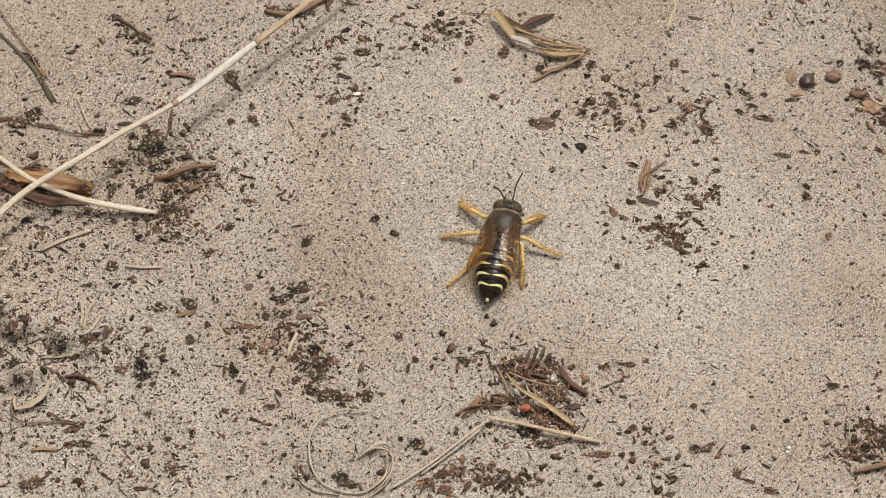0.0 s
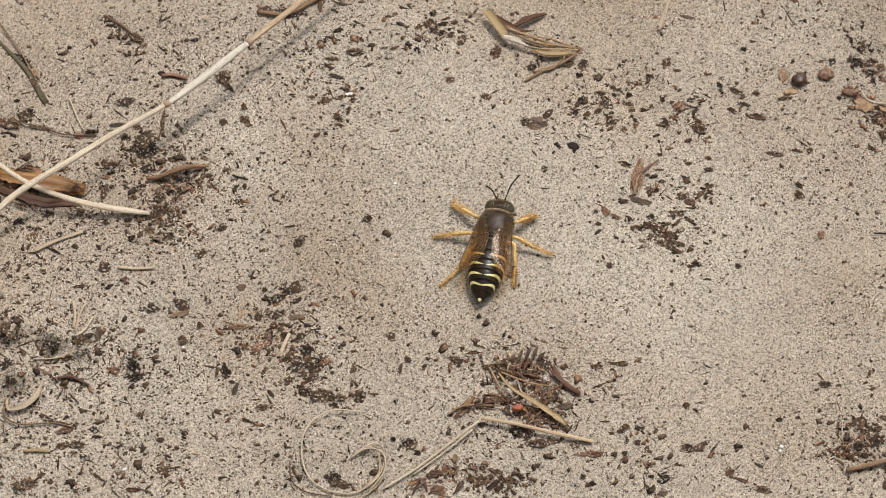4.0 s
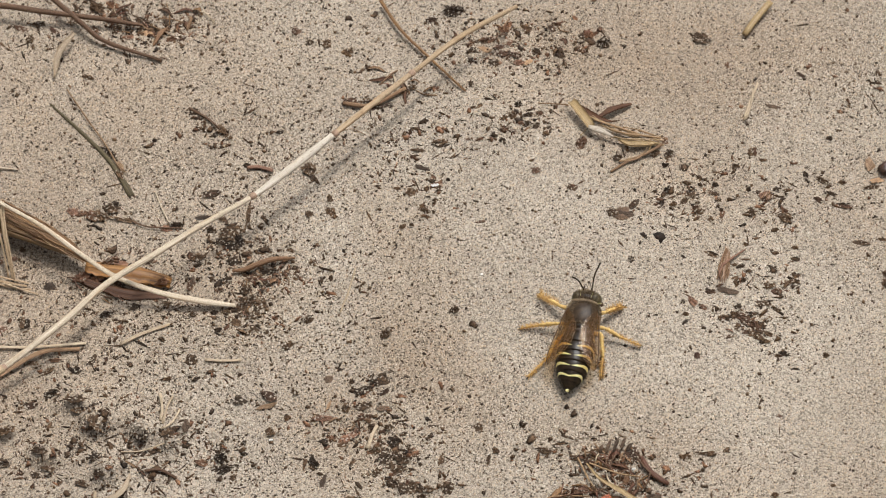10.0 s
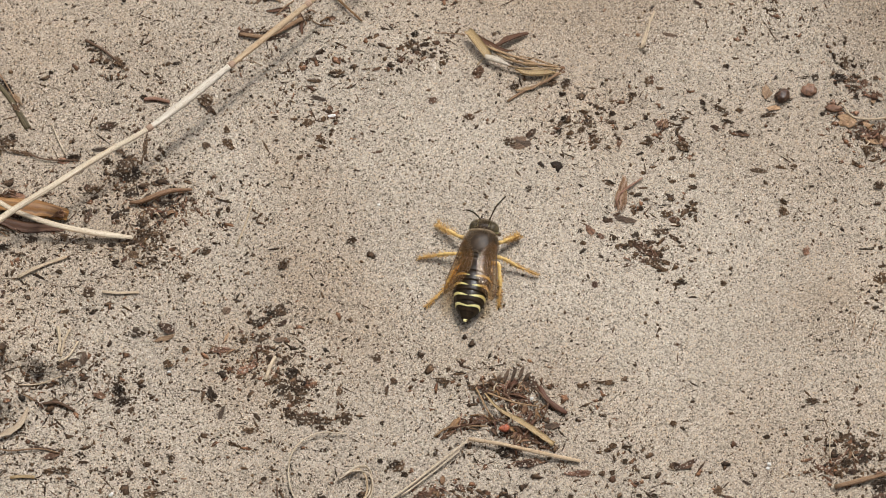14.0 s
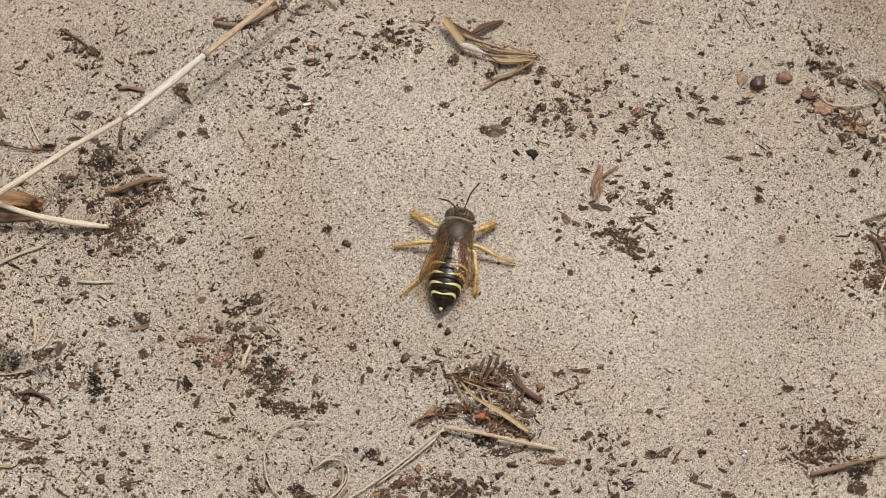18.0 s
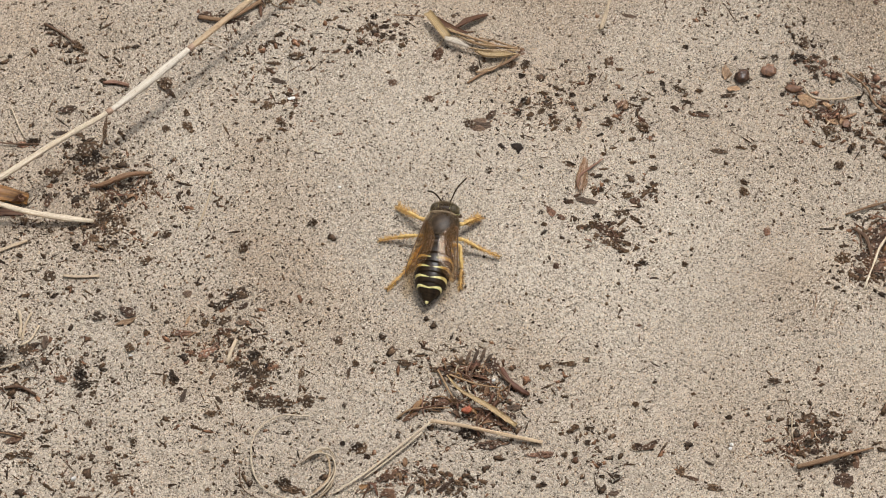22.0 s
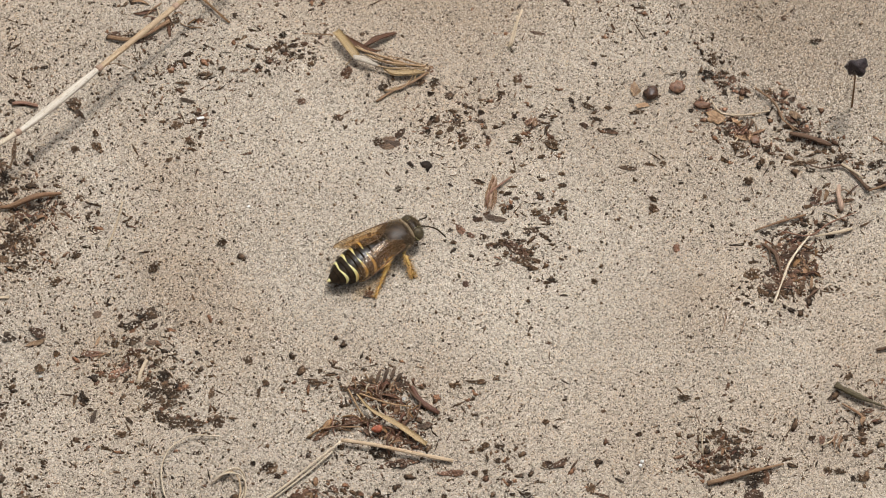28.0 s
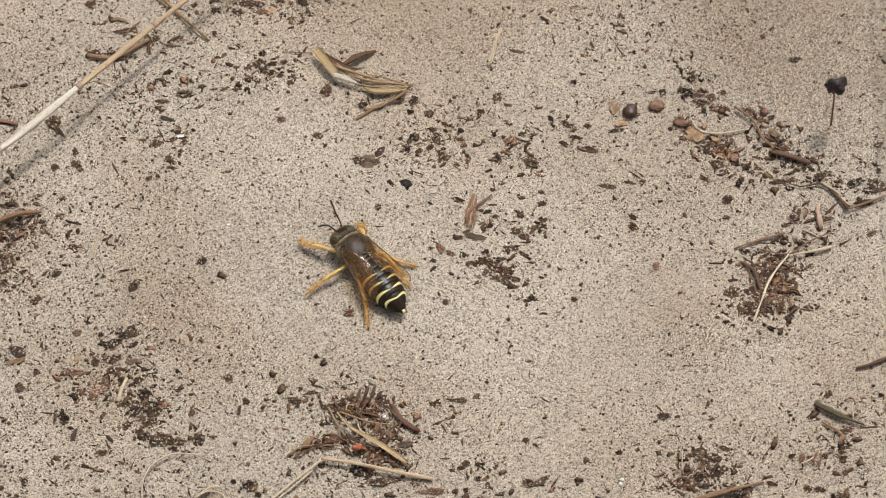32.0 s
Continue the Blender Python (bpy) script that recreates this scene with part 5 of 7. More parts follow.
chips([("d", 83.7, -30.8, 1.2, 0.6, 0), ("d", 83.7, -31.8, 1.3, 0.9, 23), ("d", 82.3, -21.0, 1.6, 0.9, 34), ("d", 76.4, -24.4, 0.6, 0.6, 0), ("d", 76.9, -25.1, 0.5, 0.5, 0),
       ("d", 76.1, -25.6, 0.5, 0.5, 0), ("d", 88.0, -26.7, 2.7, 0.3, 5), ("d", 86.2, -36.8, 1.8, 0.4, -12), ("d", 83.8, -34.3, 0.9, 1.0, 0), ("d", 78.8, -31.8, 0.7, 0.5, 0),
       ("d", 90.2, -21.3, 0.9, 0.7, 0)])

chips([("d", 68.9, -4.2, 2.4, 2.3, 0), ("b", 71.6, -3.7, 2.1, 1.7, 23), ("b", 72.9, -5.1, 2.7, 2.0, -34), ("b", 71.6, -6.6, 2.9, 1.4, 0), ("r", 74.0, -5.7, 1.9, 1.3, 45),
       ("d", 73.9, -7.2, 2.3, 1.2, 0), ("b", 75.0, 0.0, 3.2, 2.4, 12), ("b", 76.3, 1.1, 2.6, 2.0, -12), ("b", 76.8, -0.7, 2.4, 1.9, 34), ("r", 74.4, -0.7, 2.0, 1.5, 64),
       ("d", 77.8, -6.9, 1.8, 1.2, 23), ("d", 75.8, -7.1, 1.2, 1.0, 0), ("d", 70.1, -7.4, 1.5, 0.8, -23), ("d", 72.4, -8.0, 2.0, 0.9, 0), ("d", 67.7, -9.6, 1.2, 0.5, 0)])
chips([("d", 68.6, -10.2, 0.8, 0.5, 0), ("d", 66.4, -8.8, 0.8, 0.5, 0), ("b", 75.8, 2.8, 3.5, 1.2, 17), ("d", 77.1, 3.7, 2.1, 1.2, 12), ("d", 71.5, 4.1, 2.1, 1.0, 0),
       ("d", 67.0, 2.1, 2.7, 0.3, -4), ("d", 69.1, 2.3, 0.8, 0.8, 0), ("b", 74.0, 1.2, 1.9, 0.8, 45), ("d", 61.1, -8.3, 0.7, 0.4, -34), ("r", 75.7, -3.4, 1.5, 0.8, -23)])

chips([("b", 79.8, 10.3, 3.2, 1.0, 68), ("r", 79.3, 9.0, 1.6, 0.9, 0), ("d", 83.6, 5.3, 1.5, 0.5, 86), ("d", 69.5, 13.5, 1.5, 1.5, 0), ("d", 68.1, 19.5, 2.1, 1.4, 0),
       ("d", 66.0, 17.4, 1.6, 0.8, -45), ("d", 78.1, 8.5, 1.2, 0.8, 0), ("d", 72.3, 18.7, 1.2, 1.2, 0), ("d", 71.7, 16.6, 1.0, 1.0, 0), ("b", 79.3, 11.0, 1.7, 0.6, 64),
       ("d", 84.4, 9.1, 2.1, 0.5, 17), ("d", 86.5, 5.2, 1.8, 0.5, 34), ("d", 91.0, 6.7, 2.7, 0.7, 29), ("d", 92.1, 14.0, 3.2, 2.4, 0), ("d", 92.4, 16.6, 0.9, 1.0, 0)])
chips([("d", 83.7, 16.2, 2.4, 1.0, 23), ("d", 79.3, 15.9, 1.8, 0.8, 12), ("d", 76.9, 15.8, 1.5, 0.8, 0), ("d", 80.0, 17.5, 1.2, 0.7, 0), ("b", 89.9, 11.6, 3.2, 1.2, 6)])

chips([("s", -88.1, 20.9, 3.1, 2.4, 12), ("t", -85.9, 21.7, 2.3, 0.9, 23), ("b", -65.1, 22.5, 2.1, 2.2, 0), ("d", -62.3, 24.2, 1.5, 1.6, 0), ("r", -68.1, 23.3, 1.8, 1.7, 12),
       ("t", -61.0, 31.1, 2.0, 0.6, -45), ("d", -81.7, 45.4, 2.4, 1.8, -17), ("d", -80.3, 44.4, 1.1, 0.6, -34), ("b", -77.2, 57.6, 2.6, 1.2, -23), ("d", -74.5, 58.4, 1.9, 1.2, 12),
       ("r", -72.0, 57.1, 1.8, 0.9, -34), ("d", -69.1, 58.7, 2.1, 1.4, 23), ("b", -65.7, 57.2, 2.4, 0.9, -45), ("d", -62.4, 57.6, 1.7, 1.4, 0), ("r", -60.4, 55.8, 1.5, 0.9, 17)])
chips([("t", -57.9, 56.6, 1.4, 0.8, -12), ("d", -70.9, 54.7, 1.4, 1.0, 0), ("d", -75.8, 55.5, 1.6, 1.2, 34), ("r", -34.4, 55.9, 1.4, 1.0, 0), ("d", -32.4, 53.8, 1.4, 1.2, 0),
       ("d", -29.8, 53.9, 1.3, 1.1, 0), ("d", -26.3, 52.2, 1.4, 1.2, 23), ("t", -5.5, 52.6, 2.1, 0.9, -29), ("r", -3.2, 53.0, 1.9, 1.0, 12), ("b", -0.7, 51.4, 2.4, 1.2, -17),
       ("t", 1.2, 50.1, 1.6, 0.8, 34), ("d", -4.2, 50.2, 1.5, 1.1, 0), ("r", -1.6, 53.8, 1.3, 0.8, 45), ("d", -0.3, 40.9, 1.4, 1.1, 0), ("d", 1.1, 38.7, 1.2, 1.0, 23)])
chips([("d", 2.3, 36.4, 1.3, 1.1, 0), ("b", 0.1, 37.0, 1.0, 0.8, 0)])

chips([("d", -81.2, 15.6, 2.1, 1.0, 17), ("b", -79.0, 14.6, 1.7, 0.8, -23), ("r", -76.9, 15.1, 1.4, 0.8, -23), ("d", -80.0, 13.4, 1.6, 0.9, 34), ("d", -77.3, 13.7, 1.2, 0.8, 0),
       ("b", -82.3, 16.2, 1.5, 0.7, 45), ("d", -75.6, 16.6, 1.0, 0.8, 0), ("d", -80.5, 4.2, 0.7, 3.8, 12), ("d", -75.2, 3.6, 1.0, 2.6, 0), ("r", -78.4, 2.7, 2.2, 1.2, 12),
       ("g", -71.3, 10.1, 1.9, 1.6, 0), ("b", -49.9, 10.1, 1.2, 2.8, -12)])

chips([("g", 15.3, 21.2, 2.3, 1.5, 12), ("g", 14.8, 19.7, 2.2, 1.3, -6), ("b", 16.8, 22.3, 2.2, 1.0, 45), ("d", 13.7, 20.6, 2.0, 1.5, 0), ("d", 7.8, 25.3, 1.7, 1.4, -12),
       ("d", 14.6, 31.0, 1.3, 1.5, 0), ("b", 9.2, 33.3, 1.6, 2.5, -34), ("r", 37.3, 24.8, 2.2, 1.8, 12)])

# coarse pale grains
chips([("w", -13.0, 26.4, 0.8, 0.6, 0), ("w", -37.5, -17.4, 0.7, 0.5, 0), ("w", -45.7, -38.2, 0.8, 0.6, 30), ("w", 50.7, -35.1, 0.7, 0.5, 0), ("w", -6.1, 9.2, 0.6, 0.4, 0),
       ("w", 16.2, -24.4, 0.6, 0.5, 0), ("w", 50.9, -34.5, 0.7, 0.5, 0), ("w", -12.8, 26.4, 0.6, 0.5, 0), ("w", -13.4, 26.3, 0.6, 0.5, 0), ("r", 12.2, -28.8, 1.5, 1.5, 0)])


# ---- stalks, straws and twigs ----
def stalk(name, pts, radius, material, label, category, flat=1.0, seed=0, sides=8, group="", wobble=0.06):
    return thing(name, tube(smooth_line([lift(p) for p in pts]), radius, sides, flat, wobble, seed), material, label, category, group=group)


def grass_culm():
    """The long dry stem: three lengths between swollen joints, the sheath of one split off."""
    pts = [(-0.4, 55.9, 7), (-8.8, 50.1, 7.4), (-16.5, 42.3, 7.8), (-28.1, 31.3, 8.2), (-35.2, 24.8, 8.2), (-40.4, 20.7, 8), (-48.0, 15.8, 7.8),
           (-54.7, 11.1, 7.5), (-62.2, 5.9, 7), (-68.5, -0.1, 6.3), (-77.2, -7.4, 5), (-83.9, -11.4, 3.4), (-90.6, -14.6, 2.5)]
    line = smooth_line([lift(p) for p in pts], 0.7)
    base = (line[-1][0], line[-1][1], float(ground(line[-1][0], line[-1][1])))
    root = holder("dry_grass_stem", base, "long pale dry grass stem lying arched over the sand", "grass stem")
    line = line - np.array(base)
    def nearest(p):
        return int(np.argmin(np.linalg.norm(line[:, :2] + np.array(base[:2]) - np.array(p[:2]), axis=1)))
    cuts = [0, nearest(pts[2]), nearest(pts[3]), nearest(pts[5]), nearest(pts[10]), len(line) - 1]
    radii = [(0.34, 0.38), (0.42, 0.44), (0.46, 0.42), (0.42, 0.5), (0.6, 0.66)]
    swell = (0.08, 0.06, 0.22, 0.06, 0.05)
    for i in range(5):
        seg = line[cuts[i]:cuts[i + 1] + 1]
        r0, r1 = radii[i]
        part("internode", tube(seg, lambda t, r0=r0, r1=r1, w=swell[i]: r0 + (r1 - r0) * t + w * math.sin(math.pi * t), 12, 0.8, 0.03, i), (TAN_STRAW, TAN_STRAW, BLEACHED, STRAW, TAN_STRAW)[i], root)
    for i in cuts[1:5]:
        c = line[i]
        d = line[min(i + 1, len(line) - 1)] - line[i - 1]
        d = d / np.linalg.norm(d)
        part("node", tube([c - d * 0.5, c - d * 0.25, c, c + d * 0.25, c + d * 0.5], lambda t: 0.44 + 0.12 * math.sin(math.pi * t), 12, 0.9, 0.05, i), HUSK, root, "brown swollen stem joint")
    c = line[cuts[2]]
    part("side_hair", tube(smooth_line([c, c + (2.5, 0.6, 0.3), c + (4.6, 0.1, -0.5)], 0.4), 0.06, 5), FIBRE, root, "thin brown bristle")


grass_culm()

stalk("dry_straw", [(-79.2, 20.8, 7.2), (-72.3, 16.5, 7.2), (-66.7, 12.3, 6.4), (-61.2, 8.9, 5.0), (-54.8, 7.1, 3.2), (-49.0, 6.3, 1.7), (-43.2, 5.8, 0.8)],
      lambda t: 0.30 + 0.30 * t ** 1.5 if t < 0.9 else 0.56 - 2.2 * (t - 0.9), STRAW, "pale flattened straw leaning over a brown fibre bundle", "straw", 0.55, 3, 10)


def fibre_bundle():
    """A torn roll of brown fibres that arches off the sand, and the shell of amber bark at its end."""
    axis_pts = [(-103.8, 31.7, 1.2), (-95.6, 27.2, 2.6), (-89.4, 24.8, 3.2), (-85.0, 22.9, 3.4), (-77.2, 19.5, 3.4), (-70.2, 16.2, 3.2), (-64.9, 13.0, 2.4)]
    axis_line = smooth_line([lift(p) for p in axis_pts], 0.8)
    o = np.array((axis_line[0][0], axis_line[0][1], float(ground(axis_line[0][0], axis_line[0][1]))))
    root = holder("fibre_bundle", tuple(o), "torn bundle of brown plant fibres arched over the sand", "plant bundle")
    axis_line = axis_line - o
    n = len(axis_line)
    rng = np.random.RandomState(8)
    def stout(t):
        return float(np.interp(t, (0, 0.3, 0.62, 0.85, 1.0), (1.9, 1.95, 2.2, 1.4, 0.35)))
    def run(s0, s1, phi, out, steps=7, shake=0.1):
        """A line along the roll at the angle phi round it."""
        pts = []
        for t in np.linspace(max(0, s0), min(1, s1), steps):
            i = min(n - 2, int(t * (n - 1)))
            d = axis_line[i + 1] - axis_line[i]
            nrm = np.array((-d[1], d[0], 0)) / math.hypot(d[0], d[1])
            r = stout(t) + out
            ph = phi + 0.25 * math.sin(5 * t + phi) + rng.uniform(-shake, shake)
            pts.append(axis_line[i] + nrm * r * math.sin(ph) + np.array((0, 0, 0.72 * r * math.cos(ph))))
        return np.array(pts)
    part("bark_roll", tube(axis_line, stout, 24, 0.72, 0.06, 3), ROLL, root, "rolled brown bark with fine lengthwise streaks")
    for i in range(13):      # torn strips of the sheath, side by side round the roll
        phi = -1.75 + 3.3 * i / 12
        s0 = rng.uniform(-0.1, 0.35)
        part("bark_strip", blade(smooth_line(run(s0, s0 + rng.uniform(0.4, 0.65), phi, 0.08), 0.9), lambda t: 1.0 * math.sin(math.pi * (0.12 + 0.8 * t)), 0.1, -0.2, i, -phi, 0.15),
             (TAN_FIBRE, TAN_FIBRE, ROLL, TAN_FIBRE, SHEATH, ROLL, SHEATH, ROLL, SHEATH, FIBRE, ROLL, SHEATH, SHEATH)[i], root, "ragged strip of brown sheath")
    for i in range(84):
        s0 = rng.uniform(-0.1, 0.75)
        r = rng.uniform(0.04, 0.11)
        phi = rng.uniform(-1.8, 1.5)
        part("fibre", tube(smooth_line(run(s0, s0 + rng.uniform(0.18, 0.45), phi, rng.uniform(0.08, 0.3), 6, 0.16), 1.0), lambda t, r=r: r * (0.5 + 0.6 * math.sin(math.pi * (0.1 + 0.85 * t))), 6, 0.8, 0.12, i),
             (SHEATH, TAN_FIBRE, FIBRE, RED_TWIG)[i % 4] if phi > -0.7 else (TAN_FIBRE, FIBRE, TAN_FIBRE, LEAF)[i % 4], root)
    for i in range(14):      # loose ends sprung away from the torn end
        s0 = rng.uniform(0.72, 0.95)
        tail = run(s0, s0 + 0.1, rng.uniform(-1.6, 1.4), 0.1, 3)
        tip = tail[-1] + np.array((rng.uniform(0.8, 3.2), rng.uniform(-2.4, 0.4), rng.uniform(-1.6, 0.2)))
        part("fibre", tube(smooth_line([tail[0], tail[-1], tip], 0.5), lambda t: 0.08 - 0.05 * t, 5, 0.8, 0.1, i), (FIBRE, TAN_FIBRE, SHEATH)[i % 3], root)
    # the shell of bark: a crooked, arched plate over a darker one
    for pts, w, mt, lb, seed in (([(-65.7, 12.9, 2.6), (-61.6, 12.0, 3.0), (-56.8, 11.1, 2.6), (-52.7, 10.4, 1.4)], 3.0, AMBER_BARK, "curled shell of amber bark", 5),
                                 ([(-67.0, 11.7, 0.9), (-63.3, 10.0, 1.2), (-59.0, 8.7, 1.0), (-53.5, 8.6, 0.6)], 1.9, RUST_BARK, "dark torn bark under the amber shell", 9)):
        crook = smooth_line([lift(p) for p in pts], 0.55) - o
        part("bark_shell", blade(crook, lambda t, w=w: w * (0.55 + 0.45 * math.sin(math.pi * (0.1 + 0.75 * t)) + 0.08 * math.sin(13 * t)), 0.22, -0.8, seed, 0.15, 0.12), mt, root, lb)
    for i, ((x, y, h), ln, wd) in enumerate([((-61.9, 13.0, 2.8), 3.4, 1.6), ((-66.5, 11.4, 0.7), 3.0, 1.9), ((-54.3, 9.8, 1.6), 2.6, 1.4), ((-64.2, 10.9, 1.0), 2.6, 1.3)]):
        z = float(ground(x, y)) + h
        v, f, u = flake(70 + i, 0.6)
        part("bark_shard", ([(p * ln / 2 + x - o[0], q * wd / 2 + y - o[1], w * 0.6 + 0.12 * p * ln + z - o[2]) for p, q, w in v], f, None), (BARK, RUST, ORANGE, RUST)[i], root, "torn flake of bark", smooth=False)


fibre_bundle()


def loose_straw(nm, pts, r, mt, lb, fl):
    stalk(nm, pts, r * 0.85, mt, lb, "thread" if "thread" in nm else "straw", fl * 0.65, len(lb), group="loose straws", wobble=0.14)


def loose_twig(nm, pts, r, mt, lb, fl):
    if nm == "grass_leaf":
        thing(nm, blade(smooth_line([lift(p) for p in pts]), lambda t, r=r: 2.2 * r * math.sin(math.pi * (0.12 + 0.8 * t)), 0.14, 0.4, len(lb), 0.0, 0.25), mt, lb, "leaf")
    else:
        stalk(nm, pts, r, mt, lb, nm.split("_")[1], fl, len(lb) + 3, group="loose twigs")


loose_straw("dry_straw", [(-78.6, 21.3, 6.6), (-78.3, 18.0, 5.9), (-77.8, 15.3, 4.3), (-76.8, 11.2, 0.6)], 0.24, TAN_STRAW, "short split straw propped on the fibre bundle", 0.7)
loose_straw("dry_straw", [(-78.2, 21.0, 6.5), (-77.9, 17.8, 5.8), (-77.4, 15.1, 4.2), (-76.5, 11.0, 0.5)], 0.2, TAN_STRAW, "short split straw propped on the fibre bundle", 0.7)
loose_straw("dry_straw", [(-78.7, 16.6, 4.9), (-78.1, 14.3, 3.0), (-77.4, 11.4, 0.5)], 0.17, TAN_STRAW, "short split straw propped on the fibre bundle", 0.7)
loose_straw("dry_straw", [(-85.9, 13.7, 1.0), (-80.5, 11.3, 0.8), (-74.7, 10.2, 0.4)], 0.24, TAN_STRAW, "pale splinter of straw among others on the sand", 0.6)
loose_straw("dry_straw", [(-84.7, 14.0, 0.8), (-79.7, 11.9, 0.7), (-74.4, 10.7, 0.5)], 0.18, TAN_STRAW, "pale splinter of straw among others on the sand", 0.6)
loose_straw("dry_straw", [(-84.6, 13.0, 0.6), (-79.7, 10.7, 0.6), (-75.2, 9.7, 0.3)], 0.2, TAN_STRAW, "pale splinter of straw among others on the sand", 0.6)
loose_straw("dry_straw", [(-78.1, 10.4, 0.9), (-75.5, 9.6, 0.6), (-72.9, 8.7, 0.3)], 0.16, TAN_STRAW, "pale splinter of straw among others on the sand", 0.6)
loose_straw("dry_straw", [(-81.9, 11.7, 0.5), (-78.0, 10.2, 0.4), (-74.0, 9.7, 0.3)], 0.15, TAN_STRAW, "pale splinter of straw among others on the sand", 0.6)
loose_straw("plant_thread", [(-91.9, 17.0, 0.8), (-89.3, 15.6, 0.7), (-87.2, 14.4, 0.3)], 0.14, STRAW, "thin pale thread of dry grass", 1.0)
loose_straw("plant_thread", [(-55.6, 26.6, 0.4), (-54.6, 23.7, 0.4), (-53.5, 21.3, 0.3)], 0.12, STRAW, "thin pale thread of dry grass", 1.0)
loose_straw("plant_thread", [(-92.7, 33.8, 1.6), (-84.8, 30.8, 1.2), (-76.7, 30.3, 0.4)], 0.16, STRAW, "thin pale thread of dry grass", 1.0)
loose_straw("dry_straw", [(-81.6, -0.5, 0.5), (-74.4, -0.9, 0.6), (-65.4, -0.4, 0.4)], 0.3, OLD_STRAW, "thin weathered straw on the sand", 0.6)
loose_straw("grass_leaf", [(-78.4, -6.2, 0.6), (-72.2, -2.2, 1.0), (-66.3, -1.4, 0.5)], 0.45, FIBRE, "narrow brown dry blade on the sand", 0.4)
loose_straw("dry_straw", [(-60.3, -0.7, 0.4), (-57.1, 1.0, 0.5), (-53.0, 2.8, 0.5)], 0.32, OLD_STRAW, "short weathered straw lying on sand", 0.6)
loose_straw("dry_straw", [(-47.5, -3.5, 0.4), (-45.2, -3.8, 0.4), (-42.1, -3.5, 0.4)], 0.3, OLD_STRAW, "short pale straw lying on sand", 0.6)
loose_straw("plant_thread", [(-25.1, 11.9, 0.5), (-25.9, 8.8, 0.4), (-27.3, 4.2, 0.3)], 0.16, OLD_STRAW, "thin pale thread of dry grass", 1.0)
loose_straw("dry_straw", [(-54.1, -9.2, 0.5), (-53.7, -11.8, 0.4), (-53.9, -14.2, 0.3)], 0.28, OLD_STRAW, "split pale straw lying on sand", 0.6)
loose_straw("dry_straw", [(-52.2, -9.7, 0.5), (-53.0, -11.7, 0.5), (-53.5, -14.9, 0.3)], 0.22, OLD_STRAW, "split pale straw lying on sand", 0.6)
loose_straw("dry_straw", [(-51.0, -12.1, 0.5), (-52.3, -15.1, 0.5), (-53.8, -16.0, 0.3)], 0.2, OLD_STRAW, "split pale straw lying on sand", 0.6)
loose_straw("plant_thread", [(-59.6, -20.1, 0.4), (-56.5, -19.4, 0.4), (-53.2, -18.4, 0.3)], 0.14, OLD_STRAW, "thin pale thread of dry grass", 1.0)
loose_twig("dry_straw", [(-21.7, -15.4, 0.5), (-22.5, -17.4, 0.5), (-23.1, -19.4, 0.3)], 0.28, OLD_STRAW, "short pale straw lying on sand", 0.6)
loose_twig("dry_straw", [(-60.6, -35.3, 0.4), (-58.9, -35.0, 0.4), (-57.0, -35.2, 0.4)], 0.28, LEAF, "short tan straw lying on sand", 0.6)
loose_twig("plant_thread", [(-45.1, -41.4, 0.3), (-43.2, -41.6, 0.3), (-41.6, -42.3, 0.3)], 0.1, TWIG, "thin dark thread of root", 1.0)
loose_twig("brown_twig", [(-43.7, 12.4, 0.6), (-42.0, 12.4, 0.9), (-39.8, 13.1, 1.2), (-37.5, 13.8, 1.2), (-34.2, 14.1, 0.8)], lambda t: 0.14 + 0.32 * math.sin(math.pi * min(1, t ** 0.7 * 0.93)), RED_TWIG, "curved red-brown twig lying on the sand", 1.0)
loose_twig("dark_twig", [(-41.7, 30.7, 0.5), (-40.0, 30.8, 0.5), (-37.8, 30.1, 0.5)], 0.3, ROOT, "short orange-brown twig lying on sand", 0.7)
loose_twig("dark_twig", [(-59.1, 21.4, 0.4), (-56.5, 20.3, 0.5), (-51.4, 20.2, 0.2)], 0.13, TWIG, "thin dark twig lying on sand", 0.7)
loose_twig("plant_thread", [(-69.7, 45.6, 0.6), (-66.2, 39.6, 0.7), (-63.4, 35.1, 0.6), (-61.2, 30.9, 0.3)], 0.12, FIBRE, "thin brown thread beside a half-buried twig", 1.0)
loose_twig("dark_twig", [(-94.7, 60.6, 3), (-82.4, 60.2, 3), (-72.8, 58.9, 2.6), (-64.0, 57.9, 1.8), (-58.4, 57.6, 0.8)], lambda t: 0.62 - 0.3 * t, TWIG, "long dark brown twig lying on sand", 1.0)
loose_twig("dark_twig", [(-73.3, 62.4, 3), (-67.5, 56.8, 2), (-64.0, 54.3, 1.2), (-55.2, 50.9, 0.5)], lambda t: 0.5 - 0.25 * t, TWIG, "forked dark brown twig lying on sand", 1.0)
loose_twig("grass_leaf", [(-68.7, 55.0, 2.5), (-71.0, 51.6, 2), (-71.7, 47.7, 0.6)], 0.5, DIM_LEAF, "tan dry blade stuck slanting in the sand", 0.35)
loose_twig("grass_leaf", [(-96.4, 37.0, 1.0), (-90.8, 39.6, 1.0), (-86.9, 42.4, 0.6)], 0.9, DIM_LEAF, "short tan dry blade on the sand", 0.5)
loose_twig("brown_twig", [(-21.5, 61.3, 1.4), (-18.5, 55.9, 1.2), (-14.5, 51.2, 0.8), (-8.4, 43.9, 0.5)], lambda t: 0.30 - 0.12 * t, SHEATH, "brown forked twig crossing under the stem", 0.8)
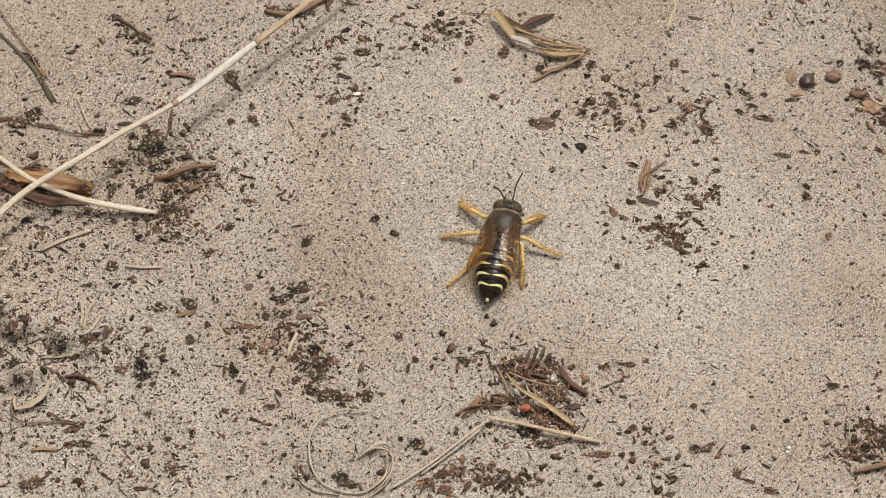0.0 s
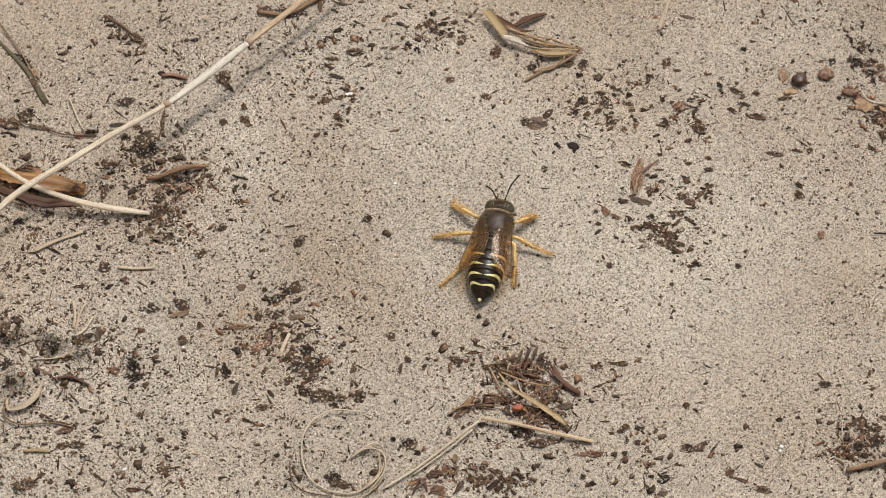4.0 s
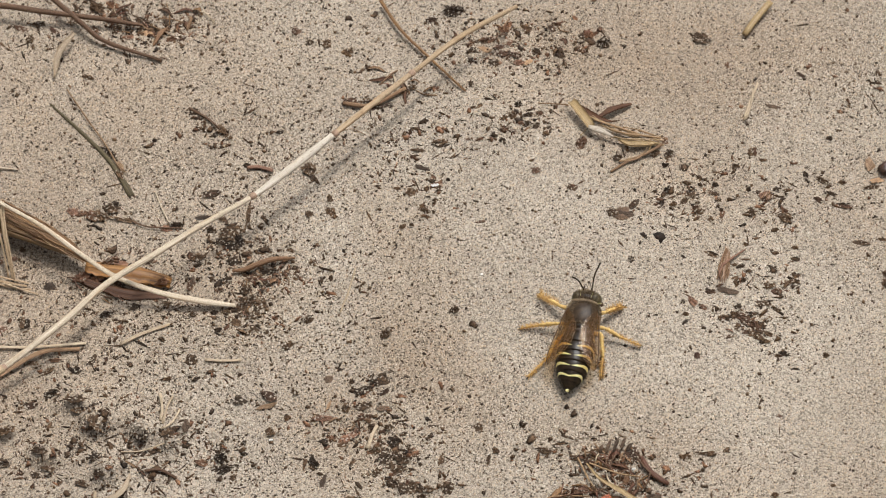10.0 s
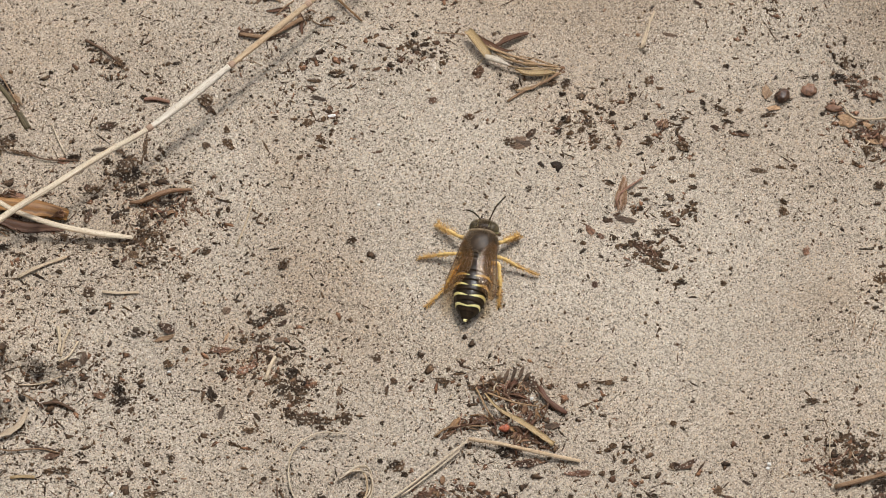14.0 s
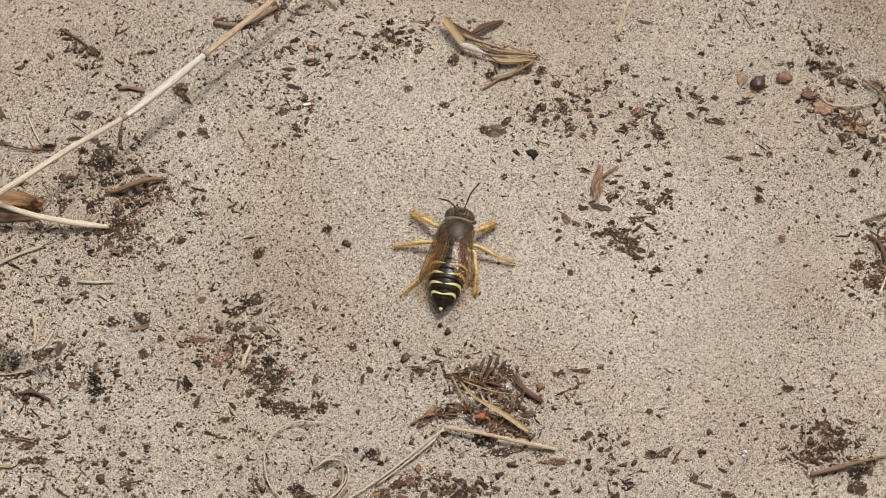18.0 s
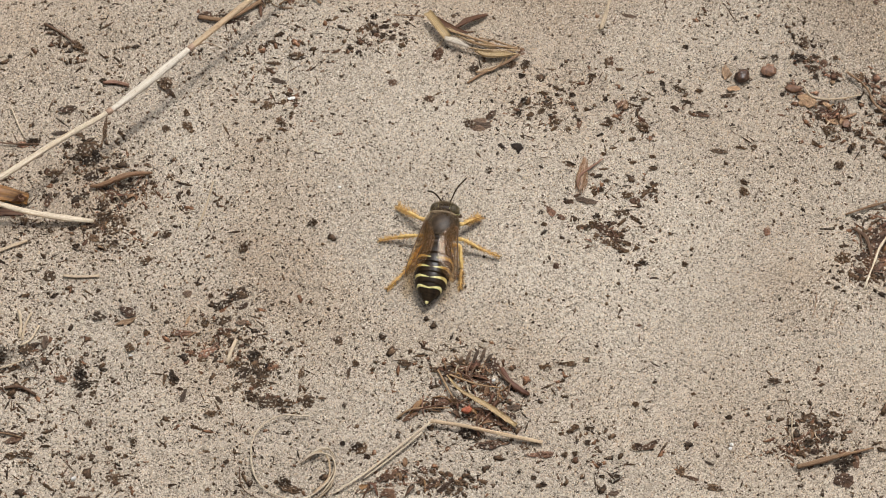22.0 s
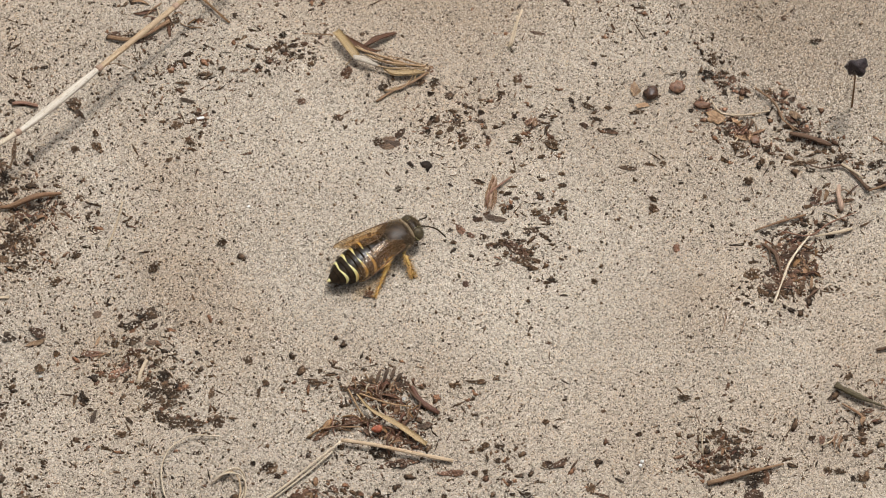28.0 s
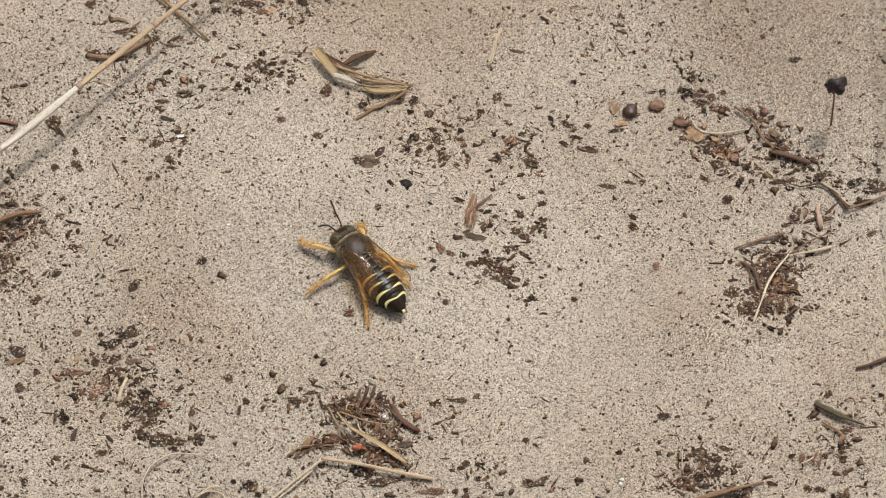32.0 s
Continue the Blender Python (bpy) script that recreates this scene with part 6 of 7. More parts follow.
loose_twig("brown_twig", [(-27.1, 42.1, 0.6), (-22.8, 41.5, 0.6), (-17.6, 44.5, 0.7)], 0.35, FIBRE, "short brown twig on the sand", 0.8)
loose_twig("dark_twig", [(-72.2, 43.2, 0), (-67.0, 37.5, 0.1), (-62.5, 32.2, 0.15), (-59.3, 26.2, 0)], lambda t: 0.18 + 0.36 * t, MOSSY, "half-buried dark twig in the sand", 0.6)
loose_twig("dry_straw", [(38.8, 60.1, 1.5), (36.5, 57.2, 1.2), (34.7, 54.6, 0.8)], 0.55, LEAF, "short thick tan straw on the sand", 0.7)
loose_twig("plant_thread", [(36.5, 45.6, 0.5), (35.4, 42.7, 0.5), (34.2, 38.9, 0.4)], 0.2, OLD_STRAW, "thin pale straw lying on sand", 0.8)


loose_twig("dark_twig", [(-50.7, 41.2, 0.3), (-47.6, 38.6, 0.4), (-45.0, 36.4, 0.2)], lambda t: 0.26 - 0.12 * t, TWIG, "thin dark twig lying on the sand", 0.7)


def husk_spray():
    """A torn grass sheath: a tan blade, a white joint, a pod and a spray of dry strands."""
    base = (15.2, 33.7, 0)
    o = np.array(lift(base))
    root = holder("grass_sheath", o, "torn tan grass sheath with a pale joint", "grass sheath")
    def loc(pts):
        return smooth_line(np.array([lift(p) for p in pts]) - o, 0.5)
    part("leaf_blade", blade(loc([(7.8, 40.4, 2.2), (8.5, 39.3, 2.1), (9.6, 37.4, 1.9), (10.8, 35.5, 1.5)]), lambda t: 1.25 + 0.15 * math.sin(3 * t), 0.12, 0.45, 1, 0.0, 0.08), LEAF, root)
    part("joint", tube(loc([(10.3, 35.4, 1.6), (11.5, 35.1, 1.6), (12.6, 34.7, 1.5), (14.2, 34.0, 1.3)]), lambda t: 0.52 * math.sin(math.pi * (0.25 + 0.7 * t)), 10, 0.6), BLEACHED, root, "pale papery joint")
    part("pod", blade(loc([(14.9, 33.8, 1.0), (16.4, 32.9, 1.1), (18.5, 33.0, 1.0), (21.1, 33.7, 0.7)]), lambda t: 1.1 * math.sin(math.pi * (0.08 + 0.86 * t)), 0.3, 0.6, 2, 0.2, 0.15), LEAF, root, "tan split pod")
    strands = [
        [(10.4, 37.6, 1.6), (12.7, 36.6, 1.5), (16.2, 35.3, 1.3), (20.9, 34.2, 0.9)],
        [(11.2, 37.1, 1.5), (15.0, 35.7, 1.5), (18.0, 34.9, 1.3), (21.2, 33.9, 0.8)],
        [(13.8, 34.1, 1.2), (16.4, 33.7, 1.2), (19.1, 34.0, 1.0), (21.2, 33.7, 0.7)],
        [(15.6, 35.9, 1.5), (18.0, 35.5, 1.6), (20.0, 34.8, 1.4), (21.1, 34.4, 0.9)],
        [(12.6, 34.8, 1.4), (15.0, 33.8, 1.3), (17.9, 34.0, 1.1), (21.8, 34.4, 0.8)],
        [(11.0, 38.1, 1.3), (13.3, 36.2, 1.2), (16.8, 34.5, 1.0), (21.8, 33.4, 0.7)],
        [(13.8, 35.2, 1.6), (16.2, 34.5, 1.6), (19.1, 34.5, 1.4), (21.4, 34.6, 1.0)],
        [(12.1, 36.5, 1.1), (14.7, 35.2, 1.0), (17.7, 34.6, 0.9), (20.9, 33.3, 0.6)],
        [(18.0, 35.8, 1.2), (19.7, 35.2, 1.2), (21.5, 34.9, 0.9), (22.4, 34.7, 0.5)],
        [(16.2, 33.9, 0.9), (18.5, 33.7, 1.1), (20.6, 34.5, 1.1), (21.7, 35.6, 0.9)],
        [(10.0, 35.4, 1.0), (9.5, 34.8, 0.8), (9.1, 34.5, 0.5)],
        [(19.6, 33.7, 1.0), (18.9, 31.8, 0.9), (17.5, 30.4, 0.7), (14.9, 30.1, 0.4)],
        [(20.0, 33.6, 0.8), (19.2, 31.6, 0.7), (17.8, 30.9, 0.5), (16.0, 30.4, 0.4)],
    ]
    for i, pts in enumerate(strands):
        part("strand", tube(loc(pts), lambda t, i=i: 0.13 + 0.07 * math.sin(3 * t + i), 6, 0.7, 0.12, i), (LEAF, TAN_FIBRE, OLD_LEAF, TAN_FIBRE, TAN_STRAW)[i % 5], root)
    part("dark_blade", blade(loc([(11.8, 38.0, 0.9), (13.1, 38.9, 1.3), (14.6, 40.1, 1.2), (17.1, 41.7, 0.6)]), lambda t: 1.05 * math.sin(math.pi * (0.12 + 0.78 * t)), 0.2, 0.4, 3, 0.2, 0.2), RUST_BARK, root, "dark brown curled blade")
    part("dark_blade", blade(loc([(9.1, 40.8, 0.7), (10.4, 39.1, 0.9), (12.1, 37.8, 1.0), (13.9, 37.5, 0.7)]), lambda t: 0.9 * math.sin(math.pi * (0.12 + 0.78 * t)), 0.2, 0.3, 5, -0.2, 0.2), RUST_BARK, root, "dark brown curled blade")
    part("spur", tube(loc([(21.5, 33.5, 0.8), (19.3, 31.6, 0.8), (16.3, 30.1, 0.5), (13.6, 28.2, 0.3)]), lambda t: 0.26 - 0.06 * t, 7, 0.7, 0.15), FIBRE, root, "brown spur")
    part("thread", tube(loc([(2.7, 41.2, 0.4), (4.8, 41.1, 0.5), (7.3, 40.9, 0.6)]), 0.1, 6), FIBRE, root, "thin brown thread")


husk_spray()


def fibre_heap(cx, cy, rx, ry, count, seed, longest=4.2):
    """Loose thin fibres that lie over one another round a place."""
    rng = np.random.RandomState(seed)
    for i in range(count):
        a, r = rng.uniform(0, 2 * math.pi), rng.uniform(0, 1) ** 0.7
        x, y = cx + rx * r * math.cos(a), cy + ry * r * math.sin(a)
        t, ln = rng.uniform(0, math.pi), rng.uniform(1.0, longest)
        dx, dy, bow = ln / 2 * math.cos(t), ln / 2 * math.sin(t), rng.uniform(-0.5, 0.5)
        pts = [(x - dx, y - dy, 0.12), (x + bow, y + bow, rng.uniform(0.15, 0.9)), (x + dx, y + dy, 0.12)]
        if i % 2:
            w = rng.uniform(0.22, 0.75)
            thing("husk_shred", blade(smooth_line([lift(p) for p in pts], 0.5), lambda t: w * math.sin(math.pi * (0.12 + 0.78 * t)), 0.1, 0.4, i, rng.uniform(-0.5, 0.5), 0.35),
                  (RUST_BARK, FIBRE, DARK_RED, RED_TWIG, RUST_BARK, TWIG, SHEATH)[i // 2 % 7], "ragged brown husk shred in the litter", "husk shred", group="shreds of the litter")
        else:
            stalk("plant_fibre", pts, rng.uniform(0.05, 0.14), (FIBRE, ROOT, SHEATH, OLD_STRAW, FIBRE)[i // 2 % 5], "thin brown fibre in the litter", "plant fibre", 0.7, i, 6, "fibres of the litter", 0.15)


for i, (x, y, rx, ry, n, ln) in enumerate((
        (76.2, -2.2, 3.2, 6.5, 30, 3.2), (68.6, 22.0, 3.5, 1.8, 12, 2.4), (83.0, 9.1, 3, 3, 7, 3.0), (-26.4, -14.5, 5, 3, 4, 1.6), (-38.3, 11.0, 6, 3, 8, 1.6),
        (-42.0, 4.4, 4, 3, 5, 1.6), (61.3, -34.0, 4, 2, 8, 1.8), (66.6, -36.1, 4, 1.5, 3, 2.0), (34.0, 0.6, 4, 2, 3, 1.4), (-58.0, 58.3, 10, 3.5, 20, 4.5),
        (2.5, 55.4, 12, 4, 12, 3.0), (-18.5, 46.8, 6, 4, 12, 4.0), (1.3, -39.9, 5, 3, 14, 3.4), (84.8, -25.9, 3, 4, 6, 2.0), (-62.6, 10.3, 8, 3, 18, 3.0), (-54.8, -22.1, 5, 2, 4, 2.0))):
    fibre_heap(x, y, rx, ry, n, 200 + i, ln)


def litter_nest():
    """The knot of pine litter in front of the wasp, straw by straw."""
    for i, (pts, w) in enumerate((([(9.3, -24.0, 1.4), (11.3, -26.6, 1.5), (15.3, -29.1, 1.2), (19.3, -32.1, 0.7)], 1.05),)):
        thing("grass_leaf", blade(smooth_line([lift(p) for p in pts]), lambda t: 0.78 * w * (0.25 + 0.75 * min(1.0, 1.5 * t)), 0.12, 0.45, i, 0.0, 0.25), LEAF, "tan folded grass blade lying on the litter", "blade")
    stalk("dry_straw", [(6.8, -31.0, 1.2), (12.1, -32.2, 1.2), (17.9, -33.7, 1.0), (23.1, -34.8, 0.6)], 0.31, TAN_STRAW, "straight weathered straw lying on litter", "straw", 0.7, 4)
    stalk("dry_straw", [(6.7, -31.2, 1.1), (2.6, -34.4, 0.8), (-2.4, -38.4, 0.6), (-7.8, -42.0, 0.4)], lambda t: 0.2 - 0.04 * t, STRAW, "long pale straw lying on sand", "straw", 0.7, 5)
    stalk("dry_straw", [(5.5, -32.6, 0.8), (1.3, -36.2, 0.6), (-3.2, -39.6, 0.5)], 0.15, STRAW, "thin pale straw lying on sand", "straw", 0.8, 6)
    for i, (x0, y0, x1, y1) in enumerate(((11.8, -20.8, 11.2, -21.9), (13.0, -19.9, 12.2, -21.9), (14.1, -19.7, 13.3, -21.8), (15.2, -19.5, 14.4, -21.5), (16.2, -20.6, 15.2, -21.7))):
        thing("leaflet", blade(smooth_line([lift(p) for p in ((x0, y0, 0.9), ((x0 + x1) / 2, (y0 + y1) / 2, 1.0), (x1, y1, 0.4))], 0.3),
              lambda t: 0.55 * math.sin(math.pi * (0.05 + 0.85 * t)), 0.15, 0.3, i), GREY, "small dark grey leaflet of a fan", "leaflet", group="fan of dark leaflets")
    for i, pts in enumerate(([(10.1, -21.8, 0.6), (11.8, -23.8, 0.9), (13.7, -24.7, 0.6)], [(9.7, -23.5, 0.5), (13.8, -25.5, 1.1), (17.2, -25.8, 0.5)], [(16.8, -23.1, 0.9), (18.4, -25.1, 0.9), (21.5, -27.0, 0.5)],
                             [(3.8, -28.9, 0.5), (7.2, -28.5, 0.9), (10.9, -27.9, 0.6)], [(1.8, -30.0, 0.4), (4.2, -28.7, 0.7), (9.7, -28.8, 0.7)], [(13.9, -21.8, 0.5), (12.8, -24.0, 0.9), (13.0, -26.3, 0.5)],
                             [(13.8, -33.6, 0.7), (13.5, -31.5, 1.1), (14.3, -29.2, 0.6)], [(8.0, -22.6, 0.5), (9.7, -26.4, 0.8), (10.5, -27.5, 0.4)], [(18.8, -24.8, 0.8), (18.0, -27.4, 0.8), (16.7, -28.3, 0.5)])):
        stalk("brown_twig", pts, lambda t: 0.17 - 0.07 * t, (RUST_BARK, TAN_FIBRE, TWIG)[i % 3], "short brown twig in the litter heap", "twig", 0.8, i, group="twigs of the litter heap")
    fibre_heap(12.6, -22.6, 4.6, 1.6, 22, 31, 2.8)
    fibre_heap(7.2, -27.8, 5.0, 1.0, 14, 34, 3.4)
    fibre_heap(15.2, -26.0, 4.0, 1.8, 16, 32, 2.8)
    fibre_heap(14.2, -30.0, 4.0, 1.8, 16, 33, 3.0)
    v, f, u = lump((0.8, 0.66, 0.6), 44, ICO3, 0.2, 0.0, 1)
    thing("berry", ([(x + 12.1, y - 29.5, z + float(ground(12.1, -29.5)) + 1.2) for x, y, z in v], f, None), BERRY, "shrivelled orange-red berry lying in the litter", "berry")
    chips([("g", 19.0, -28.8, 2.2, 1.4, 0), ("d", 12.6, -33.0, 3.2, 1.6, -10), ("b", 14.8, -34.6, 3.8, 1.3, 8), ("d", 12.0, -32.6, 2.4, 1.9, 20), ("d", 13.3, -33.4, 1.9, 1.3, -20), ("r", 14.7, -30.3, 2.6, 1.4, -20), ("b", 16.7, -31.0, 2.8, 1.3, -30),
           ("b", 9.7, -23.4, 2, 1.2, -30), ("d", 15.5, -22.9, 1.8, 1.4, 0), ("r", 22.1, -36.6, 3, 0.8, -5), ("d", 26.2, -36.6, 1.2, 0.8, 0), ("b", 7.1, -40.6, 3.4, 1, 35), ("b", 0.9, -39.0, 3, 1.6, 0)])


litter_nest()
stalk("red_twig", [(17.4, -22.7, 0.6), (18.2, -24.4, 0.6), (19.5, -25.8, 0.6), (21.3, -27.0, 0.6)], lambda t: 0.32 + 0.14 * math.sin(3.1 * t), DARK_RED, "short thick red-brown twig beside the litter", "twig", 0.85, 17, 9, wobble=0.12)

def plume(foot, tip, count, seed):
    """A ragged plume of pinkish husk fibres, joined at its tip."""
    rng = np.random.RandomState(seed)
    a, b = np.array(lift(foot)), np.array(lift(tip))
    root = holder("husk_plume", a, "ragged pinkish plume of dry husk lying on sand", "husk plume")
    side = np.cross(b - a, (0, 0, 1.0))
    side /= np.linalg.norm(side)
    for i in range(count):
        k = rng.uniform(-1, 1)
        t0 = rng.uniform(0, 0.35)
        pts = [a + (b - a) * t + side * (k * (0.75 * (1 - t) ** 0.6 + 0.1) + rng.uniform(-0.25, 0.25)) + (0, 0, rng.uniform(0.1, 0.6)) for t in np.linspace(t0, rng.uniform(0.6, 1.0), 4)]
        part("barb", blade(smooth_line(np.array(pts) - a, 0.5), lambda t: 0.17 * math.sin(math.pi * (0.1 + 0.8 * t)), 0.05, 0.3, i, rng.uniform(-0.4, 0.4), 0.4), (HUSK, RED_TWIG, RED_TWIG, FIBRE)[i % 4], root)


plume((29.9, 7.7, 0.2), (31.1, 14.9, 0.3), 44, 5)
plume((36.9, 23.7, 0.2), (37.5, 25.8, 0.4), 10, 6)
plume((79.3, -33.4, 0.2), (80.5, -30.3, 0.4), 12, 7)

# curled threads of dry grass
def curl(pts, r, label, mat=OLD_STRAW):
    stalk("curled_thread", pts, r, mat, label, "thread", 0.8, len(label), 6, "curled threads")


curl([(-11.0, -29.5, 0.6), (-15.3, -29.5, 1.0), (-18.6, -31.9, 1.2), (-19.7, -35.5, 1.0), (-18.9, -39.5, 0.7), (-16.1, -41.9, 0.5), (-11.9, -42.5, 0.5), (-8.6, -40.3, 0.7), (-7.5, -37.6, 0.9), (-8.0, -35.3, 1.0), (-9.3, -34.8, 0.8), (-12.0, -36.3, 0.5)],
     0.13, "thin pale grass thread curled in a loop", STRAW)
curl([(-11.8, -36.6, 0.6), (-9.5, -35.5, 1.1), (-8.3, -36.9, 1.2), (-8.4, -39.7, 0.8), (-10.7, -41.8, 0.5)], 0.15, "doubled tan grass thread curled in a hook", TAN_STRAW)
curl([(-12.6, -37.1, 0.5), (-10.3, -35.9, 1.3), (-7.8, -36.5, 1.4), (-7.5, -39.2, 1.0), (-9.6, -42.1, 0.4)], 0.13, "pale grass thread curled in a hook", STRAW)
curl([(-11.3, -36.0, 0.5), (-9.0, -35.1, 1.0), (-7.6, -35.9, 1.1), (-8.0, -40.7, 0.6), (-11.9, -44.0, 0.3)], 0.14, "tan grass thread curled in a hook", DIM_LEAF)
curl([(-21.4, -37.4, 0.3), (-21.1, -40.3, 0.3), (-18.9, -42.2, 0.3), (-15.2, -42.9, 0.3)], 0.09, "dark thread curled along the sand", TWIG)
curl([(-63.8, -27.4, 0.5), (-63.5, -29.5, 0.7), (-61.6, -30.7, 0.6), (-59.1, -30.5, 0.4)], 0.15, "brown root thread bent in a hook", FIBRE)
curl([(-59.1, -30.5, 0.5), (-56.2, -30.3, 0.4), (-53.3, -31.0, 0.3)], 0.12, "brown root thread on the sand", FIBRE)
thing("grass_leaf", blade(smooth_line([lift(p) for p in [(-58.2, -23.4, 0.5), (-59.0, -26.0, 0.9), (-60.8, -27.8, 1.0), (-63.0, -28.3, 0.9), (-63.3, -26.2, 0.6)]]), lambda t: 0.95 * math.sin(math.pi * (0.08 + 0.8 * t)), 0.1, 0.3, 4, 0.0, 0.25), DIM_LEAF, "wide pale tan blade bent on the sand", "blade")
curl([(-56.0, -22.7, 0.4), (-53.9, -22.4, 0.7), (-51.4, -23.5, 0.3)], 0.25, "short dark thread on the sand", TWIG)

# bud on its stalk
def stalked_bud():
    foot = (85.6, 24.2, 0)
    o = np.array(lift(foot))
    root = holder("stalked_bud", o, "dry black seed bud standing on a thin stalk", "seed bud")
    part("stalk", tube(smooth_line([(0, 0, -0.5), (0.1, 0.3, 4.5), (0.1, 0.4, 9.0)], 0.5), lambda t: 0.17 - 0.05 * t, 7), SHEATH, root, "thin brown stalk")
    v, f, u = lump((1.55, 1.5, 1.5), 91, ICO3, 0.45)
    part("bud", ([(x + 0.15, y + 0.4, z + 10.4) for x, y, z in v], f, None), BUD, root, "shrivelled black bud")
    for i in range(4):
        v, f, u = lump((0.85, 0.75, 1.25), 95 + i, ICO2, 0.4)
        a = i * 1.6 + 0.4
        part("sepal", ([(x + 0.15 + 0.75 * math.cos(a), y + 0.4 + 0.75 * math.sin(a), z + 10.0) for x, y, z in v], f, None), BUD, root)


stalked_bud()

def edge_litter(pts, r, mt, lb):
    stalk(("rootlet" if "rootlet" in lb else "straw" if "straw" in lb else "root" if "root " in lb else "bark_strip" if "strip lying" in lb else "grass_hair" if "hair" in lb else "twig"),
          pts, (lambda t, r=r: 0.72 * (r(t) if callable(r) else r) * (0.4 + 0.6 * math.sin(math.pi * (0.1 + 0.8 * t)) ** 0.5)), mt, lb, "rootlet" if "rootlet" in lb else "straw" if "straw" in lb else "twig", 0.85, len(lb), group="dry litter at the edge", wobble=0.28)


edge_litter([(71.3, 28.5, 0.8), (74.1, 25.7, 0.9), (75.2, 22.9, 0.8), (77.3, 21.3, 0.5)], lambda t: 0.3 - 0.1 * t, FIBRE, "red-brown twig lying on sand")
edge_litter([(76.1, 20.7, 0.7), (78.9, 19.6, 0.9), (82.2, 18.1, 0.6)], 0.5, TWIG, "dark brown twig lying on sand")
edge_litter([(77.8, 15.9, 0.5), (80.3, 14.5, 0.6), (83.7, 14.7, 0.6), (85.7, 12.7, 0.6), (87.3, 10.5, 0.8)], lambda t: 0.18 + 0.55 * t ** 3, TWIG, "dark forked twig lying on sand")
edge_litter([(87.3, 10.3, 0.8), (89.9, 11.1, 0.8), (94.2, 12.5, 0.6)], lambda t: 0.3 - 0.1 * t, FIBRE, "brown twig lying on sand")
edge_litter([(83.5, 14.9, 0.7), (85.6, 13.2, 0.9), (86.6, 12.4, 0.7)], 0.3, OLD_STRAW, "short grey straw lying on sand")
edge_litter([(64.5, 27.5, 0.6), (65.9, 25.0, 0.7), (69.3, 24.4, 0.7), (73.2, 24.8, 0.5)], 0.22, OLD_STRAW, "thin curved straw lying on sand")
edge_litter([(78.3, 3.5, 0.8), (74.9, -1.9, 1.6), (73.4, -5.7, 1.4), (71.7, -9.8, 0.4)], 0.24, STRAW, "thin pale rootlet arched over bark")
edge_litter([(85.2, 7.0, 0.5), (81.0, 5.0, 0.9), (77.8, 2.9, 1.0), (73.3, 4.4, 0.5)], 0.17, ROOT, "thin pink rootlet arched over bark")
edge_litter([(69.9, 4.6, 0.4), (73.8, 5.8, 0.6), (77.7, 6.9, 0.5)], 0.25, FIBRE, "brown rootlet lying on sand")
edge_litter([(70.6, 2.2, 0.4), (71.7, 0.6, 0.6), (71.8, -2.2, 0.4)], 0.2, TWIG, "dark rootlet lying on sand")
edge_litter([(86.7, -16.8, 0.5), (88.8, -16.3, 0.7), (91.9, -15.0, 0.5)], 0.45, TWIG, "dark twig lying on sand")
edge_litter([(60.4, -38.1, 0.5), (63.5, -37.4, 0.7), (67.0, -36.5, 0.8), (71.8, -35.3, 0.5)], lambda t: 0.62 - 0.3 * t, FIBRE, "brown root lying on sand")
edge_litter([(80.3, -22.7, 0.7), (82.1, -24.1, 1.0), (84.3, -25.4, 1.0), (87.2, -26.5, 0.5)], lambda t: 1.0 - 0.75 * t, MOSSY, "mossy olive-brown twig lying on sand")
edge_litter([(85.5, -24.2, 1.8), (85.6, -25.4, 1.2), (85.7, -26.5, 0.4)], 0.16, STRAW, "short pale straw leaning on the mossy twig")
edge_litter([(81.0, -25.8, 0.5), (82.5, -26.9, 0.7), (83.6, -27.8, 0.6), (84.2, -28.7, 0.4)], 0.24, RED_TWIG, "forked red-brown twig lying on sand")
edge_litter([(77.4, -32.5, 0.4), (78.3, -32.4, 0.6), (79.3, -31.6, 0.4)], 0.18, OLD_STRAW, "short curled straw lying on sand")
edge_litter([(60.1, -30.1, 0.9), (59.9, -31.9, 0.8), (60.0, -33.6, 0.4)], 0.16, OLD_STRAW, "thin straw standing in dark litter")
edge_litter([(70.9, 1.8, 0.5), (72.5, -0.1, 0.8), (73.0, -2.8, 0.9), (73.2, -4.7, 0.5)], lambda t: 0.45 - 0.15 * t, TWIG, "dark bent twig over bark")
edge_litter([(78.7, 2.8, 0.9), (80.5, 3.1, 1.0), (82.6, 3.6, 0.9), (84.5, 4.3, 0.5)], lambda t: 0.2 + 0.2 * t, OLD_STRAW, "pale twig lying over bark")
edge_litter([(83.0, 11.6, 0.5), (82.7, 10.0, 0.8), (83.0, 8.6, 0.8), (83.1, 7.3, 0.4)], 0.6, HUSK, "rolled pinkish strip lying on sand")
edge_litter([(64.6, -10.5, 0.3), (64.3, -12.8, 0.5), (63.7, -14.6, 0.3)], 0.09, RED_TWIG, "fine brown grass hair on the sand")
edge_litter([(67.5, -11.9, 0.3), (66.8, -13.8, 0.5), (66.1, -15.4, 0.3)], 0.09, RED_TWIG, "fine brown grass hair on the sand")
edge_litter([(33.7, 14.6, 0.5), (30.1, 10.9, 0.9), (29.7, 8.9, 0.5)], 0.25, ROOT, "red-brown rootlet lying on sand")
edge_litter([(35.7, 44.3, 1.0), (35.4, 41.8, 0.8), (34.5, 38.9, 0.4)], 0.2, OLD_STRAW, "thin pale straw lying on sand")


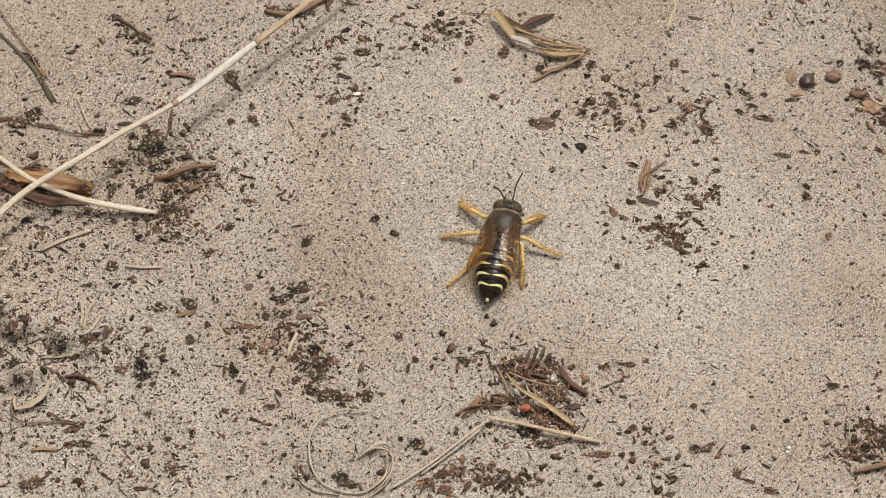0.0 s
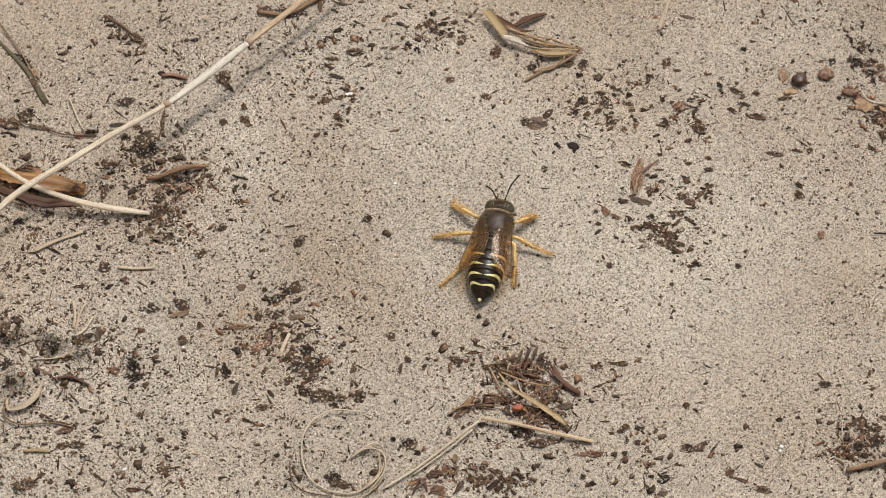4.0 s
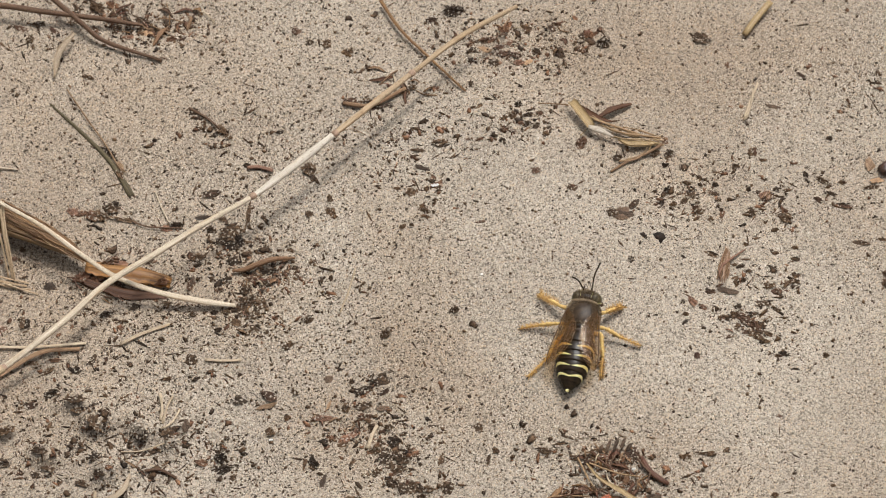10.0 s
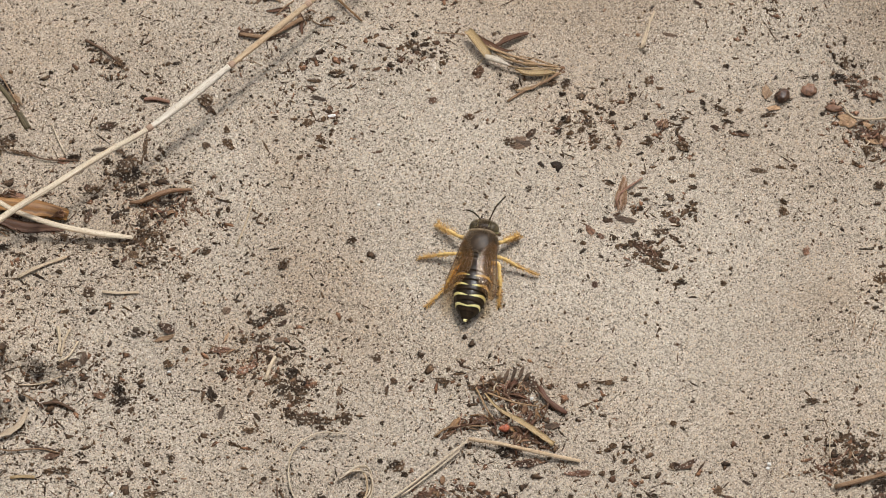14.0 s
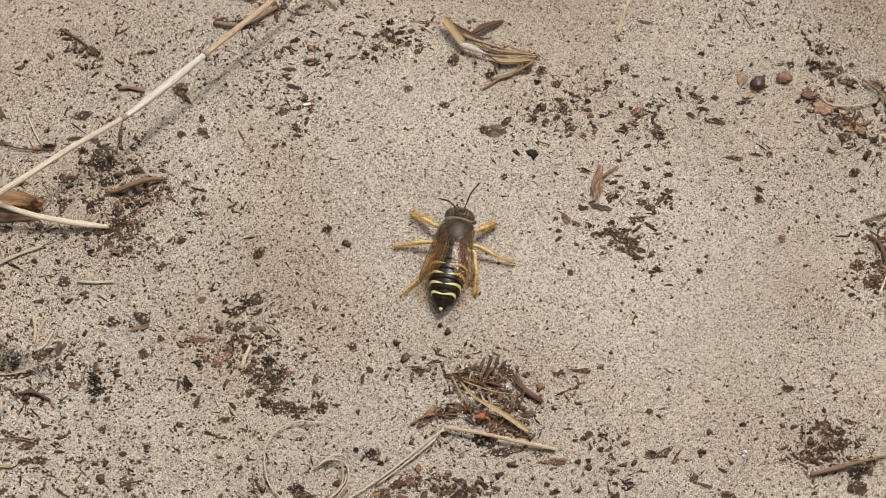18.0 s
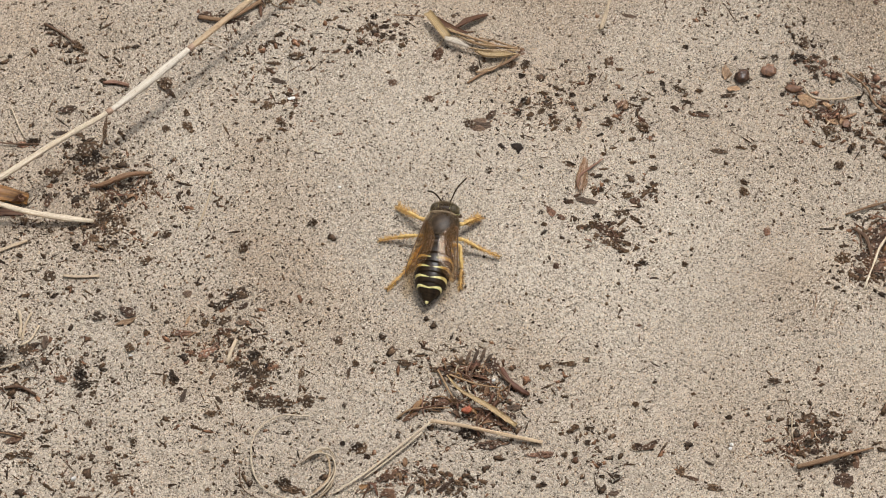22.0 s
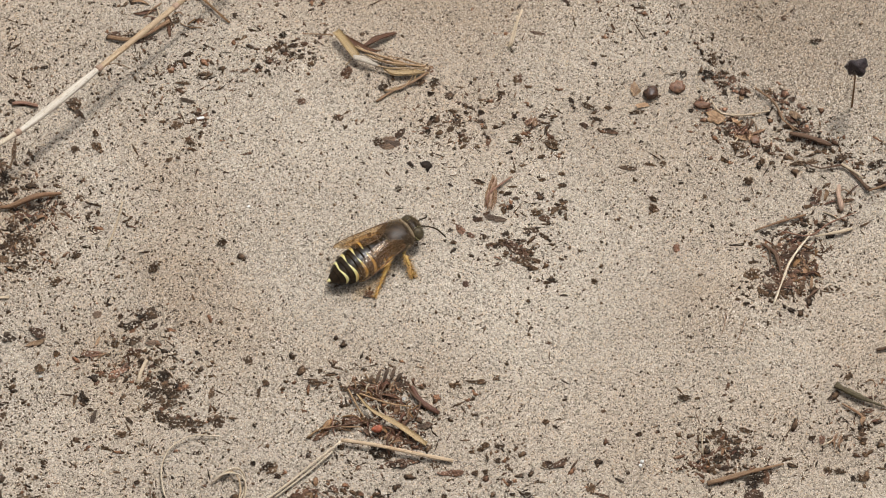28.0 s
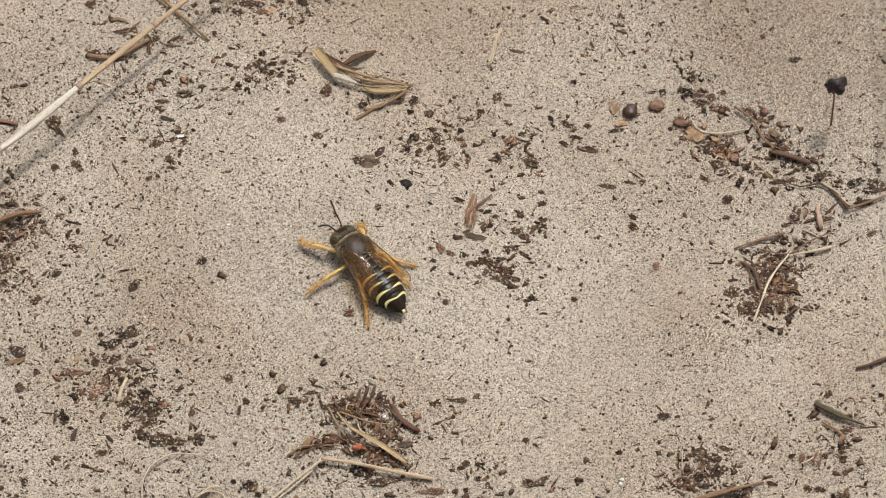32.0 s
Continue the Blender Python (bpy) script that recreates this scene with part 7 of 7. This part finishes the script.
geos = []
for i, (x, y, ln, wd, turn) in enumerate(SMALL):      # crumbs of a millimetre and less
    c, q, hz = math.cos(radians(turn)), math.sin(radians(turn)), max(0.12, 0.3 * min(ln, wd))
    z = float(ground(x, y)) + hz * 0.45 + 0.07
    v, f, u = flake(i % 60 + 100, 0.6, 13)
    geos.append(([(x + 0.54 * (p[0] * ln * c - p[1] * wd * q), y + 0.54 * (p[0] * ln * q + p[1] * wd * c), z + p[2] * hz) for p in v], f, None))
thing("humus_crumbs", joined(geos), SPECK, "small single crumbs of black-brown humus on sand", "humus", kind="stuff", smooth=False)


# ---- loose grains over the sheet of sand, none on top of a chip ----
NUB = (np.array([(math.cos(1.5708 * k), math.sin(1.5708 * k), -0.8) for k in range(4)] + [(0.15, 0.05, 0.9)]), [(k, (k + 1) % 4, 4) for k in range(4)])
rg = np.random.RandomState(4)
field = np.stack([rg.uniform(-98, 92, 560000), rg.uniform(-50, 64, 560000)], -1)
clear_of = np.ones(len(field), bool)
order = np.argsort(field[:, 0])
SORTED_X = field[order, 0]
for x, y, ln, wd, turn in CHIP_SPOTS:
    near = order[np.searchsorted(SORTED_X, x - ln):np.searchsorted(SORTED_X, x + ln)]
    dx, dy = field[near, 0] - x, field[near, 1] - y
    c, q = math.cos(radians(turn)), math.sin(radians(turn))
    clear_of[near[((dx * c + dy * q) / (0.46 * ln)) ** 2 + ((dy * c - dx * q) / (0.46 * wd)) ** 2 < 1]] = False
field = field[clear_of]
scatter("sand_grains", field, 0.064 + 0.08 * rg.rand(len(field)) ** 1.6, GRAIN, "loose quartz grains of beige and grey", "sand", NUB, seed=4, flat=0.95, sink=0.2, odd=0.2, rough=0.25, lie=True)


# ---- the sand wasp ----
BLACK = chitin_mat("black_chitin", (0.010, 0.0065, 0.003), (0.028, 0.017, 0.008), 0.22, 0.0)
FUR = chitin_mat("brown_thorax", (0.020, 0.012, 0.006), (0.056, 0.034, 0.018), 0.3, 0.0, 0.9, 0.06, 0.05)
YELLOW = chitin_mat("pale_yellow_band", (0.52, 0.43, 0.15), (0.72, 0.63, 0.30), 0.38, 0.2)
AMBER = chitin_mat("amber_leg", (0.36, 0.21, 0.055), (0.66, 0.46, 0.17), 0.45, 0.1, 0.5, 0.06)
EYE = chitin_mat("olive_eye", (0.036, 0.027, 0.014), (0.082, 0.062, 0.032), 0.4, 0.0)
FACE = chitin_mat("yellow_face", (0.22, 0.20, 0.07), (0.42, 0.38, 0.15), 0.4, 0.1)
WING = wing_mat()
VEIN = chitin_mat("wing_vein", (0.055, 0.026, 0.010), (0.12, 0.060, 0.022), 0.4)
HAIR = chitin_mat("brown_hair", (0.10, 0.070, 0.040), (0.24, 0.168, 0.098), 0.7)
OCHRE = chitin_mat("ochre_foot", (0.24, 0.12, 0.03), (0.56, 0.34, 0.11), 0.5, 0.0, 0.4, 0.08)

ABDOMEN = [(1.5, 1.75), (0.8, 2.25), (-0.2, 2.55), (-1.4, 2.68), (-2.8, 2.66), (-4.2, 2.50), (-5.3, 2.22), (-6.2, 1.84), (-7.0, 1.36), (-7.6, 0.85), (-8.1, 0.36)]


def girth(y):
    ys, rs_ = zip(*ABDOMEN[::-1])
    return float(np.interp(y, ys, rs_))


def belly(y):
    """Height of the abdomen's axis."""
    return 2.5 + (y - 1.5) * 0.085


def on_abdomen(y, phi, out=0.0):
    r = girth(y) + out
    return (r * math.sin(phi), y, belly(y) + 0.82 * r * math.cos(phi))


def tergite(y0, y1, lip):
    """One ring of the abdomen, a little wider at its hind edge."""
    ny, nphi = 8, 36
    V, F = [], []
    for i in range(ny + 1):
        t = i / ny
        y = y0 + (y1 - y0) * t
        for k in range(nphi):
            V.append(on_abdomen(y, 2 * math.pi * k / nphi, lip * (t - 0.6) + 0.04 * math.sin(math.pi * t)))
    for i in range(ny):
        for k in range(nphi):
            k2 = (k + 1) % nphi
            F.append((i * nphi + k, i * nphi + k2, (i + 1) * nphi + k2, (i + 1) * nphi + k))
    F += [tuple(range(nphi))[::-1], tuple(range(ny * nphi, (ny + 1) * nphi))]
    return V, F, None


def band(yc, p0, p1, thin, thick, wave, lip=0.06):
    """A yellow patch that follows the ring from angle p0 to p1, widest at its outer end."""
    n = 22
    V, F = [], []
    for i in range(n + 1):
        phi = p0 + (p1 - p0) * i / n
        side = min(1.0, abs(phi) / 1.3)
        half = 0.5 * (thin + (thick - thin) * side) * (0.35 + 0.65 * min(1, 6 * i / n, 6 * (n - i) / n))
        mid = yc + wave * math.cos(3.2 * phi)
        for t in (-1, -0.33, 0.33, 1):
            V.append(on_abdomen(mid + t * half, phi, lip if abs(t) < 1 else lip - 0.05))
    for i in range(n):
        for k in range(3):
            F.append((i * 4 + k, i * 4 + k + 1, (i + 1) * 4 + k + 1, (i + 1) * 4 + k))
    return V, F, None


def wing_geo(side, outline, z0, z1, cols=9, drop=1.2):
    """A membrane between a leading and a trailing edge: rows of y, outer x, inner x."""
    V, F = [], []
    rows = len(outline)
    for i, (y, xo, xi) in enumerate(outline):
        t = i / (rows - 1)
        for k in range(cols):
            s = k / (cols - 1)
            x = xo + (xi - xo) * s
            V.append((side * x, y, z0 + (z1 - z0) * t - drop * (1 - s) ** 1.4 + 0.05 * math.sin(9 * s + 5 * t)))
    for i in range(rows - 1):
        for k in range(cols - 1):
            F.append((i * cols + k, i * cols + k + 1, (i + 1) * cols + k + 1, (i + 1) * cols + k))
    return V, F, None


def hairs(count, seed, spot, length, r):
    """Short bristles: spot gives a place and a direction for two chance numbers."""
    rng = np.random.RandomState(seed)
    V, F = [], []
    for _ in range(count):
        p, d = spot(rng.rand(), rng.rand())
        p, d = np.array(p), np.array(d) / np.linalg.norm(d) + rng.normal(size=3) * 0.25
        a = np.cross(d, (0.3, 0.9, 0.2))
        a /= np.linalg.norm(a)
        b = np.cross(d, a)
        o = len(V)
        for k in range(3):
            V.append(tuple(p + r * (a * math.cos(2.1 * k) + b * math.sin(2.1 * k))))
        V.append(tuple(p + d * length * rng.uniform(0.6, 1.2)))
        F += [(o, o + 1, o + 3), (o + 1, o + 2, o + 3), (o + 2, o, o + 3)]
    return V, F, None


def build_wasp():
    root = holder("sand_wasp", (0, 0, 0), "black and yellow banded sand wasp with amber legs", "wasp")
    # thorax
    boxy = lambda p: np.sign(p) * np.abs(p / np.array((2.55, 3.0, 1.85))) ** 0.95 * np.array((2.55, 3.0, 1.85))
    thorax = part("thorax", ellipsoid((0, 3.85, 2.85), (2.55, 3.0, 1.85), squash=boxy), FUR, root, "grey-brown furry thorax")
    part("collar", ellipsoid((0, 5.85, 3.35), (2.05, 0.5, 1.1)), HAIR, thorax, "pale hairy collar")
    part("scutellum", ellipsoid((0, 1.6, 3.55), (1.7, 0.75, 0.95)), BLACK, thorax, "dark glossy hind shield")
    part("propodeum", ellipsoid((0, 1.1, 2.8), (2.15, 1.2, 1.5)), FUR, thorax)
    for s in (-1, 1):
        part("wing_base", ellipsoid((s * 2.15, 3.6, 3.75), (0.30, 0.45, 0.25), 2), VEIN, thorax, "brown wing base scale")
    def furry(a, b):
        th, u = 2 * math.pi * a, 0.02 + 0.85 * b ** 2.2
        d = (math.cos(th) * math.sqrt(1 - u * u), math.sin(th) * math.sqrt(1 - u * u), u)
        return (2.5 * d[0], 3.85 + 2.95 * d[1], 2.88 + 1.85 * d[2]), (d[0], d[1] - 0.5, d[2])
    part("hair_coat", hairs(3400, 2, furry, 0.42, 0.026), HAIR, thorax, "short brown hair coat", smooth=False)
    # head
    head = part("head", ellipsoid((0, 6.8, 2.85), (2.2, 1.15, 1.42)), FUR, root, "broad dark head", at=(0, 6.6, 2.7))
    hv = (0, 6.6, 2.7)
    for s in (-1, 1):
        part("eye", ellipsoid((s * 1.2 - hv[0], 6.88 - hv[1], 2.8 - hv[2]), (1.08, 1.12, 1.3)), EYE, head, "large olive-brown eye")
        rim = [(s * (0.86 + 0.12 * math.cos(a)), 0.28 + 1.05 * math.cos(a), 0.12 + 1.33 * math.sin(a)) for a in np.linspace(0.3, 2.3, 8)]
        part("eye_rim", tube(smooth_line(rim, 0.25), 0.04, 6), FACE, head, "pale yellow eye rim")
        part("cheek_rim", tube(smooth_line([(s * 1.1, -0.62, 1.0), (s * 1.7, -0.5, 0.75), (s * 2.12, -0.3, 0.35), (s * 2.28, 0.0, -0.1)], 0.25), 0.06, 6), FACE, head, "thin yellow line behind the eye")
    part("face", ellipsoid((0, 7.75 - hv[1], 2.1 - hv[2]), (0.95, 0.55, 1.0)), FACE, head, "yellow-green face")
    part("labrum", ellipsoid((0, 7.8 - hv[1], 1.25 - hv[2]), (0.55, 0.4, 0.8), 2), FACE, head, "yellow beak-like lip")
    def crown(a, b):
        th, u = 2 * math.pi * a, 0.35 + 0.65 * b
        d = (math.cos(th) * math.sqrt(1 - u * u), math.sin(th) * math.sqrt(1 - u * u), u)
        return (2.0 * d[0], 0.4 + 0.95 * d[1], 0.05 + 1.35 * d[2]), d
    part("hair_coat", hairs(2200, 5, crown, 0.36, 0.03), HAIR, head, "short brown hair coat", smooth=False)
    antennae = []
    for s, pts in ((-1, [(-0.45, 7.75, 3.1), (-0.8, 8.45, 3.9), (-1.3, 9.35, 4.2), (-2.2, 10.1, 3.8)]), (1, [(0.45, 7.75, 3.1), (0.75, 8.6, 3.9), (1.1, 10.2, 4.4), (1.9, 12.2, 4.3)])):
        at = pts[0]
        an = part("antenna", tube(smooth_line(pts, 0.22), lambda t: 0.07 + 0.05 * min(1, t * 1.6), 8, 1, 0.12, 3), BLACK, root, "thin black antenna", at=at)
        part("scape", tube(smooth_line([(0, -0.05, -0.05), (pts[1][0] - at[0]) * 0.6 * np.array((1, 0, 0)) + np.array((0, 0.5, 0.5))], 0.2), 0.14, 8), BLACK, an)
        antennae.append(an)
    # abdomen
    cuts = [1.5, -0.9, -2.4, -3.95, -5.5, -6.95, -8.1]
    for i in range(6):
        seg = part("tergite", tergite(cuts[i], cuts[i + 1] - 0.14, 0.20), BLACK, root, "glossy black abdomen ring")
        yc = (cuts[i] + cuts[i + 1]) / 2 - 0.05
        if i in (1, 2, 3):
            gap = (0.0, 0.14, 0.10, 0.05)[i]
            for s in (-1, 1):
                part("band", band(yc, s * gap, s * 1.8, 0.24, 0.60, -0.15, 0.05), YELLOW, seg, "pale yellow band")
        elif i == 4:
            part("band", band(yc + 0.05, -1.75, 1.75, 0.28, 0.46, -0.18, 0.05), YELLOW, seg, "wavy pale yellow band")
        elif i == 0:
            for s in (-1, 1):
                part("band", band(yc, s * 1.1, s * 1.8, 0.2, 0.36, 0.05, 0.09), YELLOW, seg, "pale yellow band")
        else:
            part("tip_spot", ellipsoid((0, -7.9, belly(-7.9) + 0.14), (0.38, 0.58, 0.26), 2), YELLOW, seg, "yellow tip spot")
    # wings
    for s in (-1, 1):
        outl = [(3.9, 2.5, 2.1), (3.0, 2.75, 1.35), (1.8, 2.98, 0.5), (0.4, 3.25, 0.3), (-1.2, 3.55, 0.5), (-2.5, 3.75, 0.95), (-3.6, 3.85, 1.55), (-4.5, 3.82, 2.2), (-5.2, 3.5, 2.9)]
        z0, z1, drop = 4.85, 4.45, 1.1
        wg = part("forewing", wing_geo(s, outl, z0, z1, 9, drop), WING, root, "translucent amber wing", at=(s * 2.1, 3.7, 3.9))
        o = np.array((s * 2.1, 3.7, 3.9))
        def on_wing(i, q):
            return np.array((s * (outl[i][1] * (1 - q) + outl[i][2] * q), outl[i][0], z0 + (z1 - z0) * i / 8 - drop * (1 - q) ** 1.4 + 0.07)) - o
        part("vein", tube(smooth_line([on_wing(i, 0.02) for i in range(9)], 0.5), lambda t: 0.10 - 0.05 * t, 6), VEIN, wg, "brown leading-edge vein")
        for q in (0.16, 0.3, 0.47, 0.65, 0.82, 0.98):
            part("vein", tube(smooth_line([on_wing(i, q) for i in range(0, 8)], 0.6), lambda t: 0.04 - 0.02 * t, 5), VEIN, wg)
        for i, q in ((2, 0.3), (3, 0.05), (4, 0.25), (4, 0.6), (5, 0.5), (5, 0.05), (6, 0.25), (6, 0.6)):
            part("vein", tube([on_wing(i, q), on_wing(i, q + 0.25)], 0.04, 5), VEIN, wg)
        hind = [(2.6, 1.7, 0.9), (1.0, 2.5, 0.5), (-0.8, 2.95, 0.8), (-2.2, 3.2, 1.3), (-3.2, 3.2, 1.9), (-3.8, 3.0, 2.5)]
        part("hindwing", wing_geo(s, hind, 4.55, 4.3, 6, 0.9), WING, root, "translucent amber hind wing", at=(s * 1.5, 2.6, 3.9))
    # legs: hip, knee, ankle, toe
    legs = []
    for i, (hip, knee, ankle, toe) in enumerate((
            ((-1.2, 4.9, 1.5), (-3.95, 5.47, 2.1), (-5.84, 6.71, 1.0), (-7.47, 7.96, 0.15)), ((-1.3, 2.9, 1.4), (-3.46, 2.40, 2.2), (-6.38, 2.34, 1.0), (-9.19, 1.83, 0.15)),
            ((-1.3, 1.7, 1.4), (-3.00, -0.48, 2.5), (-4.12, -2.97, 1.2), (-6.54, -6.11, 0.15)), ((1.2, 4.9, 1.5), (3.14, 5.45, 2.1), (4.00, 6.77, 1.0), (5.01, 7.89, 0.15)),
            ((1.3, 2.9, 1.4), (3.55, 2.70, 2.3), (5.90, 2.21, 1.1), (9.03, 1.81, 0.15)), ((1.3, 1.7, 1.4), (3.28, 1.58, 2.5), (4.04, -1.60, 1.3), (4.23, -4.51, 0.15)))):
        hip, knee, ankle, toe = (np.array(q) for q in (hip, knee, ankle, toe))
        leg = part("leg", tube(smooth_line([hip, (hip + knee) / 2 + (0, 0, 0.25), knee], 0.3), lambda t: 0.26 + 0.10 * math.sin(math.pi * t), 10, 1, 0.10), AMBER, root, "amber-yellow spiny leg", at=tuple(hip))
        part("tibia", tube(smooth_line([knee - hip, (knee + ankle) / 2 - hip + (0, 0, 0.15), ankle - hip], 0.25), lambda t: 0.15 + 0.14 * math.sin(math.pi * min(1, 0.15 + 0.7 * t)), 9, 1, 0.2), AMBER, leg)
        foot = [ankle - hip + (toe - ankle) * t for t in (0, 0.35, 0.36, 0.55, 0.56, 0.72, 0.73, 0.87, 0.88, 1.0)]
        part("tarsus", tube(foot, lambda t: 0.17 - 0.07 * t, 7, 1, 0.3, i), OCHRE, leg)
        d = (toe - knee) / np.linalg.norm(toe - knee)
        out = np.cross(d, (0, 0, 1))
        def spiny(a, b, hip=hip, knee=knee, ankle=ankle, toe=toe, d=d, out=out):
            p = (knee + (ankle - knee) * a * 2) if a < 0.5 else (ankle + (toe - ankle) * (2 * a - 1))
            return p - hip, d * 0.9 + out * (1 if b > 0.5 else -1) + np.array((0, 0, 0.3))
        part("comb", hairs(340 if i in (0, 3) else 260, 60 + i, spiny, 0.9 if i in (0, 3) else 0.68, 0.045), OCHRE, leg, "comb of fine ochre bristles", smooth=False)
        claw = [toe - hip, toe - hip + d * 0.25 + (0, 0, 0.08), toe - hip + d * 0.42 + (0, 0, -0.06)]
        part("claw", tube(claw, lambda t: 0.07 - 0.05 * t, 5), BLACK, leg)
        legs.append(leg)
    return root, antennae, legs


wasp, antennae, legs = build_wasp()


def motions():
    """The wasp sits, turns to its right, then to its left; its legs step as it turns and its feelers wave."""
    turns = [
        (0, 8.42, -4.48, -12.2),
        (22.9, 8.42, -4.48, -12.2),
        (23.1, 7.94, -4.03, 3.4),
        (23.3, 8.63, -4.75, 2.3),
        (23.5, 8.75, -4.5, 3.7),
        (23.9, 9.25, -1.35, -21.9),
        (24.1, 9.40, -0.80, -33.2),
        (24.4, 9.20, -0.45, -36.3),
        (24.8, 9.41, -0.03, -36.3),
        (25.5, 10.14, 0.03, -33.3),
        (27.5, 11.08, -0.10, -37.3),
        (27.8, 11.03, -1.12, -47.6),
        (28, 12.48, -1.52, -56.5),
        (28.2, 11.98, -1.86, -52.1),
        (28.4, 11.9, -1.9, -14.7),
        (28.6, 13.44, -1.73, 3.5),
        (28.8, 13.34, -1.56, 17.4),
        (29.1, 14.79, -1.58, 35.3),
        (32, 14.79, -1.58, 35.3),
    ]
    def standing(x, y, turn):
        z, fx, fy = slope(x, y)
        tilt = Vector((0, 0, 1)).rotation_difference(Vector((-fx, -fy, 1))).to_matrix().to_4x4()
        return Matrix.Translation((x * MM, y * MM, z * MM)) @ tilt @ pose(0, 0, 0, 0, 0, turn)
    walk(wasp, [(t, standing(x, y, turn)) for t, x, y, turn in turns])
    # swing of each leg in degrees while it faces right, and after it has turned left
    facing_right = [100, 75, 38, -60, -50, -30]
    facing_left = [-35, -10, 8, 7, -35, -4]
    for i, leg in enumerate(legs):
        kick = 12.0 if i % 2 else -12.0
        b, c = facing_right[i], facing_left[i]
        rows = [(0.0, 0.0), (23.0, 0.0), (23.2, kick), (23.4, -0.5 * kick), (23.6, 0.3 * b + kick), (23.8, 0.7 * b - kick), (24.0, b + 0.5 * kick), (24.3, b), (27.5, b), (27.7, b + kick), (27.9, b), (28.2, b),
                (28.3, 0.5 * (b + c) + kick), (28.5, 0.3 * b + 0.7 * c - kick), (28.7, c + kick), (28.9, c), (32.0, c)]
        p = leg.location.copy()
        walk(leg, [(t, Matrix.Translation(p) @ pose(0, 0, 0, 0, 0, a)) for t, a in rows])
    # feelers: time, swing of each, and how far both are raised
    waves = [(0.0, 14, 8, 0), (1.0, 6, 2, 0), (2.0, 10, 0, 0), (3.0, 14, 0, 0), (3.5, 12, -2, 0), (5.5, 20, 2, 0), (6.0, 24, 0, 0), (7.0, 16, -3, 0), (8.0, 15, 0, 0), (9.0, 2, -15, 12), (10.0, 14, 10, 0), (11.0, 12, 4, 0), (12.0, 10, 0, 0),
             (13.0, 2, -6, 10), (14.0, 28, -6, 0), (14.5, 26, -4, 0), (16.5, 20, 0, 0), (18.0, 32, -2, 0), (19.0, 28, 0, 0), (20.0, 20, -10, 0), (21.0, 6, -5, 0), (22.0, 24, -6, 0), (22.9, 2, 12, 0), (23.1, -6, 18, 0), (23.5, 4, 10, -20),
             (24.0, -16, -14, -70), (25.0, -18, -10, -75), (25.5, -10, 0, -45), (27.5, -18, -10, -60), (28.0, -24, -18, -40), (28.6, 0, 12, 0), (29.2, 0, 12, 0), (30.5, 4, 2, 0), (32.0, 6, 4, 0)]
    for an, col in zip(antennae, (1, 2)):
        p = an.location.copy()
        walk(an, [(w[0], Matrix.Translation(p) @ pose(0, 0, 0, 0.5 * w[col] + w[3], 0, w[col])) for w in waves])


motions()
